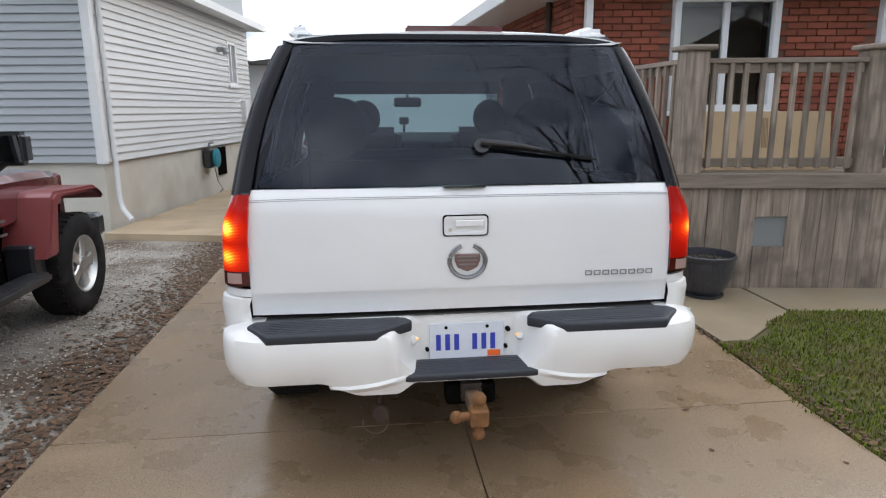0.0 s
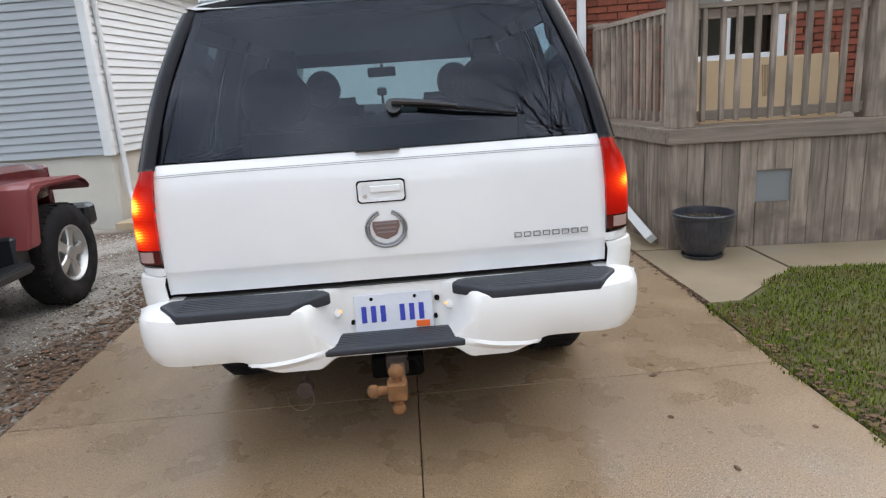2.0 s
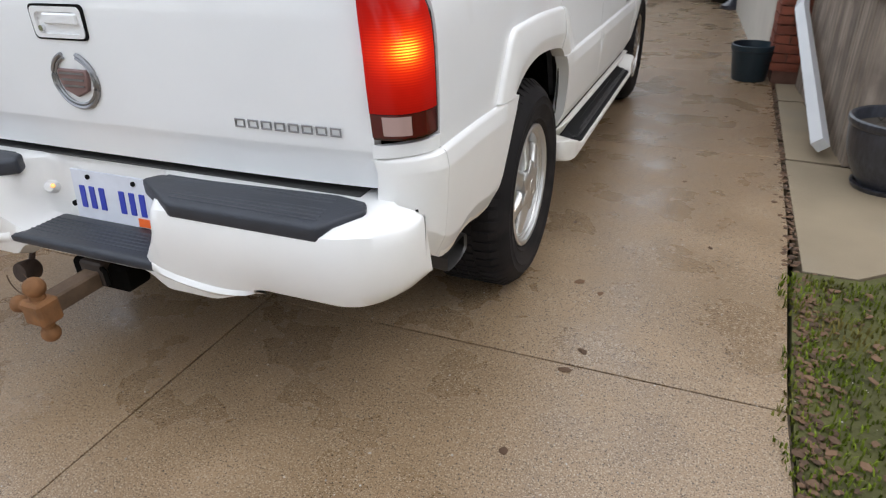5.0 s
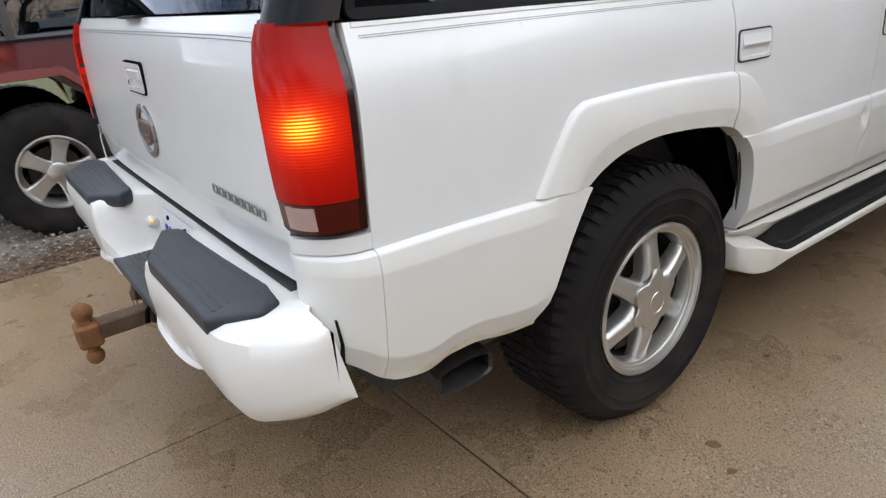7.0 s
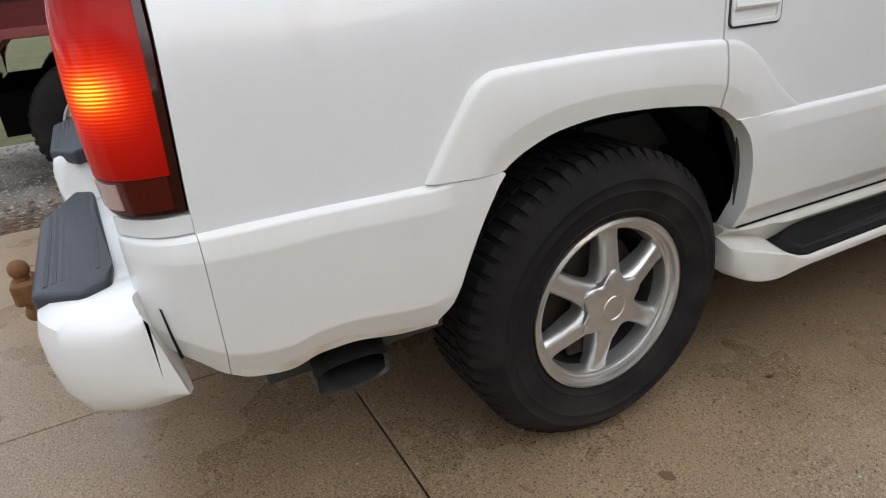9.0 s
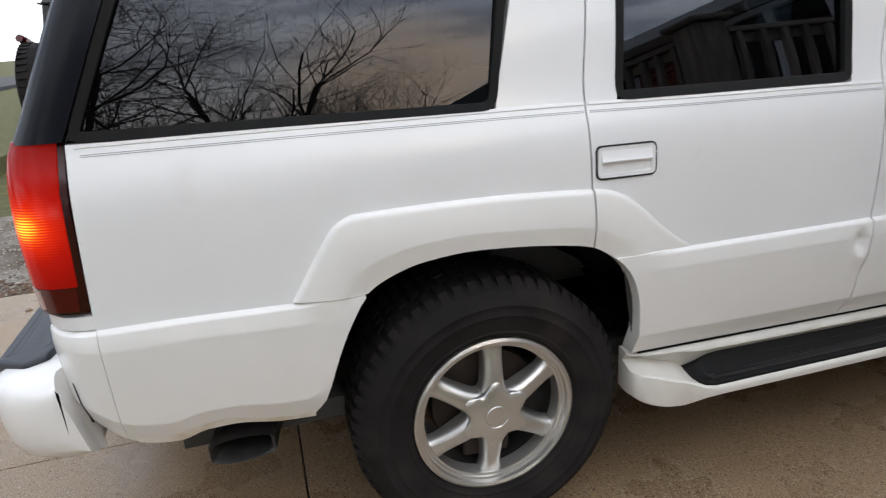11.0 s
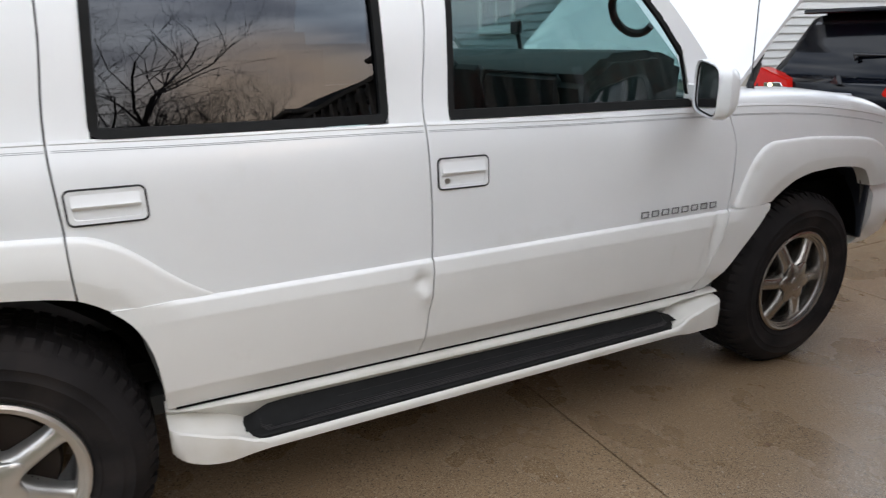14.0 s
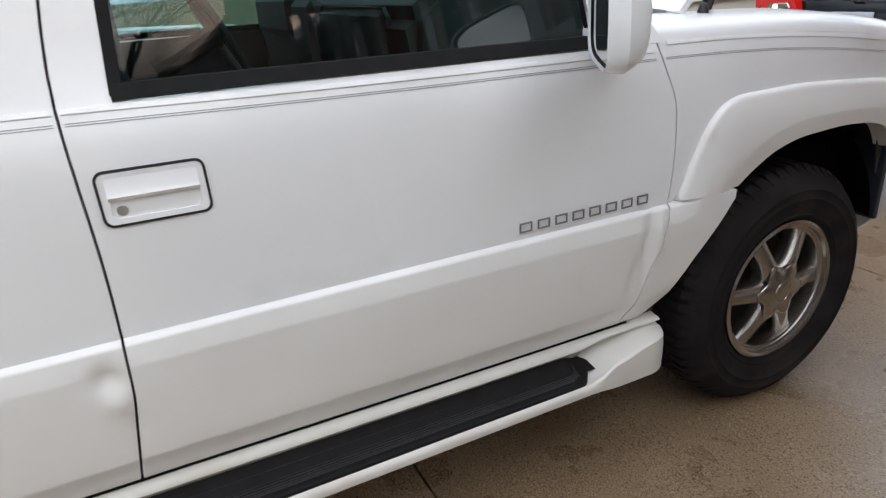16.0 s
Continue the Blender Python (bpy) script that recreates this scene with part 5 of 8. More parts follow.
def suv():
    c = thing("suv", "white sport utility vehicle with dark glass and raised hood", "car")
    # dark inner shell that closes the gaps between panels
    bm = bmesh.new()
    for s in (1, -1):
        panel(bm, s, 0.40, 0.73, at(SILL), lambda y: hug(BELT, y) - 0.02, rows=6, off=lambda u, v, y, z: -0.02, depth=0.004)
        panel(bm, s, 0.73, 1.645, lambda y: hug(REAR_ARCH, y) + 0.03, lambda y: hug(BELT, y) - 0.02, rows=6, off=lambda u, v, y, z: -0.02, depth=0.004)
        panel(bm, s, 1.65, 3.70, at(SILL), lambda y: hug(BELT, y) - 0.02, rows=6, off=lambda u, v, y, z: -0.02, depth=0.004)
        panel(bm, s, 3.73, 4.66, lambda y: hug(FRONT_ARCH, y) + 0.012, lambda y: hug(BELT, y) - 0.04, rows=6, off=lambda u, v, y, z: -0.03, depth=0.004)
    box(bm, (-0.80, 0.29, 0.70), (0.80, 0.31, 1.19))
    box(bm, (-0.78, 0.40, 0.38), (0.78, 3.70, 0.44))
    box(bm, (-0.80, 3.68, 0.45), (0.80, 3.72, 1.14))
    part("inner_shell", bm, M_SHELL, c, "dark inner body behind the panel gaps", smooth=False)

    for s in (1, -1):
        # ---- rear quarter
        bm = bmesh.new()
        panel(bm, s, 0.324, 0.728, lambda y: hug(MOULD, y) - 0.012, lambda y: hug(BELT, y), rows=14, step=0.02, left=lambda z: lerp([(0.84, -0.006), (0.88, -0.006), (1.22, 0.012)], z))
        panel(bm, s, 0.728, 1.49 - G, lambda y: hug(REAR_FLARE, y) - 0.012, lambda y: hug(BELT, y), rows=10, step=0.03, right=lambda z: hug(GAP1, z) - 1.49)
        panel(bm, s, 0.208, 0.3175, lambda y: hug(MOULD, y), lambda y: hug(MOULD, y) + 0.030, rows=2, step=0.01)
        panel(bm, s, 1.253, 1.49 - G, lambda y: hug(BELT, y), lambda y: 1.765, rows=12, step=0.03, left=lambda z: lerp([(1.2, 0.0), (1.44, 0.065), (1.77, 0.12)], z), right=lambda z: hug(GAP1, z) - 1.49)
        panel(bm, s, 0.58, 1.50, lambda y: 1.715, lambda y: 1.79, rows=3, step=0.06)
        part("quarter_panel", bm, M_PAINT, c)
        bm = bmesh.new()
        panel(bm, s, 0.3193, 0.893, lambda y: hug(SILL, y) if y < 0.735 else hug(REAR_ARCH, y), lambda y: hug(MOULD, y) - 0.002, vs=CLAD_ROWS, step=0.015, off=clad_off, depth=0.05)
        clad = part("lower_cladding", bm, M_CLAD, c, "dusty white lower cladding")
        bm = bmesh.new()
        panel(bm, s, 0.335, 0.742, at(SILL), lambda y: hug(SILL, y) + 0.020 + 0.006 * math.sin(17 * y) + 0.003 * math.sin(61 * y), rows=5, step=0.01, depth=0.004,
              off=lambda u, v, y, z: clad_off(u, (z - hug(SILL, y)) / (hug(MOULD, y) - hug(SILL, y)), y, z) + 0.0012 * (1 - v))
        part("sill_edge", bm, M_GRIME, clad, "lower edge stained tan by road grime")
        bm = bmesh.new()
        panel(bm, s, 0.206, 0.318, lambda y: hug(SILL, y), lambda y: hug(MOULD, y) - 0.004, vs=CLAD_ROWS, step=0.01, off=clad_off, depth=0.03)
        part("corner_cladding", bm, M_CLAD, c)
        # Dark strip laid on the cladding as the shade of the bumper gap.
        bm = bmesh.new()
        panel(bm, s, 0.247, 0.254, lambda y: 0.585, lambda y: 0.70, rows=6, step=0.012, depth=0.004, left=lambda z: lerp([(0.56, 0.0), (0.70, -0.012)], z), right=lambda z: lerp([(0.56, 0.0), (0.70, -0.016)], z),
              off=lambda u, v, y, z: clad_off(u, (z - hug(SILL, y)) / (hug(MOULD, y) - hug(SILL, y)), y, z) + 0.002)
        part("bumper_gap_shade", bm, M_RUBBER, c, "dark strip drawn for the shaded gap behind the bumper end")
        bm = bmesh.new()
        panel(bm, s, 0.728, 1.49 - G, lambda y: max(hug(REAR_ARCH, y), hug(MOULD, y)) if y < 0.90 else hug(REAR_ARCH, y), at(REAR_FLARE), vs=FLARE_ROWS, step=0.009,
              off=flare_off, depth=0.055)
        part("wheel_flare", bm, M_CLAD, c, "proud white wheel arch flare")
        # ---- rear door
        bm = bmesh.new()
        panel(bm, s, 1.49 + G, 2.41 - G, lambda y: (hug(REAR_FLARE, y) if y < 1.797 else hug(MOULD, y)) - 0.012, lambda y: hug(BELT, y), rows=14, step=0.03,
              left=lambda z: hug(GAP1, z) - 1.49, right=lambda z: hug(GAP2, z) - 2.41)
        for ya, yb, z0, z1, lf, rt in ((1.49 + G, 1.575, lambda y: hug(BELT, y), lambda y: 1.765, lambda z: hug(GAP1, z) - 1.49, lambda z: lerp([(1.2, 0), (1.77, 0.055)], z)),
                                       (2.306, 2.41 - G, lambda y: hug(BELT, y), lambda y: 1.765, lambda z: lerp([(1.2, 0), (1.77, 0.018)], z), lambda z: hug(GAP2, z) - 2.41),
                                       (1.54, 2.42, lambda y: 1.715, lambda y: 1.79, None, None)):
            panel(bm, s, ya, yb, z0, z1, rows=10, step=0.03, left=lf, right=rt)
        door = part("rear_door", bm, M_PAINT, c)
        bm = bmesh.new()
        panel(bm, s, 1.555, 2.41 - G, lambda y: hug(REAR_ARCH, y) if y < 1.6435 else hug(SILL, y), lambda y: hug(MOULD, y) - 0.002, vs=CLAD_ROWS, step=0.02, off=clad_off,
              right=lambda z: hug(GAP2, z) - 2.41, depth=0.05, breaks=DENTED + (1.57, 1.59, 1.605, 1.62, 1.63, 1.637, 1.640, 1.643, 1.644))
        panel(bm, s, 1.49 + G, 1.797, lambda y: max(hug(REAR_ARCH, y), hug(MOULD, y) - 0.004 if y > 1.555 else 0), at(REAR_FLARE), vs=FLARE_ROWS, step=0.010,
              off=lambda u, v, y, z: flare_off(u, v, y, z, yb=1.9) * (1 - 0.85 * smooth01((y - 1.53) / 0.26)) + 0.001, depth=0.05)
        part("door_cladding", bm, M_CLAD, door, "dusty white lower door cladding")
        door_handle(door, s, 1.500, 1.673, 1.000, 1.086, False)
        win = [(1.572, 1.188), (2.309, 1.176), (2.325, 1.72), (1.62, 1.72)]
        bm = bmesh.new()
        pane_rect(bm, s, win)
        part("window_glass", bm, M_GLASS_DARK, door, "dark privacy glass", fix=False)
        bm = bmesh.new()
        seal(bm, s, win, w=0.022)
        part("window_seal", bm, M_RUBBER, door)
        # ---- front door
        bm = bmesh.new()
        panel(bm, s, 2.41 + G, 3.68 - G, lambda y: hug(MOULD, y) - 0.012, lambda y: hug(BELT, y), rows=14, step=0.04, left=lambda z: hug(GAP2, z) - 2.41, right=lambda z: hug(GAP3, z) - 3.68)
        panel(bm, s, 2.41 + G, 2.496, lambda y: hug(BELT, y), lambda y: 1.765, rows=12, step=0.03, left=lambda z: hug(GAP2, z) - 2.41, right=lambda z: lerp([(1.2, 0), (1.77, 0.05)], z))
        panel(bm, s, 2.46, 3.06, lambda y: 1.715, lambda y: 1.79, rows=3, step=0.04)
        # sloping front pillar of the door, and the sail behind the mirror
        panel(bm, s, 3.00, 3.64, lambda y: lerp([(3.0, 1.735), (3.12, 1.71), (3.34, 1.465), (3.44, 1.335), (3.45, 1.20), (3.452, 1.15), (3.64, 1.147)], y),
              lambda y: lerp([(3.0, 1.795), (3.12, 1.78), (3.42, 1.475), (3.56, 1.31), (3.64, 1.165)], y), rows=5, step=0.025)
        door = part("front_door", bm, M_PAINT, c)
        bm = bmesh.new()
        panel(bm, s, 2.41 + G, 3.66 - G, lambda y: hug(SILL, y), lambda y: hug(MOULD, y) - 0.002, vs=CLAD_ROWS, step=0.02, off=clad_off, left=lambda z: hug(GAP2, z) - 2.41,
              right=lambda z: hug(GAP3, z) - 3.66, depth=0.05, breaks=DENTED)
        part("door_cladding", bm, M_CLAD, door, "dusty white lower door cladding")
        door_handle(door, s, 2.438, 2.611, 0.974, 1.069, True)
        bm = bmesh.new()
        top = lambda y: lerp([(2.4, 1.735), (3.0, 1.735), (3.12, 1.71), (3.34, 1.465), (3.44, 1.335), (3.452, 1.17)], y)
        panel(bm, s, 2.498, 3.45, lambda y: hug(BELT, y) + 0.008, top, rows=8, step=0.03, off=lambda u, v, y, z: hug(GLASS, z) - half_width(y, z) - 0.012, left=lambda z: lerp([(1.18, 0), (1.74, 0.05)], z), depth=0.003)
        if s < 0:
            bmesh.ops.reverse_faces(bm, faces=bm.faces[:])
        part("window_glass", bm, M_GLASS_FRONT, door, "clear green-tinted glass", fix=False)
        bm = bmesh.new()
        panel(bm, s, 2.496, 3.455, lambda y: hug(BELT, y) + 0.002, lambda y: hug(BELT, y) + 0.028, rows=2, step=0.05, off=lambda u, v, y, z: 0.004, depth=0.02)
        panel(bm, s, 2.494, 2.514, lambda y: hug(BELT, y) + 0.01, lambda y: 1.735, rows=8, step=0.011, off=lambda u, v, y, z: 0.001, left=lambda z: lerp([(1.18, 0), (1.74, 0.05)], z),
              right=lambda z: lerp([(1.18, 0), (1.74, 0.05)], z), depth=0.015)
        panel(bm, s, 2.54, 3.45, lambda y: top(y) - 0.026, lambda y: top(y) + 0.004, rows=2, step=0.02, off=lambda u, v, y, z: 0.0, depth=0.015)
        part("window_seal", bm, M_RUBBER, door)
        # ---- fender
        bm = bmesh.new()
        panel(bm, s, 3.69 + G, 4.88, lambda y: (max(hug(FRONT_FLARE, y), hug(MOULD, y)) if y < 4.81 else 0.785) - 0.012, lambda y: hug(FENDER_TOP, y),
              rows=10, step=0.03, left=lambda z: hug(GAP3, z) - 3.69)
        fender = part("fender", bm, M_PAINT, c)
        bm = bmesh.new()
        # rolled upper edge of the fender towards the hood opening
        rings = []
        for y in np.linspace(3.60, 4.88, 40):
            zt = hug(FENDER_TOP, y)
            w = half_width(y, zt)
            rise = 0.050 * (1 - 0.55 * smooth01((y - 4.55) / 0.33))
            rings.append([(s * (w - 0.001), y, zt - 0.002)] + [(s * (w - 0.002 - 0.085 * (1 - math.cos(a))), y, zt + rise * math.sin(a)) for a in np.linspace(0.12, math.pi / 2, 9)]
                         + [(s * (w - 0.15), y, zt + rise + 0.004), (s * (w - 0.15), y, zt + 0.02), (s * (w - 0.03), y, zt - 0.012)])
        loft(bm, rings, True, True)
        part("fender_top", bm, M_PAINT, fender)
        bm = bmesh.new()
        panel(bm, s, 3.66 + G, 3.905, lambda y: lerp([(3.5, 0.42), (3.715, 0.42), (3.80, 0.58), (3.895, 0.718), (3.92, 0.74)], y), lambda y: hug(MOULD, y) - 0.002, vs=CLAD_ROWS, step=0.015, off=clad_off,
              left=lambda z: hug(GAP3, z) - 3.66, depth=0.05)
        part("fender_cladding", bm, M_CLAD, fender)
        bm = bmesh.new()
        panel(bm, s, 3.706, 4.81, lambda y: max(hug(FRONT_ARCH, y), hug(MOULD, y)) if y < 3.94 else max(hug(FRONT_ARCH, y), 0.733), at(FRONT_FLARE), vs=FLARE_ROWS, step=0.010,
              off=lambda u, v, y, z: flare_off(u, v, y, z, yb=4.85), depth=0.055)
        part("wheel_flare", bm, M_CLAD, fender, "proud white wheel arch flare")
        bm = bmesh.new()
        rings, frame_rings = [], []
        for k in range(13):
            z = 0.775 + 0.225 * k / 12
            bow = 0.020 * (1 - (2 * k / 12 - 1) ** 4)
            lean = -0.06 * (z - 0.775)
            arc = [(0.915 + 0.016 * bow / 0.02 - 0.115 * (1 - math.cos(a)), 4.845 + lean + (0.095 + bow) * math.sin(a)) for a in np.linspace(0, math.pi / 2, 9)]
            rings.append([(s * x, y, z) for x, y in arc] + [(s * 0.80, 4.83, z), (s * 0.90, 4.82, z)])
        loft(bm, rings, True, True)
        part("turn_lamp", bm, M_AMBER, fender, "lit amber corner lamp")
        bm = bmesh.new()
        tube(bm, [(s * 0.908, 4.838 - 0.06 * (z - 0.775), z) for z in np.linspace(0.765, 1.01, 12)], 0.012, 8)
        part("lamp_bezel", bm, M_PAINT, fender)
        # ---- dark pillar by the tailgate, rear side glass
        back = lambda z: lerp([(1.215, 0.222), (1.25, 0.240), (1.5, 0.352), (1.79, 0.475)], z)
        front = lambda z: lerp([(1.215, 0.330), (1.25, 0.346), (1.483, 0.453), (1.79, 0.595)], z)
        bm = bmesh.new()
        rings = []
        for k in range(15):
            z = 1.218 + (1.79 - 1.218) * k / 14
            y0, y1 = back(z), front(z)
            wf = float(np.interp(z, *SIDE_N))
            ring = [(s * (wf - 0.085), y0 + 0.005, z)]
            for j in range(7):
                a = j / 6
                y = y0 + (y1 - y0) * (1 - math.cos(a * math.pi / 2))
                ring.append((s * (wf - 0.075 + 0.076 * math.sin(a * math.pi / 2) ** 0.8), y, z))
            ring += [(s * (wf - 0.03), y1, z), (s * (wf - 0.085), y0 + 0.05, z)]
            rings.append(ring)
        loft(bm, rings, True, True)
        part("rear_pillar", bm, M_PILLAR, c, "dark tinted rear pillar")
        win = [(0.336, 1.216), (1.256, 1.194), (1.36, 1.72), (0.563, 1.72)]
        bm = bmesh.new()
        pane_rect(bm, s, win, 0.008)
        part("quarter_glass", bm, M_GLASS_DARK, c, "dark privacy glass", fix=False)
        bm = bmesh.new()
        seal(bm, s, win, w=0.019, proud=0.003)
        part("quarter_seal", bm, M_RUBBER, c)
        # ---- pressed belt line, and a pair of fine pinstripes below it
        bm = bmesh.new()
        for ya, yb in ((0.35, 1.484), (1.494, 2.408), (2.420, 3.62)):
            panel(bm, s, ya, yb, lambda y: hug(STRIPE, y) + 0.012, lambda y: hug(STRIPE, y) + 0.022, rows=3, step=0.05, depth=0.004, off=lambda u, v, y, z: 0.0026 if v > 0.3 else -0.001)
        panel(bm, s, 3.66, 4.72, lambda y: hug(FENDER_LINE, y), lambda y: hug(FENDER_LINE, y) + 0.010, rows=3, step=0.04, depth=0.004, off=lambda u, v, y, z: 0.0024 if v > 0.3 else -0.001)
        part("belt_line", bm, M_PAINT, c, "pressed line under the windows")
        bm = bmesh.new()
        for d in (0.0, 0.0037):
            for ya, yb in ((0.36, 1.482), (1.496, 2.406), (2.422, 3.625)):
                panel(bm, s, ya, yb, lambda y: hug(STRIPE, y) - d, lambda y: hug(STRIPE, y) - d + 0.0014, rows=1, step=0.06, off=lambda u, v, y, z: 0.0006, depth=0.001)
            panel(bm, s, 3.655, 4.66, lambda y: hug(FENDER_LINE, y) - d - 0.026, lambda y: hug(FENDER_LINE, y) - d - 0.0246, rows=1, step=0.05, off=lambda u, v, y, z: 0.0006, depth=0.001)
        part("pinstripe", bm, M_STRIPE, c, "thin grey pinstripes along the belt")
        # ---- tail lamp
        lamp = new("tail_lamp")
        lamp.parent = c
        tagged(lamp, "tall red tail lamp with lit bulbs")
        def lamp_piece(name, z0, z1, material, proud, a0=0.0, a1=1.0, label=""):
            bm = bmesh.new()
            rings = []
            n = 14
            for k in range(11):
                z = z0 + (z1 - z0) * k / 10
                bow = 0.010 * (1 - ((z - 1.04) / 0.18) ** 2)
                wf = float(np.interp(z, *SIDE_N)) - 0.004 - 0.012 * smooth01((z - 1.10) / 0.12)
                inner = lerp([(0.87, 0.850), (1.05, 0.846), (1.225, 0.832)], z)
                y1 = lerp([(0.87, 0.314), (1.225, 0.330)], z)
                y0 = lerp([(0.87, 0.208), (1.15, 0.210), (1.20, 0.216), (1.225, 0.226)], z) - bow - proud
                ring = []
                for j in range(n + 1):
                    a = (a0 + (a1 - a0) * j / n) * math.pi / 2
                    ring.append((s * (inner + (wf + proud - inner) * math.sin(a) ** 0.75), y0 + (y1 - y0) * (1 - max(math.cos(a), 0.0) ** 0.8), z))
                ring += [(s * (wf - 0.03), y1, z), (s * (inner + 0.01), 0.30, z), (s * inner, 0.27, z)]
                rings.append(ring)
            loft(bm, rings, True, True)
            part(name, bm, material, lamp, label)
        lamp_piece("housing", 0.868, 1.228, M_LENS_RIM, 0.000, label="blackened lens border")
        lamp_piece("lens", 0.928, 1.222, M_LENS_R if s > 0 else M_LENS_L, 0.004, 0.0, 0.955, "red lens glowing round its bulbs")
        lamp_piece("lower_lens", 0.874, 0.926, M_LENS_DARK, 0.003, 0.0, 0.94)
        lamp_piece("reverse_lens", 0.880, 0.922, M_CLEAR, 0.005, 0.10, 0.48, "pale reverse lens")
        # ---- wheels, wells, running boards
        car_wheel(c, s, 1.215, z=0.379, r=0.387, rim_r=0.226, spin=-3)
        car_wheel(c, s, 4.200, z=0.349, r=0.392, rim_r=0.226, dull=True, spin=27)
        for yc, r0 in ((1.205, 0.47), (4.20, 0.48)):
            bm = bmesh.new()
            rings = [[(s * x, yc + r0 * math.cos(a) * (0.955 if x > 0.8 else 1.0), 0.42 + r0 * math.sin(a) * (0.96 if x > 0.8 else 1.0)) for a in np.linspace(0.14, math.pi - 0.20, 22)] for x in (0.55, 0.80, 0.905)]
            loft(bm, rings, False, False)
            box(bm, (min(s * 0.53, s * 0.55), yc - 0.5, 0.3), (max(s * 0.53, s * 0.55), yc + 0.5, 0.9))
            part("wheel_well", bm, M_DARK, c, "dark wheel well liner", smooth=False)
        board = new("running_board")
        board.parent = c
        tagged(board, "white running board with a black ribbed tread")
        bm = bmesh.new()
        rings = []
        for y in np.concatenate((np.linspace(1.634, 1.78, 18), np.linspace(1.80, 3.46, 44), np.linspace(3.475, 3.70, 20))):
            e = max(smooth01((1.87 - y) / 0.10), smooth01((y - 3.42) / 0.10))
            dz = -0.026 * (y - 1.66) / 1.9
            top = 0.354 + 0.030 * e + 0.030 * max(smooth01((1.80 - y) / 0.14), smooth01((y - 3.50) / 0.14)) + dz
            round_off = 1 - math.sqrt(1 - min(0.985, max(0.0, (1.78 - y) / 0.147)) ** 2)
            pull = 0.06 * (1 - math.sqrt(1 - min(0.98, max(0.0, (y - 3.62) / 0.08)) ** 2))
            xo, zb = 1.014 - pull - 0.010 * e, 0.320 - 0.016 * e + 0.045 * round_off + dz
            ledge = hug(SILL, y) - 0.0040
            lip = 0.015 * (1 - e) + 0.012
            shelf = top + 0.008 + 0.010 * e
            rings.append([(s * 0.87, y, ledge), (s * 0.915, y, ledge), (s * 0.925, y, ledge - 0.003), (s * 0.935, y, ledge - 0.28 * lip), (s * 0.943, y, ledge - 0.62 * lip), (s * 0.944, y, ledge - 0.86 * lip), (s * 0.938, y, ledge - lip), (s * 0.900, y, shelf),
                          (s * min(0.975, xo - 0.03), y, top - 0.010 * (1 - e) + 0.003 * e), (s * (xo - 0.014), y, top - 0.006 * (1 - e)), (s * (xo - 0.010), y, top), (s * (xo - 0.003), y, top - 0.005), (s * xo, y, top - 0.013 - 0.03 * e), (s * (xo - 0.003), y, zb + 0.006), (s * (xo - 0.012), y, zb),
                          (s * min(0.93, xo - 0.06), y, zb - 0.006), (s * 0.87, y, zb)])
            rings[-1] = [(s * (0.87 + (abs(p[0]) - 0.87) * (1 - 0.55 * round_off)), p[1], p[2]) for p in rings[-1]]
        loft(bm, rings, True, True)
        part("board", bm, M_BOARD, board)
        # Dark strip that puts in the shade between door edge and board.
        bm = bmesh.new()
        panel(bm, s, 1.66, 3.60, lambda y: hug(SILL, y) - 0.0045, lambda y: hug(SILL, y) + 0.001, rows=2, step=0.05, off=lambda u, v, y, z: -0.0085, depth=0.03)
        part("door_gap_shade", bm, M_GAP, board, "dark strip for the shaded gap under the door edge")
        bm = bmesh.new()
        rings = []
        rise = lambda y: 0.008 + max(0.0, hug(SILL, y) - 0.0465 - 0.3635 + 0.026 * (y - 1.66) / 1.9) * smooth01((y - 1.81) / 0.12) * smooth01((3.46 - y) / 0.10)
        for y in np.concatenate((np.linspace(1.812, 1.90, 14), np.linspace(1.95, 3.36, 16), np.linspace(3.38, 3.462, 14))):
            dz = -0.026 * (y - 1.66) / 1.9
            xo = 1.002 - 0.085 * max(0.0, (1.868 - y) / 0.056) ** 1.6 - 0.085 * max(0.0, (y - 3.392) / 0.07) ** 1.8
            rings.append([(s * 0.872, y, 0.360 + dz), (s * xo, y, 0.350 + dz), (s * xo, y, 0.361 + dz), (s * (xo - 0.006), y, 0.3645 + dz), (s * (xo - 0.016), y, 0.3635 + dz)] + [(s * (0.986 - 0.058 * q), y, 0.3635 + dz + rise(y) * q * q) for q in (0.35, 0.7, 1.0)] + [(s * 0.880, y, 0.3635 + dz + rise(y))])
        loft(bm, rings, True, True)
        part("tread", bm, M_RUBBER, board, "black ribbed rubber tread")
        # Ribs lighter, tread between them darker: glints and groove shade set by colour.
        for k in range(11):
            bm = bmesh.new()
            q = 0.96 - 0.096 * k
            x = 0.981 - 0.058 * q
            y0, y1 = 1.868 + 0.004 * max(0, k - 7), 3.405 - 0.012 * max(0, k - 8)
            loft(bm, [[(s * (x + a), y, 0.3625 + rise(y) * q * q + b - 0.026 * (y - 1.66) / 1.9) for a, b in ((-0.0005, 0), (0.0040, -0.001), (0.0032, 0.0040), (0.0006, 0.0044))] for y in (y0, 2.1, 2.35, 2.6, 3.0, y1)], True, True)
            part("rib", bm, M_RIB_GLINT, board, smooth=False)
        # ---- door mirror
        mir = new("door_mirror")
        mir.parent = c
        tagged(mir, "white door mirror with dark glass")
        inner, outer = Vector((1.008, 3.388)), Vector((1.205, 3.275))
        mid, u = (inner + outer) / 2, (outer - inner).normalized()
        fwd = Vector((-u.y, u.x))
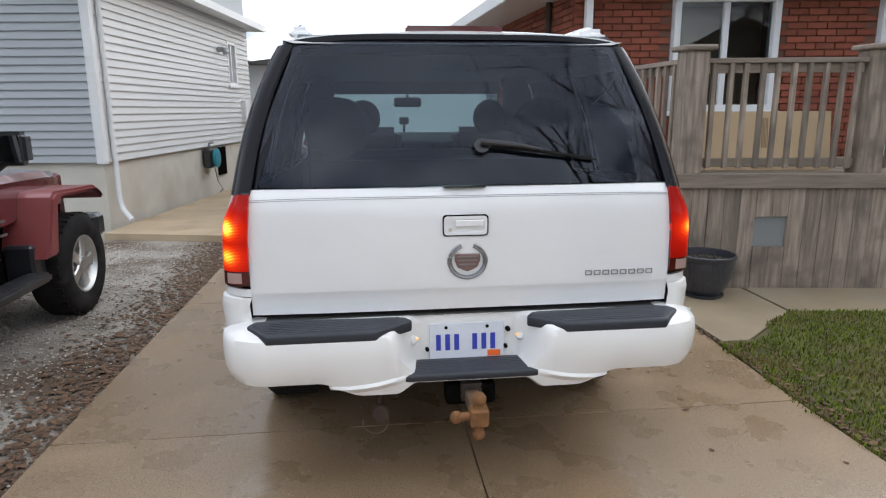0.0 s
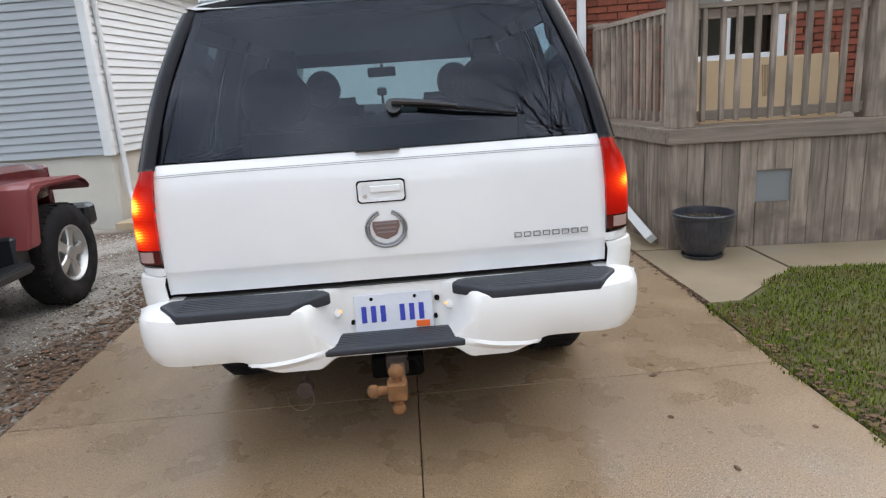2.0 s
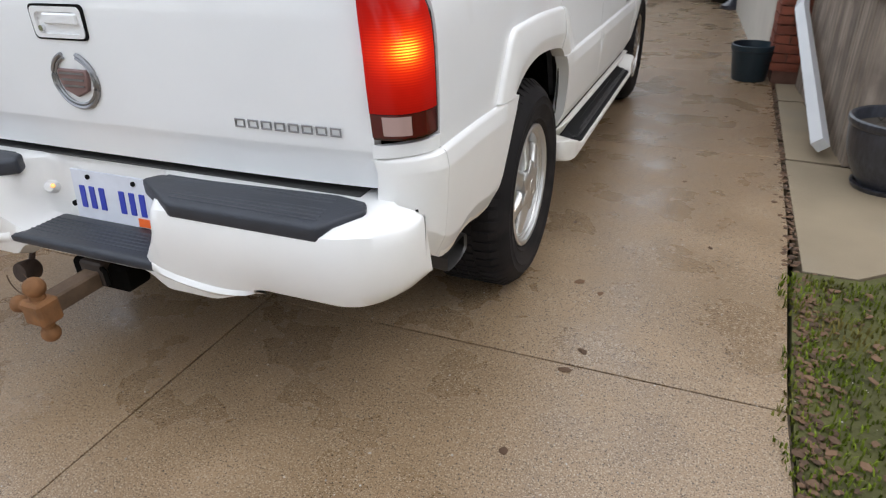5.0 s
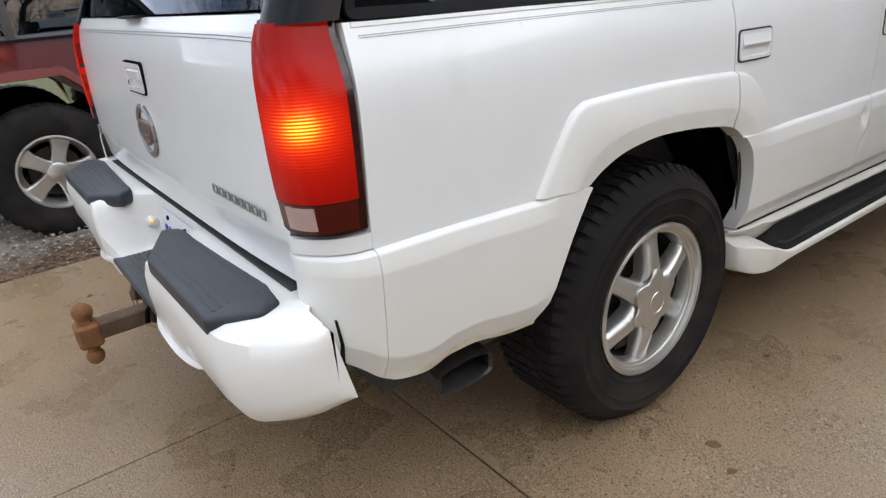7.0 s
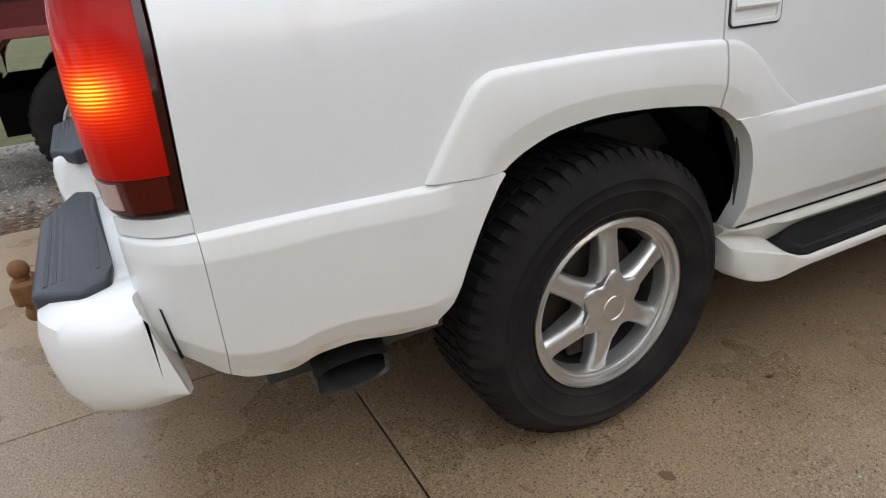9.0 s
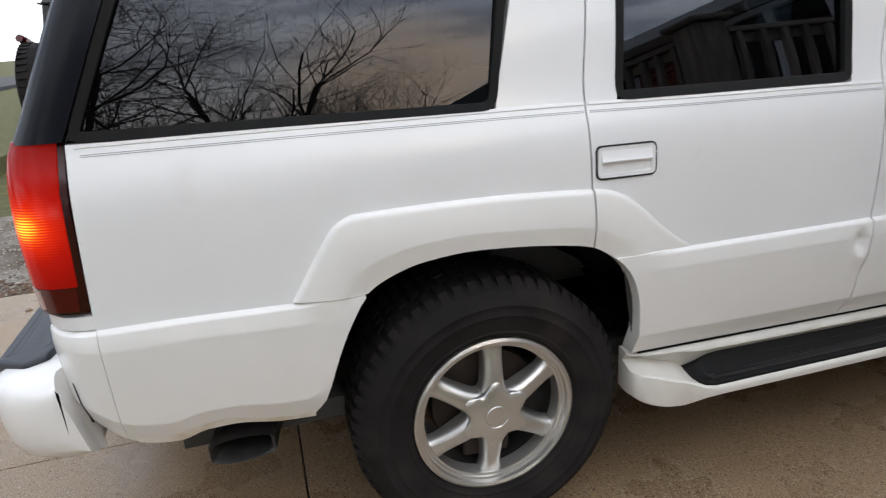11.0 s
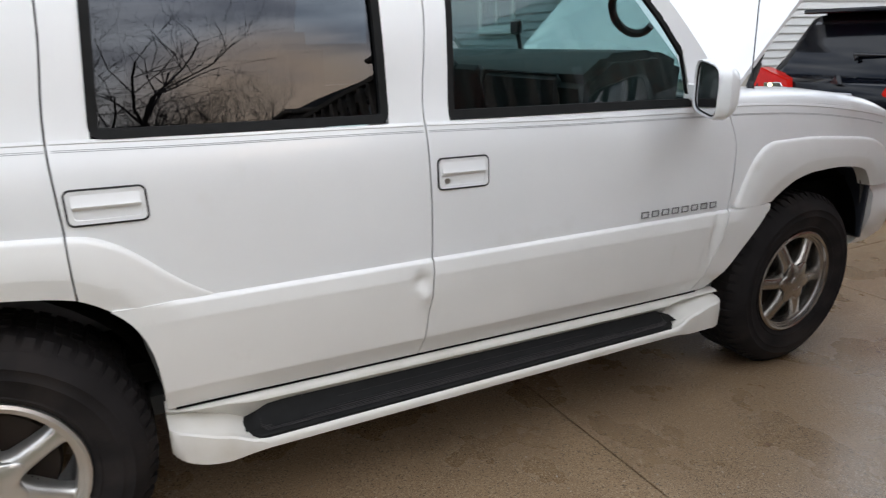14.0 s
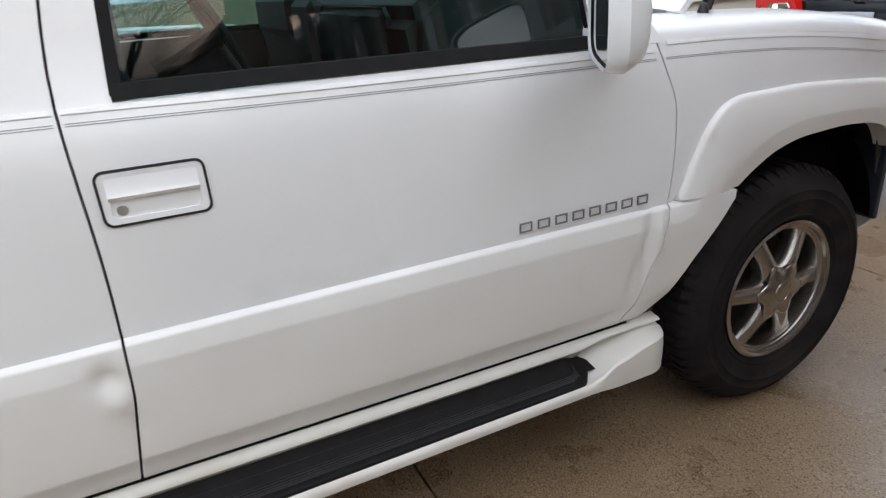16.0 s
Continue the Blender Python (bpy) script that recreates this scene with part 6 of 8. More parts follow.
        half, tall = (outer - inner).length / 2, 0.082

        def oval(d, k, drop=0.0, square=4.5):
            out = []
            for t in np.linspace(0, 2 * math.pi, 32, endpoint=False):
                p, q = math.cos(t), math.sin(t)
                a = math.copysign(abs(p) ** (2 / square), p) * half * k
                h = math.copysign(abs(q) ** (2 / square), q) * tall * k
                lean = 0.014 * (a / half) if q > 0 else -0.010 * (a / half)
                g = mid + u * (a - 0.25 * (1 - k) * half) + fwd * d
                out.append((s * g.x, g.y, 1.228 + h - lean * (1 if q > 0 else -1) * 0.8 + drop))
            return out

        bm = bmesh.new()
        loft(bm, [oval(0.012, 0.93), oval(-0.004, 0.95), oval(-0.006, 1.0), oval(0.004, 1.05), oval(0.03, 1.07, 0, 4), oval(0.05, 0.98, 0, 3.4), oval(0.068, 0.84, 0, 3), oval(0.080, 0.60, 0, 2.6), oval(0.085, 0.3, 0, 2.2)], True, True)
        part("shell", bm, M_PAINT, mir)
        bm = bmesh.new()
        loft(bm, [oval(-0.001, 0.94), oval(-0.001, 0.90), oval(0.003, 0.90), oval(0.004, 0.94)], True, False)
        part("gasket", bm, M_RUBBER, mir)
        bm = bmesh.new()
        loft(bm, [oval(0.002, 0.91), oval(0.008, 0.91)], True, True)
        part("mirror_glass", bm, M_MIRROR, mir, "mirror glass")
        bm = bmesh.new()
        prism(bm, [(3.445, 1.172), (3.51, 1.170), (3.50, 1.225), (3.45, 1.235)], s * 0.90, s * 1.05, "x", bevel=0.008)
        part("bracket", bm, M_PAINT, mir)
    return c


CAR = suv()


def suv_rear(c):
    shift = [-0.085]

    def rear_part(name, bm, material, parent, label="", smooth=True, fix=True):
        bmesh.ops.translate(bm, verts=bm.verts[:], vec=(0, shift[0], 0))
        return part(name, bm, material, parent, label, smooth, fix)

    back_y = lambda x, z: lerp([(0.70, 0.300), (0.82, 0.288), (0.835, 0.282), (1.0, 0.283), (1.15, 0.290), (1.205, 0.302), (1.235, 0.318)], z) + 0.016 * (abs(x) / 0.86) ** 4
    bm = bmesh.new()
    xs, zs = np.linspace(-0.848, 0.848, 49), [0.745, 0.752, 0.80, 0.826, 0.832, 0.84, 0.87, 0.9, 0.94, 0.98, 1.02, 1.06, 1.10, 1.14, 1.17, 1.195, 1.206, 1.212, 1.225, 1.236]
    V = [[bm.verts.new((x, back_y(x, z), z)) for z in zs] for x in xs]
    for i in range(len(xs) - 1):
        for j in range(len(zs) - 1):
            bm.faces.new((V[i][j], V[i + 1][j], V[i + 1][j + 1], V[i][j + 1]))
    edge = [V[i][0] for i in range(len(xs))] + [V[-1][j] for j in range(1, len(zs))] + [V[i][-1] for i in range(len(xs) - 2, -1, -1)] + [V[0][j] for j in range(len(zs) - 2, 0, -1)]
    ins = [bm.verts.new(v.co + Vector((0, 0.03, 0))) for v in edge]
    for k in range(len(edge)):
        bm.faces.new((edge[k], ins[k], ins[(k + 1) % len(edge)], edge[(k + 1) % len(edge)]))
    gate = rear_part("tailgate", bm, M_PAINT, c)
    bm = bmesh.new()
    for z0 in (1.196, 1.2025):
        loft(bm, [[(x, back_y(x, z0 - 0.006 * (abs(x) / 0.84) ** 6) - dy, z0 - 0.006 * (abs(x) / 0.84) ** 6 + dz) for dy, dz in ((0.0008, 0), (0.0008, 0.0019), (-0.001, 0.0019), (-0.001, 0))] for x in np.linspace(-0.838, 0.838, 25)], True, True)
    rear_part("pinstripe", bm, M_STRIPE, gate)
    # handle
    def rr(x0, x1, z0, z1, r=0.014, n=4):
        out = []
        for cx, cz, a0 in ((x1 - r, z1 - r, 0), (x0 + r, z1 - r, 90), (x0 + r, z0 + r, 180), (x1 - r, z0 + r, 270)):
            out += [(cx + r * math.cos(radians(a0 + 90 * k / n)), cz + r * math.sin(radians(a0 + 90 * k / n))) for k in range(n + 1)]
        return out
    y0 = 0.284
    def ring(bm, o, i, yo):
        loft(bm, [[(x, y, z) for x, z in q] for q, y in ((o, y0 + 0.01), (o, y0 - yo), (i, y0 - yo), (i, y0 + 0.012))], True, False)
    bm = bmesh.new()
    ring(bm, rr(-0.098, 0.084, 1.045, 1.130), rr(-0.093, 0.079, 1.050, 1.125), 0.003)
    hd = rear_part("tailgate_handle", bm, M_GAP, gate, "recessed white handle with a dark gasket")
    bm = bmesh.new()
    ring(bm, rr(-0.093, 0.079, 1.050, 1.125), rr(-0.080, 0.068, 1.060, 1.112), 0.005)
    prism(bm, [(-0.079, 1.061), (0.067, 1.061), (0.067, 1.111), (-0.079, 1.111)], 0.288, 0.295, "y")
    box(bm, (-0.05, 0.274, 1.083), (0.066, 0.29, 1.110), bevel=0.004)
    rear_part("handle_bezel", bm, M_PAINT, gate)
    bm = bmesh.new()
    tube(bm, [(-0.068, 0.29, 1.072), (-0.068, 0.278, 1.072)], 0.008, 10)
    rear_part("lock", bm, M_CHROME, gate)
    bm = bmesh.new()
    box(bm, (-0.09, 0.297, 1.2345), (0.075, 0.33, 1.241))
    rear_part("latch_cover", bm, M_BLACK, gate)
    # emblem
    bm = bmesh.new()
    for rad, r in ((0.072, 0.0055), (0.062, 0.004)):
        tube(bm, [(rad * math.sin(a) * 1.05, 0.279, 0.945 - rad * math.cos(a) * 0.97) for a in np.linspace(-2.8, 2.8, 44)], r, 6)
    emblem = rear_part("emblem", bm, M_BADGE, gate, "round grey wreath badge with a plain shield")
    bm = bmesh.new()
    prism(bm, [(-0.050, 0.974), (-0.052, 0.952), (-0.040, 0.920), (0, 0.903), (0.040, 0.920), (0.052, 0.952), (0.050, 0.974)], 0.272, 0.286, "y", bevel=0.003)
    rear_part("shield", bm, M_BADGE_RED, gate)
    bm = bmesh.new()
    for k in range(3):
        box(bm, (-0.042 + 0.004 * k, 0.270, 0.962 - 0.016 * k), (0.042 - 0.004 * k, 0.276, 0.967 - 0.016 * k))
    rear_part("shield_bars", bm, M_BADGE, gate, smooth=False)
    letter_bars(gate, Matrix.Translation((0.487, 0.197, 0.866)) @ Matrix.Rotation(radians(0.4), 4, "Z"), 8, 0.0285, 0.024, 0.0085)
    # rear glass
    gy = lambda z: lerp([(1.23, 0.316), (1.5, 0.415), (1.81, 0.555), (1.85, 0.575)], z)
    bm = bmesh.new()
    n = 16
    V = []
    for k in range(n + 1):
        z = 1.242 + (1.831 - 1.242) * k / n
        hw = lerp([(1.242, 0.835), (1.5, 0.760), (1.831, 0.645)], z)
        V.append([bm.verts.new((x, gy(z) - 0.008 + 0.035 * (abs(x) / 0.83) ** 2.5, z)) for x in np.linspace(-hw, hw, 25)])
    for i in range(n):
        for j in range(24):
            bm.faces.new((V[i][j], V[i][j + 1], V[i + 1][j + 1], V[i + 1][j]))
    glass = rear_part("rear_glass", bm, M_GLASS_REAR, c, "large dark tinted rear window", fix=False)
    bm = bmesh.new()
    for s in (1, -1):
        rings = []
        for k in range(13):
            z = 1.240 + 0.575 * k / 12
            hw = lerp([(1.242, 0.835), (1.5, 0.760), (1.812, 0.650)], z)
            y = gy(z) + 0.03
            rings.append([(s * (hw - 0.03), y - 0.012, z), (s * hw, y - 0.006, z), (s * (hw + 0.016), y + 0.004, z), (s * hw, y + 0.03, z)])
        loft(bm, rings, True, True)
    rings = []
    for x in np.linspace(-0.695, 0.695, 35):
        y, dz = 0.548 + 0.035 * (abs(x) / 0.83) ** 2.5, -0.034 * (abs(x) / 0.695) ** 5
        rings.append([(x, y - 0.009, 1.812 + dz), (x, y - 0.004, 1.826 + dz), (x, y, 1.834 + dz), (x, y + 0.02, 1.838 + dz), (x, y + 0.02, 1.79 + dz)])
    loft(bm, rings, True, True)
    rear_part("rear_glass_border", bm, M_PILLAR, c, "black rear window border")
    bm = bmesh.new()
    tube(bm, [(0.065, 0.355, 1.385), (0.065, 0.335, 1.395)], 0.03, 12)
    wp = rear_part("rear_wiper", bm, M_BLACK, c, "black rear wiper at rest")
    bm = bmesh.new()
    tube(bm, [(0.06, 0.325, 1.410), (0.2, 0.322, 1.395), (0.30, 0.32, 1.378)], [0.013, 0.010, 0.006], 8)
    rear_part("wiper_arm", bm, M_BLACK, wp)
    bm = bmesh.new()
    tube(bm, [(0.10, 0.336, 1.392), (0.30, 0.328, 1.370), (0.53, 0.338, 1.335)], [0.006, 0.009, 0.005], 6)
    rear_part("wiper_blade", bm, M_RUBBER, wp)

    shift[0] = -0.055
    # bumper: one moulded shell swept along the rear and round the corners
    side = [(-0.05, 0.722), (0.05, 0.722), (0.12, 0.717), (0.165, 0.707), (0.187, 0.692), (0.196, 0.660), (0.197, 0.61), (0.189, 0.552), (0.168, 0.510), (0.12, 0.488), (0.0, 0.488)]
    mid = [(-0.05, 0.722), (0.008, 0.722), (0.012, 0.710), (0.014, 0.680), (0.018, 0.575), (0.028, 0.527), (0.150, 0.511), (0.172, 0.503), (0.172, 0.497), (0.15, 0.486), (0.0, 0.484)]
    dm, rad, ox, oy, inner_y = 0.197, 0.165, 0.962, 0.093, 0.318
    turn = [ox - rad + rad * math.sin(a) for a in np.linspace(0.12, math.pi / 2, 22)]
    half = list(np.linspace(0, ox - rad, 46)) + turn
    bm = bmesh.new()
    rings = []
    for x in [-v for v in half[:0:-1]] + half:
        ax = abs(x)
        k = max(0.0, (ax - (ox - rad)) / rad)
        y_out = oy + rad * (1 - math.sqrt(max(0.0, 1 - k * k)))
        t = smooth01((ax - 0.185) / 0.135)
        belly = 0.058 * smooth01((ax - 0.21) / 0.09) * smooth01((0.60 - ax) / 0.18)
        squeeze = 1 - 0.20 * smooth01((k - 0.35) / 0.65) - 0.10 * max(0.0, k - 0.8) / 0.2
        r = []
        for i, ((d0, z0), (d1, z1)) in enumerate(zip(mid, side)):
            d, z = d0 + (d1 - d0) * t, z0 + (z1 - z0) * t
            if i >= 7:
                z -= belly * (0.6 if i == 7 else 1.0)
            z = 0.625 + (z - 0.625) * squeeze + 0.012 * k
            end = lerp([(0.47, 0.306), (0.54, 0.299), (0.62, 0.288), (0.68, 0.277), (0.72, 0.255)], z)
            end = inner_y + (end - inner_y) * smooth01((k - 0.25) / 0.40)
            r.append((x, min(y_out + dm - d, end), z))
        rings.append(r)
    loft(bm, rings, True, True)
    bmesh.ops.remove_doubles(bm, verts=bm.verts[:], dist=1e-5)
    bump = rear_part("rear_bumper", bm, M_CLAD, c, "white moulded rear bumper")
    # Flat dark strip on the bumper top stands for the shade below the tailgate.
    bm = bmesh.new()
    box(bm, (-0.80, 0.266, 0.7205), (0.80, 0.345, 0.7252), bevel=0.002)
    rear_part("gap_shade_strip", bm, M_SHELL, bump, "dark strip laid in as the shaded gap below the tailgate")
    for s in (1, -1):
        bm = bmesh.new()
        line = [(0.262, 0.530), (0.31, 0.522), (0.37, 0.509), (0.44, 0.500), (0.51, 0.494), (0.555, 0.496)]
        rings = []
        for k in range(19):
            x = 0.262 + (0.555 - 0.262) * k / 18
            z, g = hug(line, x), math.sin(math.pi * (k + 0.6) / 19.2) ** 0.6
            t = smooth01((x - 0.185) / 0.135)
            belly = 0.058 * smooth01((x - 0.21) / 0.09) * smooth01((0.60 - x) / 0.18)
            prof = [(z0 + (z1 - z0) * t - belly * (0 if i < 7 else 0.6 if i == 7 else 1.0), d0 + (d1 - d0) * t) for i, ((d0, z0), (d1, z1)) in enumerate(zip(mid, side)) if 5 <= i <= 9]
            skin = lambda zz: oy + dm - lerp(sorted(prof), zz)
            rings.append([(s * x, skin(z) + 0.012, z + 0.004), (s * x, skin(z) - 0.001, z + 0.003), (s * x, skin(z) - 0.006 * g, z - 0.001), (s * x, skin(z) - 0.011 * g, z - 0.009), (s * x, skin(z - 0.018) - 0.010 * g, z - 0.018), (s * x, skin(z - 0.035) + 0.004, z - 0.037)])
        loft(bm, rings, True, True)
        rear_part("valance_lip", bm, M_CLAD, bump, "raised lower lip of the bumper")
        bm = bmesh.new()
        poly = [(0.78, 0.098), (0.37, 0.098), (0.225, 0.174), (0.255, 0.216), (0.76, 0.235), (0.838, 0.229), (0.860, 0.182)]
        t = bmesh.new()
        prism(t, poly if s > 0 else [(-x, y) for x, y in poly][::-1], 0.687, 0.735, "z")
        for v in t.verts:
            if v.co.y < 0.12 and v.co.z > 0.71:
                v.co.z -= 0.016
            if v.co.y < 0.12 and v.co.z < 0.70:
                v.co.z -= 0.010
        bmesh.ops.bevel(t, geom=t.edges[:], offset=0.011, segments=3, affect="EDGES", profile=0.5)
        join(bm, t)
        pad = rear_part("step_pad", bm, M_PLASTIC, c, "dark grey ribbed step pad")
        for k in range(7):
            bm = bmesh.new()
            y = 0.119 + 0.0145 * k
            x0 = 0.36 - 0.085 * smooth01((y - 0.115) / 0.1) + (0.02 if y > 0.225 else 0)
            z = lerp([(0.098, 0.7195), (0.180, 0.7300), (0.242, 0.7355), (0.255, 0.7365)], y)
            box(bm, (min(s * x0, s * 0.772), y, z - 0.004), (max(s * x0, s * 0.772), y + 0.0095, z + 0.0030), bevel=0.0015)
            rear_part("rib", bm, M_PLASTIC, pad)
        bm = bmesh.new()
        lathe(bm, [(0.022, -0.01), (0.019, 0.008), (0.013, 0.016), (0.0, 0.018)], 20, Matrix.Translation((s * 0.222, 0.245, 0.625)) @ Matrix.Rotation(radians(70), 4, "X") @ Matrix.Rotation(radians(-s * 25), 4, "Y"))
        rear_part("plate_lamp_housing", bm, M_CLAD, bump)
        bm = bmesh.new()
        ball(bm, (s * 0.205, 0.238, 0.632), 0.007, 6)
        rear_part("plate_lamp", bm, M_SPARK, bump, "small lit plate lamp")
    bm = bmesh.new()
    t = bmesh.new()
    prism(t, [(-0.355, 0.108), (0.345, 0.108), (0.22, 0.258), (-0.225, 0.258)], 0.499, 0.533, "z")
    for v in t.verts:
        if v.co.y > 0.15 and v.co.z > 0.52:
            v.co.z += 0.006
    bmesh.ops.bevel(t, geom=t.edges[:], offset=0.012, segments=3, affect="EDGES", profile=0.5)
    join(bm, t)
    pad = rear_part("step_pad", bm, M_PLASTIC, c, "dark grey centre step pad")
    for k in range(6):
        bm = bmesh.new()
        y = 0.145 + 0.015 * k
        x1 = 0.29 - (y - 0.117) * 0.75
        box(bm, (-x1, y, 0.530 + 0.006 * (y - 0.115) / 0.14), (x1, y + 0.007, 0.5345 + 0.006 * (y - 0.115) / 0.14), bevel=0.0015)
        rear_part("rib", bm, M_PLASTIC, pad)
    plate = new("licence_plate")
    plate.parent = bump
    bm = bmesh.new()
    pm = Matrix.Translation((0, 0.262, 0.606)) @ Matrix.Rotation(radians(-6), 4, "X")
    box(bm, (-0.154, -0.003, -0.076), (0.154, 0.003, 0.076), pm, bevel=0.002)
    rear_part("plate", bm, M_PLATE, plate, "white plate")
    for k in range(7):
        if k == 3:
            continue
        bm = bmesh.new()
        x = -0.13 + 0.0375 * k
        box(bm, (x + 0.003, -0.006, -0.036), (x + 0.023, -0.002, 0.030), pm, bevel=0.001)
        rear_part("bar", bm, M_BLUE, plate, smooth=False)
    bm = bmesh.new()
    box(bm, (0.085, -0.007, -0.066), (0.138, -0.003, -0.042), pm)
    rear_part("sticker", bm, M_ORANGE, plate, smooth=False)
    for p, q, r in [(pm @ Vector((x, 0, 0.058)), pm @ Vector((x, -0.008, 0.058)), 0.007) for x in (-0.085, 0.085)] + [
            (Vector((x, 0.28, z)), Vector((x, y, z)), rr_) for x, y, z, rr_ in ((0.172, 0.258, 0.648, 0.010), (0.163, 0.255, 0.575, 0.008), (-0.163, 0.255, 0.575, 0.008))]:
        bm = bmesh.new()
        tube(bm, [p, q], r, 10)
        rear_part("screw", bm, M_GAP, plate)
    shift[0] = -0.12
    # tow hitch
    bm = bmesh.new()
    box(bm, (-0.042, 0.19, 0.40), (0.042, 0.7, 0.475), bevel=0.006)
    rcv = rear_part("hitch_receiver", bm, M_BRAKE, c, "rusty hitch receiver tube")
    bm = bmesh.new()
    box(bm, (-0.10, 0.21, 0.38), (0.10, 0.30, 0.462), bevel=0.01)
    tube(bm, [(0.03, 0.2, 0.46), (0.07, 0.18, 0.462), (0.085, 0.17, 0.43)], 0.007, 6)
    rear_part("bracket", bm, M_DARK, rcv)
    bm = bmesh.new()
    box(bm, (-0.028, 0.02, 0.400), (0.028, 0.25, 0.450), bevel=0.005)
    rear_part("shank", bm, M_SHANK, rcv, "dirty square steel shank")
    bm = bmesh.new()
    box(bm, (-0.035, -0.005, 0.385), (0.035, 0.06, 0.455), bevel=0.008)
    for a, b, r in (((0, 0.028, 0.45), (0, 0.028, 0.487), 0.028), ((0, 0.028, 0.39), (0, 0.028, 0.348), 0.025), ((-0.03, 0.028, 0.420), (-0.085, 0.028, 0.420), 0.024)):
        tb = bmesh.new()
        tube(tb, [a, b], r * 0.7, 12)
        ball(tb, b, r, 8)
        rear_part("tow_ball", tb, M_RUST, rcv, "rusty tow ball")
    rear_part("ball_block", bm, M_RUST, rcv, "rusty steel block")
    bm = bmesh.new()
    lathe(bm, [(0.0, 0.03), (0.030, 0.03), (0.033, 0.022), (0.033, -0.02), (0.026, -0.028), (0.0, -0.028)], 18, Matrix.Translation((-0.362, 0.245, 0.352)) @ Matrix.Rotation(radians(80), 4, "X"))
    tube(bm, [(-0.362, 0.26, 0.37), (-0.366, 0.29, 0.42), (-0.35, 0.33, 0.49)], 0.009, 8)
    plug = rear_part("trailer_socket", bm, M_SOCKET, c, "rusty trailer wiring socket")
    bm = bmesh.new()
    tube(bm, [(-0.38 + 0.050 * math.cos(a), 0.215, 0.325 + 0.050 * math.sin(a)) for a in np.linspace(-3.4, 0.7, 16)], 0.0022, 5)
    rear_part("wire_loop", bm, M_SHANK, plug)
    shift[0] = -0.05
    # exhaust tip, flattened oval
    bm = bmesh.new()
    def oval(y, z, x, sc=1.0):
        return [(x, y + 0.082 * sc * max(-1, min(1, 1.3 * math.cos(a))), z + 0.036 * sc * math.sin(a)) for a in np.linspace(0, 2 * math.pi, 24, endpoint=False)]
    loft(bm, [oval(0.66, 0.424, 0.55), oval(0.605, 0.422, 0.895), oval(0.605, 0.422, 0.904, 0.96), oval(0.605, 0.422, 0.897, 0.86), oval(0.64, 0.424, 0.80, 0.84)], True, False)
    ex = rear_part("exhaust_tip", bm, M_TIP, c, "sooty oval exhaust tip")
    bm = bmesh.new()
    tube(bm, [(0.6, 0.65, 0.44), (0.4, 1.0, 0.5), (0.4, 1.6, 0.5)], 0.035, 10)
    prism(bm, [(x[1], x[2]) for x in oval(0.64, 0.44, 0, 0.85)], 0.79, 0.80, "x")
    rear_part("pipe", bm, M_DARK, ex)
    shift[0] = 0.0
    # underside
    bm = bmesh.new()
    box(bm, (-0.75, 0.3, 0.50), (0.75, 0.75, 0.55))
    box(bm, (-0.70, 0.45, 0.41), (0.70, 0.80, 0.52))
    tube(bm, [(-0.75, 1.222, 0.386), (0.75, 1.222, 0.386)], 0.05, 10)
    ball(bm, (0, 1.222, 0.386), 0.14, 10)
    tube(bm, [(-0.75, 4.19, 0.386), (0.75, 4.19, 0.386)], 0.04, 10)
    rear_part("underbody", bm, M_DARK, c, "dark axles and underbody")


suv_rear(CAR)


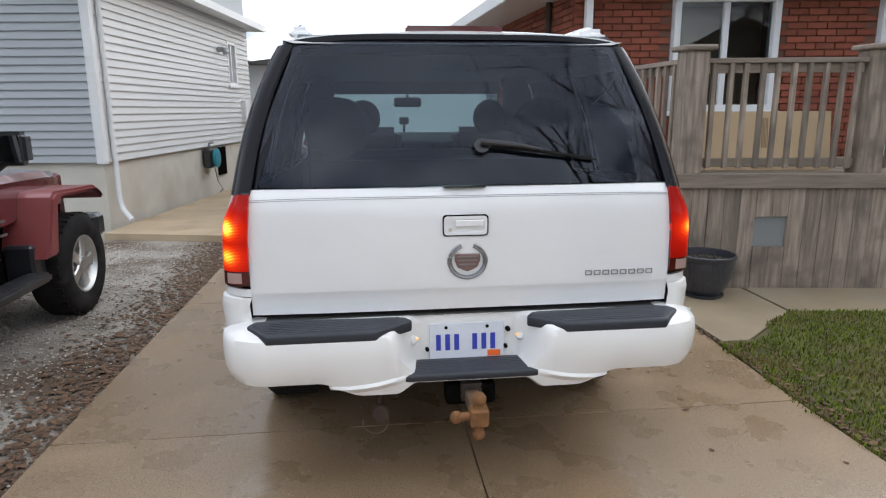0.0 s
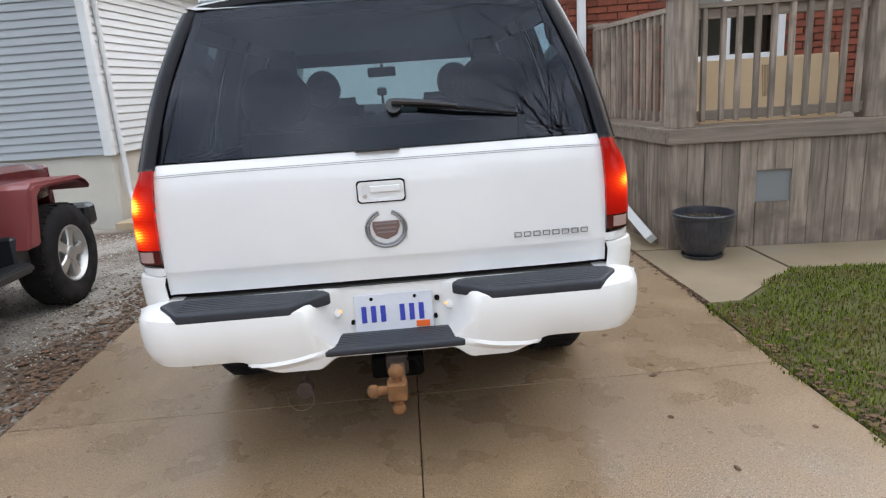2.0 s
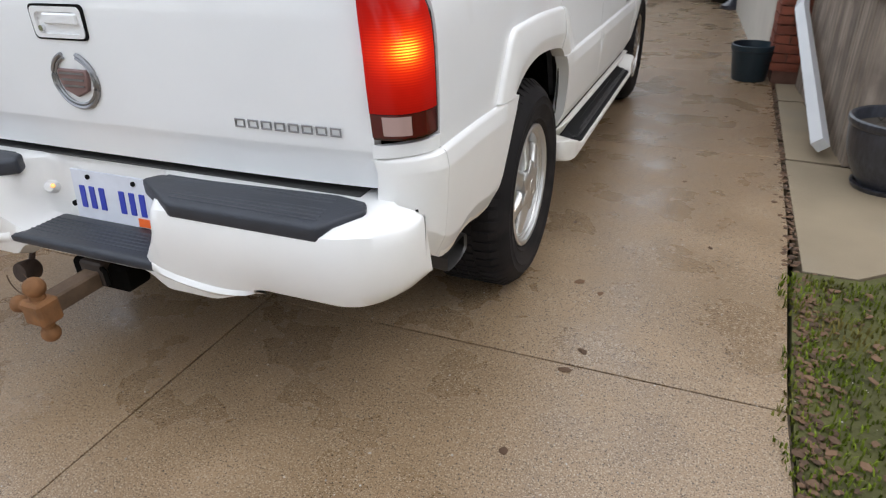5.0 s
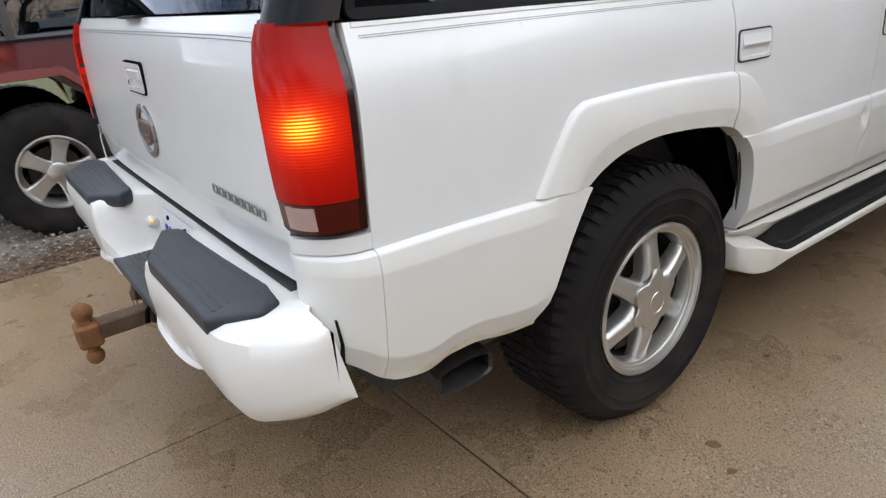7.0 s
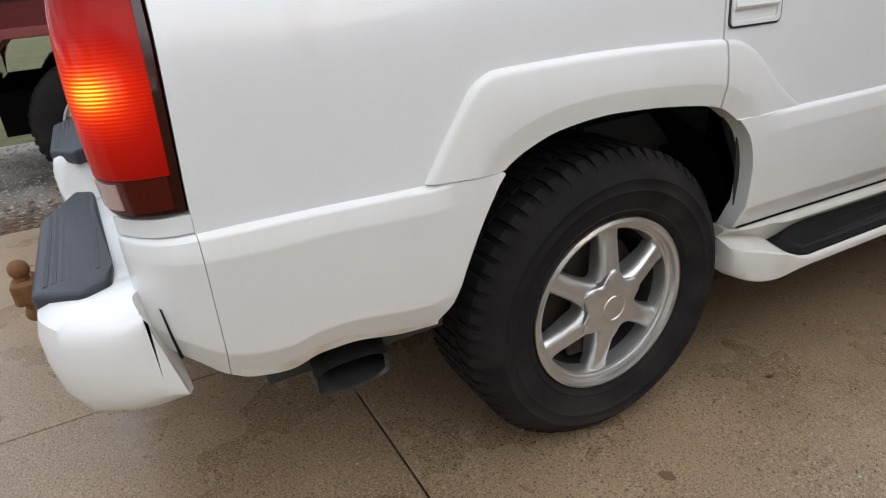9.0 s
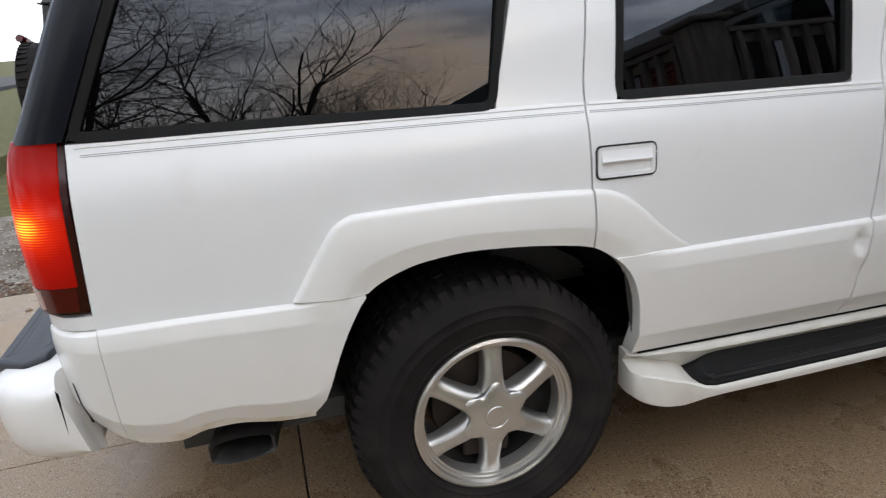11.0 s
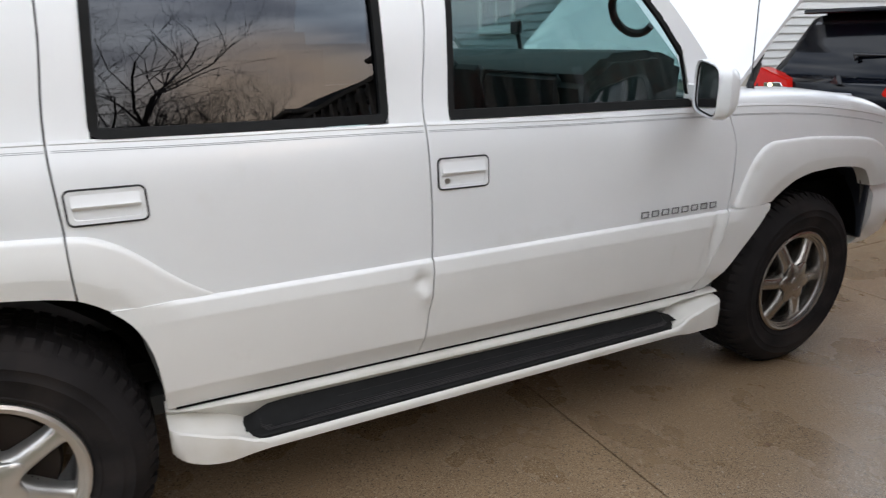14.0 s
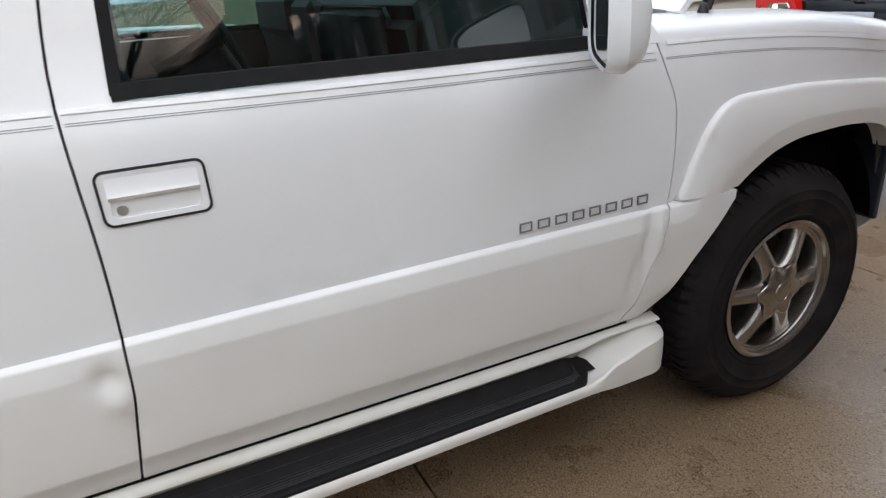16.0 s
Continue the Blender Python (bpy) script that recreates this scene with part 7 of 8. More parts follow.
def suv_top(c):
    # roof
    bm = bmesh.new()
    rings = []
    for y in np.concatenate([np.linspace(0.463, 0.54, 4), np.linspace(0.62, 2.86, 18), np.linspace(2.92, 3.10, 4)]):
        e = smooth01((y - 0.463) / 0.10) * 0.5 + 0.5
        f = 1 - smooth01((y - 2.88) / 0.25)
        prof = []
        for x, z in ((0.742, 1.778), (0.732, 1.800), (0.712, 1.816), (0.66, 1.832), (0.52, 1.846), (0.30, 1.856), (0.0, 1.860)):
            zz = 1.778 + (z - 1.778) * (0.55 + 0.45 * min(e, 0.5 + 0.5 * f))
            prof.append((x, zz))
        prof = [(x * (1 - 0.045 * (1 - smooth01((y - 0.47) / 0.2))), max(z, 1.778 + 0.030 * (1 - smooth01((y - 0.47) / 0.14)))) for x, z in prof]
        ring = [(x, y + 0.035 * (x / 0.83) ** 2.5 * (1 - smooth01((y - 0.465) / 0.2)), z) for x, z in prof] + [(-x, y + 0.035 * (x / 0.83) ** 2.5 * (1 - smooth01((y - 0.465) / 0.2)), z) for x, z in prof[-2::-1]]
        ring += [(-0.66, y, 1.765 + 0.03 * (1 - smooth01((y - 0.47) / 0.14))), (0.66, y, 1.765 + 0.03 * (1 - smooth01((y - 0.47) / 0.14)))]
        rings.append(ring)
    loft(bm, rings, True, True)
    part("roof", bm, M_PAINT, c, "white roof panel")
    bm = bmesh.new()
    t = bmesh.new()
    prism(t, [(-0.212, 0.53), (0.20, 0.53), (0.19, 0.63), (-0.202, 0.63)], 1.842, 1.876, "z")
    bmesh.ops.bevel(t, geom=t.edges[:], offset=0.008, segments=2, affect="EDGES")
    join(bm, t)
    part("high_brake_lamp", bm, M_LENS_DARK, c, "dark red high brake lamp")
    for s in (1, -1):
        rack = new("roof_rail")
        rack.parent = c
        bm = bmesh.new()
        tube(bm, [(s * 0.655, 0.70, 1.84), (s * 0.655, 0.78, 1.885), (s * 0.655, 1.0, 1.895), (s * 0.655, 2.3, 1.895), (s * 0.655, 2.45, 1.885), (s * 0.655, 2.52, 1.84)], [0.022, 0.02, 0.017, 0.017, 0.02, 0.022], 8)
        part("rail", bm, M_CHROME, rack, "bright roof rail")
        bm = bmesh.new()
        t = bmesh.new()
        box(t, (s * 0.655 - 0.05, 0.66, 1.828), (s * 0.655 + 0.05, 0.84, 1.885))
        bmesh.ops.bevel(t, geom=t.edges[:], offset=0.024, segments=3, affect="EDGES")
        join(bm, t)
        part("rail_foot", bm, M_PAINT, rack)
    # windscreen
    bm = bmesh.new()
    V = []
    for k in range(9):
        v = k / 8
        hw = 0.845 - 0.15 * v
        V.append([bm.verts.new((x, 3.74 - 0.62 * v - 0.14 * (abs(x) / hw) ** 2 * (1 - 0.5 * v) + 0.02, 1.175 + 0.62 * v)) for x in np.linspace(-hw, hw, 17)])
    for i in range(8):
        for j in range(16):
            bm.faces.new((V[i][j], V[i][j + 1], V[i + 1][j + 1], V[i + 1][j]))
    part("windscreen", bm, M_GLASS_FRONT, c, "clear windscreen", fix=False)
    bm = bmesh.new()
    prism(bm, [(-0.85, 3.62), (-0.3, 3.75), (0.3, 3.75), (0.85, 3.62), (0.83, 3.86), (-0.83, 3.86)], 1.14, 1.165, "z", bevel=0.006)
    part("cowl", bm, M_BLACK, c, "black cowl panel")
    for s in (1, -1):
        bm = bmesh.new()
        tube(bm, [(s * 0.3, 3.82, 1.175), (s * 0.2 - 0.3 * s, 3.77, 1.19)], 0.008, 6)
        part("wiper", bm, M_BLACK, c)
    # open hood
    m = Matrix.Translation((0, 3.80, 1.20)) @ Matrix.Rotation(radians(46), 4, "X")
    hood = new("hood")
    hood.parent = c
    tagged(hood, "raised white hood")
    for nm, zo, mt, lab, inset in (("hood_skin", 0.0, M_PAINT, "", 0.0), ("hood_liner", -0.025, M_PAINT, "white underside of the hood", 0.03)):
        bm = bmesh.new()
        top, bot = [], []
        for y in np.linspace(0.0 + inset, 1.10 - inset, 12):
            hw = 0.835 - 0.04 * (y / 1.1) ** 2 - inset
            dz = -0.05 * (y / 1.1) ** 2.2
            top.append([(x, y, zo + dz + 0.03 * (1 - (x / hw) ** 4)) for x in np.linspace(-hw, hw, 17)])
        rows = [[bm.verts.new(m @ Vector(p)) for p in r] for r in top]
        low = [[bm.verts.new(m @ (Vector(p) - Vector((0, 0, 0.018)))) for p in r] for r in top]
        for i in range(11):
            for j in range(16):
                bm.faces.new((rows[i][j], rows[i][j + 1], rows[i + 1][j + 1], rows[i + 1][j]))
                bm.faces.new((low[i][j], low[i + 1][j], low[i + 1][j + 1], low[i][j + 1]))
            bm.faces.new((rows[i][0], rows[i + 1][0], low[i + 1][0], low[i][0]))
            bm.faces.new((rows[i][16], low[i][16], low[i + 1][16], rows[i + 1][16]))
        for j in range(16):
            bm.faces.new((rows[0][j], low[0][j], low[0][j + 1], rows[0][j + 1]))
            bm.faces.new((rows[11][j], rows[11][j + 1], low[11][j + 1], low[11][j]))
        part(nm, bm, mt, hood, lab)
    for s in (1, -1):
        bm = bmesh.new()
        tube(bm, [(s * 0.76, 3.94, 1.11), (s * 0.78, 4.06, 1.45)], 0.008, 8)
        tube(bm, [(s * 0.76, 3.94, 1.11), (s * 0.77, 4.00, 1.28)], 0.014, 8)
        part("hood_strut", bm, M_BLACK, hood, "black gas strut")
    # engine bay
    bm = bmesh.new()
    box(bm, (-0.80, 3.68, 0.5), (0.80, 4.78, 0.75))
    box(bm, (-0.45, 3.80, 0.7), (0.45, 4.55, 1.05), bevel=0.04)
    lathe(bm, [(0, 0), (0.22, 0), (0.23, 0.08), (0.0, 0.1)], 24, Matrix.Translation((0, 4.15, 1.03)))
    box(bm, (-0.75, 4.62, 0.6), (0.75, 4.72, 1.02), bevel=0.02)
    box(bm, (0.45, 4.2, 0.75), (0.74, 4.55, 1.0), bevel=0.02)
    part("engine", bm, M_DARK, c, "dark engine bay with air cleaner and radiator")
    bm = bmesh.new()
    tube(bm, [(0.846, 3.872, 1.165), (0.847, 3.87, 1.20), (0.848, 3.868, 1.215)], [0.020, 0.013, 0.006], 10)
    tube(bm, [(0.848, 3.868, 1.21), (0.86, 3.82, 2.0)], 0.0025, 5)
    part("antenna", bm, M_BLACK, c, "thin black whip antenna")
    # nose: grille, headlamps, bumper
    bm = bmesh.new()
    box(bm, (-0.42, 4.90, 0.76), (0.42, 4.96, 1.0), bevel=0.02)
    grille = part("grille", bm, M_BLACK, c)
    bm = bmesh.new()
    for k in range(7):
        box(bm, (-0.40, 4.955, 0.785 + 0.03 * k), (0.40, 4.97, 0.795 + 0.03 * k))
    part("grille_bar", bm, M_CHROME, grille)
    for s in (1, -1):
        bm = bmesh.new()
        box(bm, (min(s * 0.44, s * 0.83), 4.88, 0.79), (max(s * 0.44, s * 0.83), 4.97, 0.97), bevel=0.03, seg=2)
        part("headlamp", bm, M_CHROME, c, "clear headlamp")
    side = [(0.0, 0.725), (0.10, 0.73), (0.165, 0.715), (0.19, 0.68), (0.195, 0.58), (0.17, 0.48), (0.12, 0.42), (0.0, 0.41)]
    path = [((x, 4.85), (0, 1)) for x in np.linspace(0, 0.69, 12)] + [((0.69 + 0.045 * math.sin(a), 4.805 + 0.045 * math.cos(a)), (math.sin(a), math.cos(a))) for a in np.linspace(0.15, math.pi / 2, 8)] + [((0.735, 4.70), (1, 0))]
    full = [((-p[0], p[1]), (-q[0], q[1])) for p, q in path[:0:-1]] + path
    bm = bmesh.new()
    loft(bm, [[(p[0] + q[0] * d, p[1] + q[1] * d, z) for d, z in side] for p, q in full], True, True)
    part("front_bumper", bm, M_CLAD, c, "white front bumper")
    for s in (1, -1):
        bm = bmesh.new()
        box(bm, (min(s * 0.55, s * 0.912), 4.672, 0.47), (max(s * 0.55, s * 0.912), 4.690, 0.79), bevel=0.004)
        part("splash_guard", bm, M_PLASTIC, c, "dark splash guard in the front wheel arch", smooth=False)
    letter_bars(c, Matrix.Translation((0.966, 3.235, 0.777)) @ Matrix.Rotation(radians(90), 4, "Z") @ Matrix.Rotation(radians(1.0), 4, "Y"), 8, 0.034, 0.027, 0.0145)
    # dark lining inside the pillars and under the roof
    bm = bmesh.new()
    for s in (1, -1):
        for ya, yb, lf in ((0.50, 0.61, None), (1.27, 1.60, None), (2.29, 2.53, None)):
            panel(bm, s, ya, yb, lambda y: 1.19, lambda y: 1.77, rows=8, step=0.05, off=lambda u, v, y, z: -0.034, depth=0.02,
                  left=(lambda z: lerp([(1.2, -0.18), (1.77, 0.0)], z)) if ya < 1 else (lambda z: lerp([(1.2, 0.0), (1.77, 0.03)], z) if ya > 2 else 0.0))
        panel(bm, s, 0.50, 3.05, lambda y: 1.70, lambda y: 1.77, rows=2, step=0.1, off=lambda u, v, y, z: -0.034, depth=0.02)
        panel(bm, s, 0.38, 3.5, lambda y: hug(REAR_ARCH, y) + 0.03 if 0.70 < y < 1.68 else 0.6, lambda y: 1.165, rows=4, step=0.1, off=lambda u, v, y, z: -0.05, depth=0.02)
    box(bm, (-0.70, 0.52, 1.750), (0.70, 3.05, 1.762))
    box(bm, (-0.70, 3.00, 1.655), (0.70, 3.03, 1.76))
    # Wide pillar boxes, added to block the bright front door windows from behind.
    for s in (1, -1):
        box(bm, (min(s * 0.60, s * 0.80), 2.37, 0.9), (max(s * 0.60, s * 0.80), 2.45, 1.76), bevel=0.02)
    box(bm, (-0.78, 0.33, 0.5), (0.78, 0.35, 1.20))
    part("cabin_lining", bm, M_SEAT, c, "dark cabin lining", smooth=False)
    # interior
    inn = new("interior")
    inn.parent = c
    bm = bmesh.new()
    box(bm, (-0.80, 0.42, 0.50), (0.80, 3.5, 0.56))
    part("cabin_floor", bm, M_DARK, inn)
    bm = bmesh.new()
    t = bmesh.new()
    prism(t, [(3.08, 0.60), (3.52, 0.60), (3.56, 1.30), (3.42, 1.345), (3.20, 1.335), (3.08, 1.25), (3.12, 0.97)], -0.80, 0.80, "x")
    bmesh.ops.bevel(t, geom=t.edges[:], offset=0.03, segments=2, affect="EDGES")
    join(bm, t)
    part("dashboard", bm, M_DASH, inn, "grey dashboard")
    bm = bmesh.new()
    box(bm, (0.14, 3.075, 1.10), (0.66, 3.105, 1.265), bevel=0.02)
    box(bm, (-0.62, 3.05, 1.17), (-0.12, 3.11, 1.30), bevel=0.02)
    box(bm, (-0.10, 3.055, 0.7), (0.12, 3.11, 1.285), bevel=0.02)
    part("dash_recess", bm, M_SEAT, inn, "dark glove box and console")
    bm = bmesh.new()
    mm = Matrix.Translation((-0.38, 2.86, 1.19)) @ Matrix.Rotation(radians(-65), 4, "X")
    tube(bm, [mm @ Vector((0.19 * math.cos(a), 0.19 * math.sin(a), 0)) for a in np.linspace(0, 2 * math.pi, 32)], 0.015, 8)
    for a in (0.3, 2.84, 4.71):
        tube(bm, [mm @ Vector((0, 0, 0)), mm @ Vector((0.19 * math.cos(a), 0.19 * math.sin(a), 0))], 0.014, 6)
    tube(bm, [mm @ Vector((0, 0, 0.02)), mm @ Vector((0, 0, -0.25))], 0.04, 10)
    part("steering_wheel", bm, M_SEAT, inn)
    bm = bmesh.new()
    box(bm, (-0.155, 3.10, 1.555), (0.07, 3.135, 1.632), bevel=0.018, seg=2)
    tube(bm, [(-0.04, 3.13, 1.61), (-0.04, 3.19, 1.66)], 0.012, 6)
    part("rear_view_mirror", bm, M_SEAT, inn)
    bm = bmesh.new()
    tube(bm, [(-0.06, 3.40, 1.34), (-0.06, 3.38, 1.42)], 0.012, 8)
    box(bm, (-0.10, 3.36, 1.41), (-0.02, 3.385, 1.475), bevel=0.01)
    part("phone_mount", bm, M_BLACK, inn)
    for x0 in (-0.40, 0.445):
        bm = bmesh.new()
        for lo, hi in (((x0 - 0.26, 2.15, 0.62), (x0 + 0.26, 2.7, 0.80)), ((x0 - 0.25, 2.05, 0.75), (x0 + 0.25, 2.22, 1.42))):
            t = bmesh.new()
            box(t, lo, hi)
            bmesh.ops.bevel(t, geom=t.edges[:], offset=0.05, segments=3, affect="EDGES")
            join(bm, t)
        ball(bm, (x0, 2.11, 1.48), 0.1, 8, (1.12, 0.6, 1.2))
        part("front_seat", bm, M_SEAT, inn)
    bm = bmesh.new()
    for lo, hi in (((-0.72, 1.25, 0.62), (0.72, 1.8, 0.82)), ((-0.72, 1.08, 0.75), (0.72, 1.26, 1.33))):
        t = bmesh.new()
        box(t, lo, hi)
        bmesh.ops.bevel(t, geom=t.edges[:], offset=0.05, segments=3, affect="EDGES")
        join(bm, t)
    for x0 in (-0.53, 0.56):
        ball(bm, (x0, 1.15, 1.44), 0.1, 8, (1.75, 0.6, 1.6))
    part("rear_bench", bm, M_SEAT, inn)
    bm = bmesh.new()
    tube(bm, [(0.815 - 0.05 * math.sin(a), 3.27 - 0.085 * math.cos(a), 1.475 - 0.055 * math.sin(a) + 0.05 * math.cos(a)) for a in np.linspace(0.0, math.pi, 14)], 0.014, 8)
    part("grab_handle", bm, M_SEAT, inn)


suv_top(CAR)


# ---------------------------------------------------------------- maroon off-roader parked on the gravel


def simple_wheel(parent, s, x, y, z, r, rim_r, spokes, material, width=0.24, name="wheel"):
    w = new(name)
    w.parent = parent
    w.matrix_local = Matrix.Translation((x, y, z)) @ Matrix.Rotation(radians(90 * s), 4, "Y")
    bm = bmesh.new()
    k = rim_r
    lathe(bm, [(k - 0.004, -0.03), (k, 0.0), (k + 0.015, 0.012), (k + 0.06, 0.022), (r - 0.04, 0.016), (r - 0.015, -0.004), (r - 0.003, -0.04), (r, -0.08), (r - 0.003, -width + 0.04), (r - 0.04, -width - 0.01), (k, -width)], 48)
    part("tyre", bm, M_TYRE, w)
    bm = bmesh.new()
    for i in range(44):
        m = Matrix.Rotation(2 * math.pi * i / 44, 4, "Z")
        box(bm, (r - 0.022, -0.016, -0.075), (r + 0.002, 0.012, -0.008 if i % 2 else -0.016), m)
    tagged(part("tread", bm, M_TYRE, w, "moulded tread blocks"), kind="stuff")
    bm = bmesh.new()
    lathe(bm, [(k + 0.004, -0.02), (k + 0.003, 0.008), (k - 0.008, 0.010), (k - 0.02, -0.012), (k - 0.04, -0.06), (k - 0.045, -0.2)], 40)
    for i in range(spokes):
        m = Matrix.Rotation(2 * math.pi * (i + 0.25) / spokes, 4, "Z")
        t = bmesh.new()
        loft(t, [[(x0, -h, zt - 0.01), (x0, -h * 0.8, zt), (x0, h * 0.8, zt), (x0, h, zt - 0.01), (x0, h, zt - 0.05), (x0, -h, zt - 0.05)] for x0, h, zt in ((0.02, 0.05, -0.012), (0.09, 0.038, -0.012), (0.15, 0.044, -0.016), (k - 0.015, 0.062, -0.018))], True, True)
        join(bm, t, m)
    lathe(bm, [(0.06, -0.04), (0.058, 0.0), (0.05, 0.004), (0, 0.004)], 24)
    part("rim", bm, material, w)
    bm = bmesh.new()
    lathe(bm, [(0.0, -0.09), (0.15, -0.09), (0.15, -0.11), (0, -0.11)], 24)
    part("brake_disc", bm, M_BRAKE, w)


def off_roader():
    j = thing("off_roader", "dark maroon boxy off-road car with a black top, parked on gravel", "car", at=(-3.52, 3.02, -0.040))
    wb, r = 2.83, 0.41
    hw = 0.74
    for s in (1, -1):
        simple_wheel(j, s, s * 0.87, 0.0, r - 0.02, r, 0.225, 5, M_ALLOY)
        simple_wheel(j, s, s * 0.87, -wb, r - 0.02, r, 0.225, 5, M_ALLOY)
    bm = bmesh.new()
    t = bmesh.new()
    prism(t, [(-0.88, 0.62), (-0.88, 1.12), (-0.95, 1.16), (-3.62, 1.16), (-3.66, 0.60), (-3.42, 0.60), (-3.40, 0.80), (-3.2, 0.96), (-2.7, 0.96), (-2.50, 0.80), (-2.42, 0.50), (-0.95, 0.50)], -hw, hw, "x")
    bmesh.ops.bevel(t, geom=[e for e in t.edges if abs(e.verts[0].co.x - e.verts[1].co.x) < 1e-4], offset=0.02, segments=2, affect="EDGES")
    join(bm, t)
    part("tub", bm, M_JEEP, j, "maroon body tub")
    bm = bmesh.new()
    rings = []
    for y, w, z in ((-0.98, 0.72, 1.17), (-0.88, 0.71, 1.175), (-0.4, 0.66, 1.16), (0.15, 0.60, 1.135), (0.42, 0.56, 1.11), (0.47, 0.55, 1.06)):
        rings.append([(-w, y, 0.82), (-w, y, z - 0.07), (-w + 0.05, y, z - 0.02), (-w * 0.55, y, z), (0, y, z + 0.012), (w * 0.55, y, z), (w - 0.05, y, z - 0.02), (w, y, z - 0.07), (w, y, 0.82)])
    loft(bm, rings, True, True)
    part("hood", bm, M_JEEP, j, "maroon hood")
    bm = bmesh.new()
    box(bm, (-0.56, 0.44, 0.62), (0.56, 0.50, 1.07), bevel=0.02)
    grille = part("grille", bm, M_JEEP, j)
    for k in range(7):
        bm = bmesh.new()
        box(bm, (-0.27 + 0.085 * k - 0.02, 0.495, 0.74), (-0.27 + 0.085 * k + 0.02, 0.51, 1.02), bevel=0.008)
        part("slot", bm, M_DARK, grille)
    for s in (1, -1):
        bm = bmesh.new()
        lathe(bm, [(0.09, 0.0), (0.085, 0.02), (0, 0.025)], 24, Matrix.Translation((s * 0.42, 0.49, 0.92)) @ Matrix.Rotation(radians(-90), 4, "X"))
        part("headlamp", bm, M_CHROME, j)
        # front fender flare: flat trapezoid with a rounded outer lip
        poly = [(-0.60, 0.56), (-0.44, 0.975), (-0.38, 1.01), (0.30, 0.985), (0.42, 0.93), (0.46, 0.86), (0.43, 0.86), (0.37, 0.91), (0.28, 0.94), (-0.28, 0.955), (-0.36, 0.90), (-0.44, 0.56)]
        bm = bmesh.new()
        t = bmesh.new()
        prism(t, poly, s * 0.58, s * 0.90, "x")
        bmesh.ops.recalc_face_normals(t, faces=t.faces[:])
        bmesh.ops.bevel(t, geom=[e for e in t.edges if abs(e.verts[0].co.x - s * 0.90) < 1e-3 and abs(e.verts[1].co.x - s * 0.90) < 1e-3], offset=0.02, segments=2, affect="EDGES")
        join(bm, t)
        part("front_flare", bm, M_JEEP_FLARE, j, "lighter maroon fender flare")
        poly = [(-3.52, 0.62), (-3.40, 0.86), (-3.26, 1.0), (-2.64, 1.0), (-2.48, 0.86), (-2.38, 0.60), (-2.44, 0.60), (-2.53, 0.84), (-2.66, 0.955), (-3.22, 0.955), (-3.34, 0.84), (-3.46, 0.62)]
        bm = bmesh.new()
        prism(bm, poly, s * 0.70, s * 0.90, "x")
        part("rear_flare", bm, M_JEEP_FLARE, j, "maroon rear flare", smooth=False)
        bm = bmesh.new()
        t = bmesh.new()
        box(t, (min(s * 0.74, s * 0.90), -2.35, 0.40), (max(s * 0.74, s * 0.90), -0.58, 0.47))
        bmesh.ops.bevel(t, geom=t.edges[:], offset=0.02, segments=2, affect="EDGES")
        join(bm, t)
        for k in range(5):
            box(bm, (min(s * (0.76 + 0.025 * k), s * (0.772 + 0.025 * k)), -2.3, 0.469), (max(s * (0.76 + 0.025 * k), s * (0.772 + 0.025 * k)), -0.7, 0.476))
        part("side_step", bm, M_BLACK, j, "black tubular side step")
        bm = bmesh.new()
        box(bm, (min(s * 0.6, s * 0.8), -0.62, 0.38), (max(s * 0.6, s * 0.8), -0.44, 0.66), bevel=0.02)
        part("mud_guard", bm, M_BLACK, j, "black splash guard")
        # door outline, handle, mirror
        bm = bmesh.new()
        for y0 in (-0.99, -1.92):
            box(bm, (min(s * 0.738, s * 0.7425), y0 - 0.005, 0.55), (max(s * 0.738, s * 0.7425), y0 + 0.005, 1.15))
        box(bm, (min(s * 0.738, s * 0.7425), -1.92, 0.545), (max(s * 0.738, s * 0.7425), -0.99, 0.555))
        part("door_gap", bm, M_GAP, j, smooth=False)
        bm = bmesh.new()
        box(bm, (min(s * 0.74, s * 0.775), -1.86, 1.0), (max(s * 0.74, s * 0.775), -1.72, 1.04), bevel=0.01)
        part("door_handle", bm, M_BLACK, j)
        for yy in (-1.02, ):
            for zz in (0.72, 1.02):
                bm = bmesh.new()
                box(bm, (min(s * 0.74, s * 0.77), yy - 0.03, zz), (max(s * 0.74, s * 0.77), yy + 0.05, zz + 0.06), bevel=0.008)
                part("hinge", bm, M_JEEP, j)
        bm = bmesh.new()
        t = bmesh.new()
        box(t, (min(s * 0.93, s * 1.14), -1.22, 1.26), (max(s * 0.93, s * 1.14), -1.10, 1.46))
        bmesh.ops.bevel(t, geom=t.edges[:], offset=0.03, segments=3, affect="EDGES")
        join(bm, t)
        tube(bm, [(s * 0.74, -1.12, 1.18), (s * 0.90, -1.15, 1.21), (s * 1.0, -1.16, 1.28)], 0.022, 8)
        mir = part("door_mirror", bm, M_BLACK, j, "black door mirror")
        bm = bmesh.new()
        box(bm, (min(s * 0.95, s * 1.12), -1.228, 1.28), (max(s * 0.95, s * 1.12), -1.221, 1.44))
        part("mirror_glass", bm, M_MIRROR, mir)
        # side badge
        bm = bmesh.new()
        for k in range(2):
            box(bm, (min(s * 0.738, s * 0.744), -0.86, 0.86 - 0.09 * k), (max(s * 0.738, s * 0.744), -0.78, 0.875 - 0.09 * k))
        part("badge_bar", bm, M_BADGE, j, smooth=False)
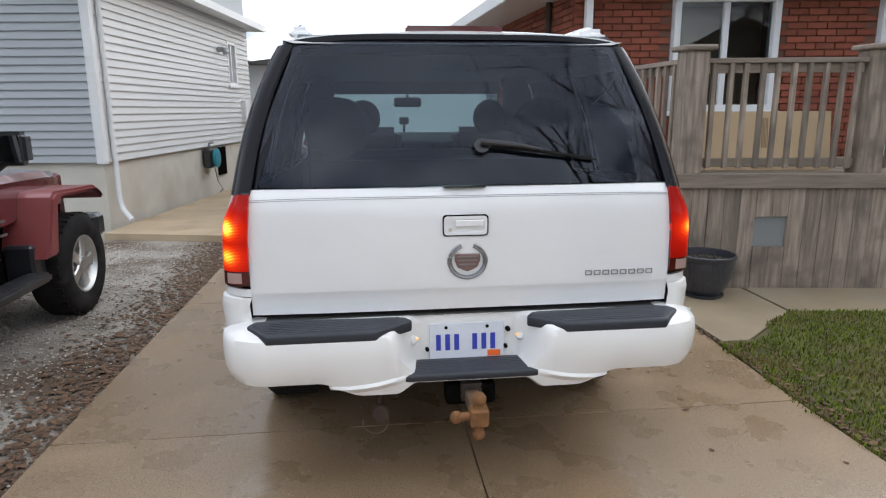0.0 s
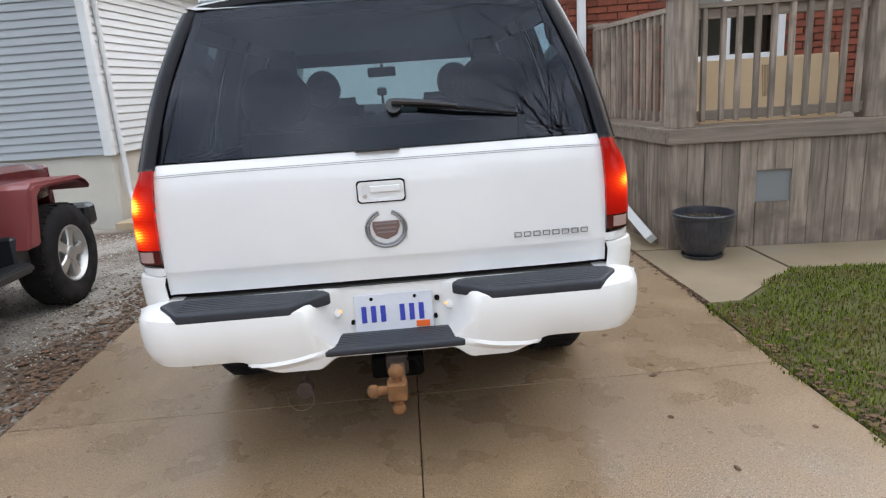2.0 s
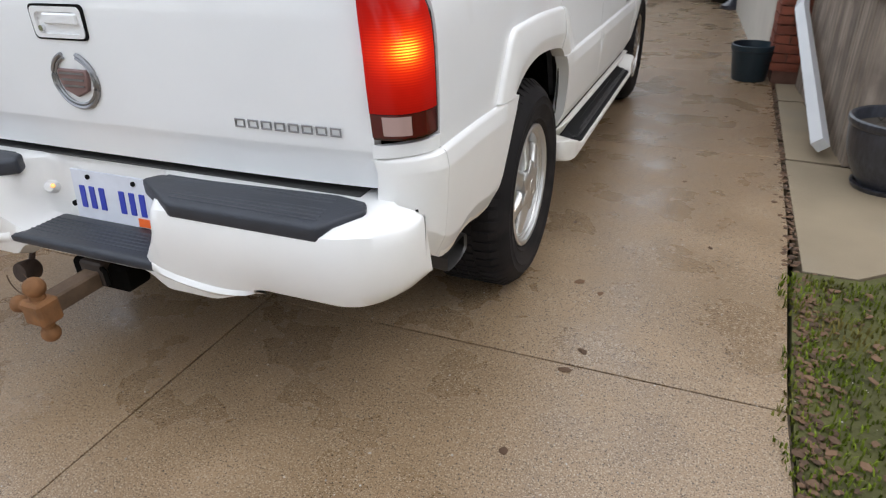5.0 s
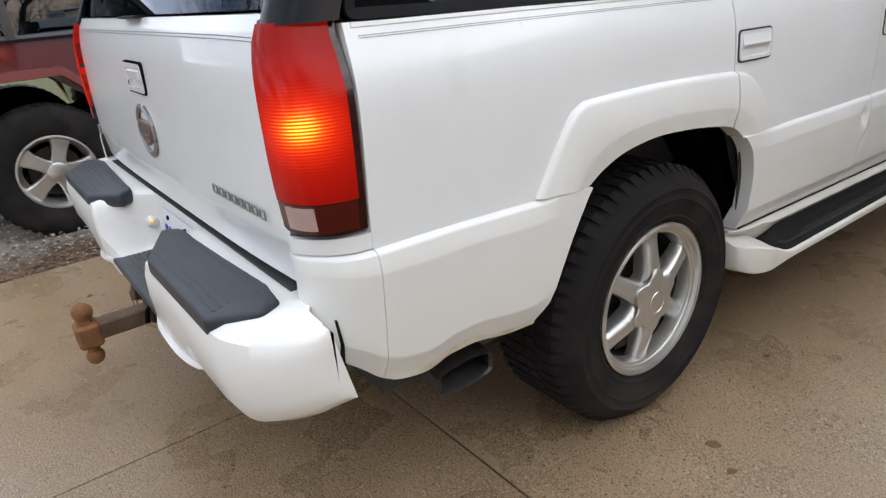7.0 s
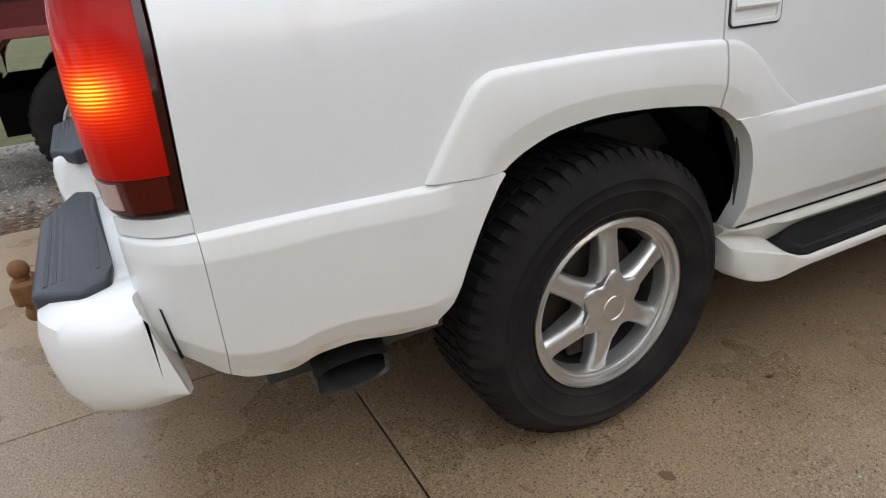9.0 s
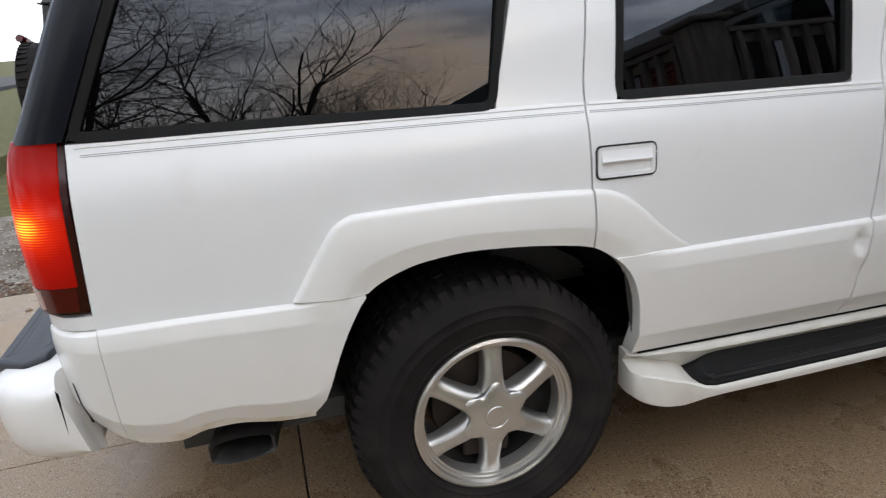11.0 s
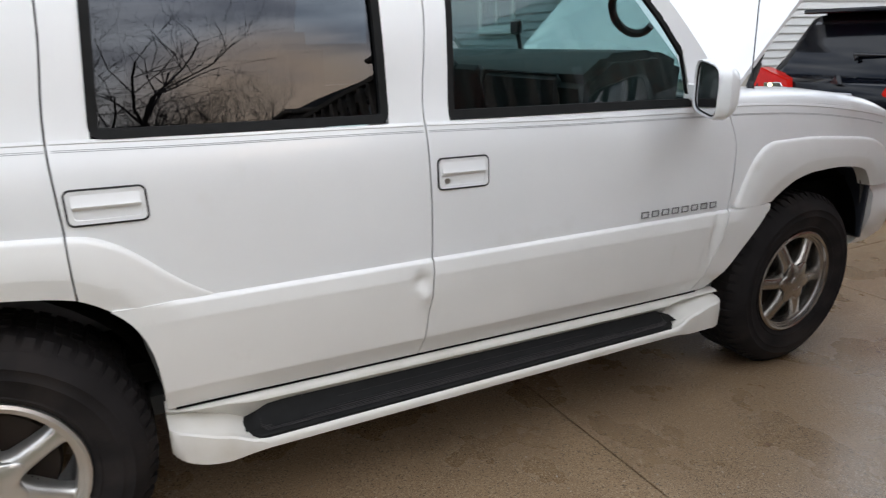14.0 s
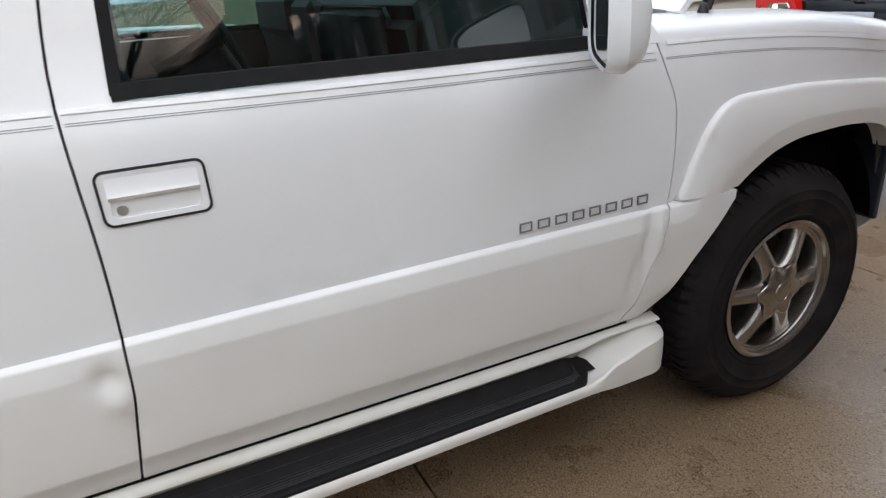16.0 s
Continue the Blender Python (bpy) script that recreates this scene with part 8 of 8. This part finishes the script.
        # hard top side with windows
        top = [((-1.02, 1.17), (-1.28, 1.74)), ((-1.95, 1.17), (-1.95, 1.74)), ((-2.85, 1.17), (-2.85, 1.74)), ((-3.62, 1.17), (-3.54, 1.74))]
        for (a0, a1), (b0, b1) in zip(top, top[1:]):
            bm = bmesh.new()
            q = [a0, b0, b1, a1]
            xs = [s * 0.74, s * 0.74, s * 0.66, s * 0.66]
            v = [bm.verts.new((xs[k], q[k][0], q[k][1])) for k in range(4)]
            bm.faces.new(v[::-1] if s > 0 else v)
            part("side_window", bm, M_GLASS_DARK, j, "dark side glass", fix=False)
        bm = bmesh.new()
        for a0, a1 in top:
            tube(bm, [(s * 0.742, *a0), (s * 0.665, *a1)], 0.035, 4)
        tube(bm, [(s * 0.742, -1.0, 1.175), (s * 0.742, -3.63, 1.175)], 0.02, 4)
        part("top_pillar", bm, M_BLACK, j)
        bm = bmesh.new()
        box(bm, (min(s * 0.58, s * 0.72), -3.685, 0.80), (max(s * 0.58, s * 0.72), -3.655, 1.02), bevel=0.01)
        part("tail_lamp", bm, M_LENS, j)
    bm = bmesh.new()
    t = bmesh.new()
    box(t, (-0.69, -3.60, 1.72), (0.69, -1.24, 1.80))
    bmesh.ops.bevel(t, geom=t.edges[:], offset=0.035, segments=3, affect="EDGES")
    join(bm, t)
    part("hard_top", bm, M_BLACK, j, "black roof")
    bm = bmesh.new()
    v = [bm.verts.new(p) for p in ((-0.72, -0.98, 1.18), (0.72, -0.98, 1.18), (0.65, -1.26, 1.73), (-0.65, -1.26, 1.73))]
    bm.faces.new(v[::-1])
    part("windscreen", bm, M_GLASS_FRONT, j, fix=False)
    bm = bmesh.new()
    for a, b in (((-0.72, -0.97, 1.18), (-0.66, -1.25, 1.73)), ((0.72, -0.97, 1.18), (0.66, -1.25, 1.73)), ((-0.66, -1.25, 1.74), (0.66, -1.25, 1.74)), ((-0.72, -0.97, 1.18), (0.72, -0.97, 1.18))):
        tube(bm, [a, b], 0.03, 4)
    part("windscreen_frame", bm, M_JEEP, j)
    for x0 in (-0.05, 0.45):
        bm = bmesh.new()
        tube(bm, [(x0, -0.93, 1.19), (x0 + 0.06, -0.90, 1.215), (x0 - 0.35, -0.98, 1.24)], 0.012, 6)
        part("wiper", bm, M_BLACK, j)
    bm = bmesh.new()
    box(bm, (-0.78, 0.55, 0.50), (0.78, 0.72, 0.70), bevel=0.03)
    box(bm, (-0.5, 0.3, 0.52), (0.5, 0.6, 0.62))
    part("front_bumper", bm, M_BLACK, j)
    bm = bmesh.new()
    box(bm, (-0.78, -3.80, 0.50), (0.78, -3.64, 0.66), bevel=0.03)
    part("rear_bumper", bm, M_BLACK, j)
    bm = bmesh.new()
    box(bm, (-0.6, -3.4, 0.35), (0.6, 0.4, 0.62))
    tube(bm, [(-0.8, 0, 0.38), (0.8, 0, 0.38)], 0.05, 8)
    tube(bm, [(-0.8, -wb, 0.38), (0.8, -wb, 0.38)], 0.05, 8)
    part("chassis", bm, M_DARK, j, smooth=False)
    sp = new("spare_wheel")
    sp.parent = j
    sp.matrix_local = Matrix.Translation((0.05, -3.92, 1.12)) @ Matrix.Rotation(radians(90), 4, "X")
    bm = bmesh.new()
    lathe(bm, [(0.21, 0.0), (0.24, 0.01), (0.36, 0.012), (0.39, -0.01), (0.40, -0.06), (0.40, -0.18), (0.37, -0.23), (0.22, -0.235)], 44)
    for i in range(44):
        box(bm, (0.37, -0.016, -0.08), (0.407, 0.012, -0.01), Matrix.Rotation(2 * math.pi * i / 44, 4, "Z"))
    part("tyre", bm, M_TYRE, sp)
    bm = bmesh.new()
    lathe(bm, [(0.212, -0.03), (0.2, -0.01), (0.15, -0.03), (0.06, -0.02), (0, -0.02)], 30)
    part("rim", bm, M_ALLOY, sp)
    bm = bmesh.new()
    tube(bm, [(-0.02, -3.66, 1.3), (0.02, -3.90, 1.54), (0.08, -3.92, 1.56)], 0.03, 8)
    part("spare_lamp", bm, M_LENS_DARK, j)


off_roader()

# ---------------------------------------------------------------- black crossover ahead


def crossover():
    c = thing("crossover", "glossy black crossover car with lit red tail lamps", "car", at=(-1.04, 7.42, -0.080))
    c.scale = (1.03, 1.03, 1.035)
    # sections along the length: y, sill z, shoulder half width and height, roof half width and height
    rings = []
    secs = [(0.0, 0.42, 0.80, 0.78, 0.72, 0.90), (0.03, 0.36, 0.86, 0.80, 0.78, 1.00), (0.12, 0.30, 0.885, 0.80, 0.80, 1.06), (0.5, 0.28, 0.885, 0.82, 0.80, 1.06), (2.0, 0.26, 0.885, 0.80, 0.80, 1.02),
            (3.2, 0.26, 0.885, 0.76, 0.78, 0.98), (3.9, 0.28, 0.85, 0.72, 0.70, 0.90), (4.25, 0.35, 0.65, 0.60, 0.5, 0.75)]
    for y, z0, w, zm, wt, zt in secs:
        half = [(w * 0.8, z0), (w * 0.97, z0 + 0.08), (w, zm - 0.15), (w * 0.995, zm), (wt + 0.02, zt - 0.03), (wt - 0.03, zt)]
        rings.append([(x, y, z) for x, z in half] + [(-x, y, z) for x, z in half[::-1]])
    bm = bmesh.new()
    loft(bm, rings, True, True)
    part("body", bm, M_CARBLACK, c, "glossy black body")
    bm = bmesh.new()
    rings = []
    for y, w0, z0, w1, z1 in ((0.16, 0.76, 1.03, 0.70, 1.05), (0.30, 0.78, 1.05, 0.64, 1.32), (0.46, 0.79, 1.05, 0.58, 1.57), (0.62, 0.79, 1.05, 0.56, 1.605), (1.6, 0.79, 1.03, 0.56, 1.63), (2.2, 0.78, 1.02, 0.56, 1.58), (2.9, 0.74, 1.0, 0.66, 1.06)):
        half = [(w0, z0), ((w0 + w1) / 2 + 0.035, (z0 + z1) / 2), (w1 + 0.02, z1 - 0.03), (w1 - 0.05, z1)]
        rings.append([(x, y, z) for x, z in half] + [(-x, y, z) for x, z in half[::-1]])
    loft(bm, rings, True, True)
    part("cabin", bm, M_CARBLACK, c)
    bm = bmesh.new()
    v = [bm.verts.new(p) for p in ((-0.64, 0.235, 1.16), (0.64, 0.235, 1.16), (0.54, 0.425, 1.52), (-0.54, 0.425, 1.52))]
    bm.faces.new(v)
    rg = part("rear_glass", bm, mat("crossover_glass", (0.02, 0.022, 0.025), 0.03, coat=1.0), c, "dark rear window")
    bm = bmesh.new()
    prism(bm, [(-0.57, 0.24), (0.57, 0.24), (0.54, 0.60), (-0.54, 0.60)], 1.585, 1.625, "z", bevel=0.012)
    part("spoiler", bm, M_CARBLACK, c, "roof spoiler")
    bm = bmesh.new()
    tube(bm, [(0.02, 0.20, 1.20), (-0.02, 0.215, 1.24), (0.30, 0.24, 1.235)], [0.02, 0.016, 0.008], 8)
    part("rear_wiper", bm, M_BLACK, c)
    for s in (1, -1):
        bm = bmesh.new()
        poly = [(0.40, 0.93), (0.68, 0.86), (0.86, 0.88), (0.885, 1.0), (0.87, 1.09), (0.78, 1.12), (0.44, 1.02)]
        t = bmesh.new()
        prism(t, [(s * x, z) for x, z in poly], -0.035, 0.13, "y")
        for v in t.verts:
            if abs(v.co.x) > 0.7:
                v.co.y += 0.10 * (abs(v.co.x) - 0.7) / 0.17
        bmesh.ops.bevel(t, geom=t.edges[:], offset=0.012, segments=2, affect="EDGES")
        join(bm, t)
        lamp = part("tail_lamp", bm, M_LENS_LIT, c, "lit red wraparound tail lamp")
        bm = bmesh.new()
        prism(bm, [(s * 0.47, 0.955), (s * 0.665, 0.935), (s * 0.675, 0.985), (s * 0.50, 0.995)], -0.046, -0.03, "y", bevel=0.005)
        part("reverse_lens", bm, M_CHROME, lamp, "clear reverse lens")
        bm = bmesh.new()
        ball(bm, (s * 0.60, -0.046, 0.966), 0.018, 8, (1.3, 0.5, 1.0))
        part("lit_bulb", bm, M_BULB, lamp, "lit bulb behind the clear lens")
        bm = bmesh.new()
        prism(bm, [(s * 0.70, 0.885), (s * 0.84, 0.895), (s * 0.85, 0.935), (s * 0.70, 0.925)], -0.01, 0.06, "y", bevel=0.006)
        part("amber_lens", bm, M_AMBER, lamp, "lit amber lens")
        bm = bmesh.new()
        box(bm, (min(s * 0.72, s * 0.81), -0.058, 0.265), (max(s * 0.72, s * 0.81), -0.03, 0.31), bevel=0.006)
        part("reflector", bm, M_LENS, c, "red reflector")
        simple_wheel(c, s, s * 0.86, 0.82, 0.33, 0.335, 0.2, 5, M_ALLOY, 0.21)
        simple_wheel(c, s, s * 0.86, 3.45, 0.33, 0.335, 0.2, 5, M_ALLOY, 0.21)
    bm = bmesh.new()
    t = bmesh.new()
    box(t, (-0.90, -0.05, 0.20), (0.90, 0.42, 0.70))
    bmesh.ops.bevel(t, geom=t.edges[:], offset=0.075, segments=3, affect="EDGES")
    join(bm, t)
    part("rear_bumper", bm, M_CARBLACK, c)
    bm = bmesh.new()
    box(bm, (-0.66, -0.056, 0.15), (0.66, 0.1, 0.25), bevel=0.02)
    part("lower_trim", bm, M_BLACK, c)
    bm = bmesh.new()
    box(bm, (-0.154, -0.012, 0.80), (0.154, 0.0, 0.93), bevel=0.003)
    part("licence_plate", bm, M_PLATE, c, "white plate")
    bm = bmesh.new()
    prism(bm, [(-0.04, 1.0), (0.04, 1.0), (0.0, 1.075)], -0.03, 0.03, "y")
    part("emblem", bm, M_CHROME, c, "small bright plain emblem", smooth=False)
    letter_bars(c, Matrix.Translation((0.47, -0.012, 0.86)), 3, 0.042, 0.03, 0.01)


crossover()

# ---------------------------------------------------------------- bare trees and houses across the way


def bare_tree(seed, height, spread, kids_by_level=(7, 6, 5, 4, 4), girth=0.0110):
    """Leafless tree: tapered trunk with limbs that fork into fine twigs."""
    rng = random.Random(seed)
    trunk, limbs, twigs = bmesh.new(), bmesh.new(), bmesh.new()

    def grow(p, d, length, r, level):
        pts, rad = [p.copy()], [r]
        n = 4 if level < 3 else 2
        for k in range(n):
            d = (d + Vector((rng.uniform(-1, 1), rng.uniform(-1, 1), rng.uniform(-0.3, 0.7))) * (0.06, 0.14, 0.20, 0.26, 0.30, 0.30)[level]).normalized()
            p = p + d * length / n
            pts.append(p.copy())
            rad.append(r * (1 - 0.45 * (k + 1) / n))
        tube(trunk if level == 0 else (limbs if level < 3 else twigs), pts, rad, (10, 7, 5, 3, 3, 3)[level], False)
        if level >= 5:
            return
        kids = kids_by_level[level]
        for k in range(kids):
            at_k = rng.uniform(0.35, 1.0) if k else 1.0
            idx = min(n, max(1, round(at_k * n)))
            a = rng.uniform(0, 6.28)
            u, w = frame_of(d)
            side = (u * math.cos(a) + w * math.sin(a))
            bend = rng.uniform(0.45, 1.05) * spread
            nd = (d * (1 - 0.3 * bend) + side * bend + Vector((0, 0, 0.08))).normalized()
            grow(pts[idx], nd, (length if level else height * 0.27) * rng.uniform(0.55, 0.8), rad[idx] * rng.uniform(0.52, 0.70), level + 1)

    grow(Vector((0, 0, -0.1)), Vector((0, 0, 1)), height * 0.15, height * girth, 0)
    t = thing("bare_tree", "tall leafless tree with many fine dark twigs", "tree", "bare trees")
    for nm, bm in (("trunk", trunk), ("limbs", limbs), ("twigs", twigs)):
        part(nm, bm, M_BARK, t, smooth=False, fix=False)
    return t


def trees():
    kinds = [bare_tree(3, 13, 1.0), bare_tree(8, 11, 1.15), bare_tree(21, 15, 0.9)]
    # x, y and how much taller or shorter than its kind
    places = [(15.5, -4.0, 1.9), (24.5, -0.9, 1.58), (19.0, -1.3, 1.0), (27.5, 0.6, 1.48), (22, 2.2, 1.28), (28, 4.4, 1.25), (26, 6.0, 0.9), (30, 8.4, 1.0),
              (21, -4.6, 1.5), (26, -9.5, 1.6), (33, 11, 0.9), (3.5, -25, 1.0), (15, -24, 1.2), (-8, -24, 1.0), (-16, -10, 1.2), (30, -20, 1.4), (-20, -24, 1.4),
              (10, -15, 1.3), (14.5, -8.5, 1.4)]
    near = bare_tree(34, 11, 1.0, (8, 7, 5, 5, 4), 0.0052)
    near.matrix_basis = Matrix.Translation((7.8, -8.6, -0.05)) @ Matrix.Rotation(0.7, 4, "Z") @ Matrix.Scale(2.8, 4)
    rng = random.Random(5)
    for i, (x, y, k) in enumerate(places):
        m = Matrix.Translation((x, y, -0.25)) @ Matrix.Rotation(rng.uniform(0, 6.28), 4, "Z") @ Matrix.Scale(k, 4)
        if i < 3:
            kinds[i].matrix_basis = m
        else:
            copy_thing(kinds[i % 3], m)


trees()


def far_house(x, y, w, d, h, turn, wall_mat, label):
    g = thing("far_house", label, "house", "houses across the street", at=(x, y, -0.25))
    g.rotation_euler = (0, 0, radians(turn))
    bm = bmesh.new()
    box(bm, (-w / 2, -d / 2, -0.1), (w / 2, d / 2, h))
    part("wall", bm, wall_mat, g, smooth=False)
    bm = bmesh.new()
    prism(bm, [(-w / 2 - 0.4, h), (w / 2 + 0.4, h), (0, h + w * 0.30)], -d / 2 - 0.4, d / 2 + 0.4, "y")
    part("roof", bm, M_ROOF, g, smooth=False)
    for k in (-0.28, 0.0, 0.28):
        framed_window(g, "window", 1.0, 1.2, Matrix.Translation((w * k - 0.5, -d / 2 - 0.01, 1.1)), sash=2)


far_house(-6, -32, 11, 8, 3.2, 180, M_SIDING, "low pale house across the street")
far_house(12, -33, 12, 8, 3.4, 180, M_TAN, "low tan house across the street")
far_house(31, -6, 10, 9, 3.2, 90, M_SIDING_SHADE_GREY, "grey house down the street")
far_house(18, 9.3, 11, 7, 4.0, 90, M_TAN, "tall tan house beside the brick one")
far_house(44, 6, 10, 9, 3.2, 90, M_TAN, "tan house down the street")
far_house(-9, 34, 9, 9, 3.0, 0, M_SIDING, "pale house behind the siding house")
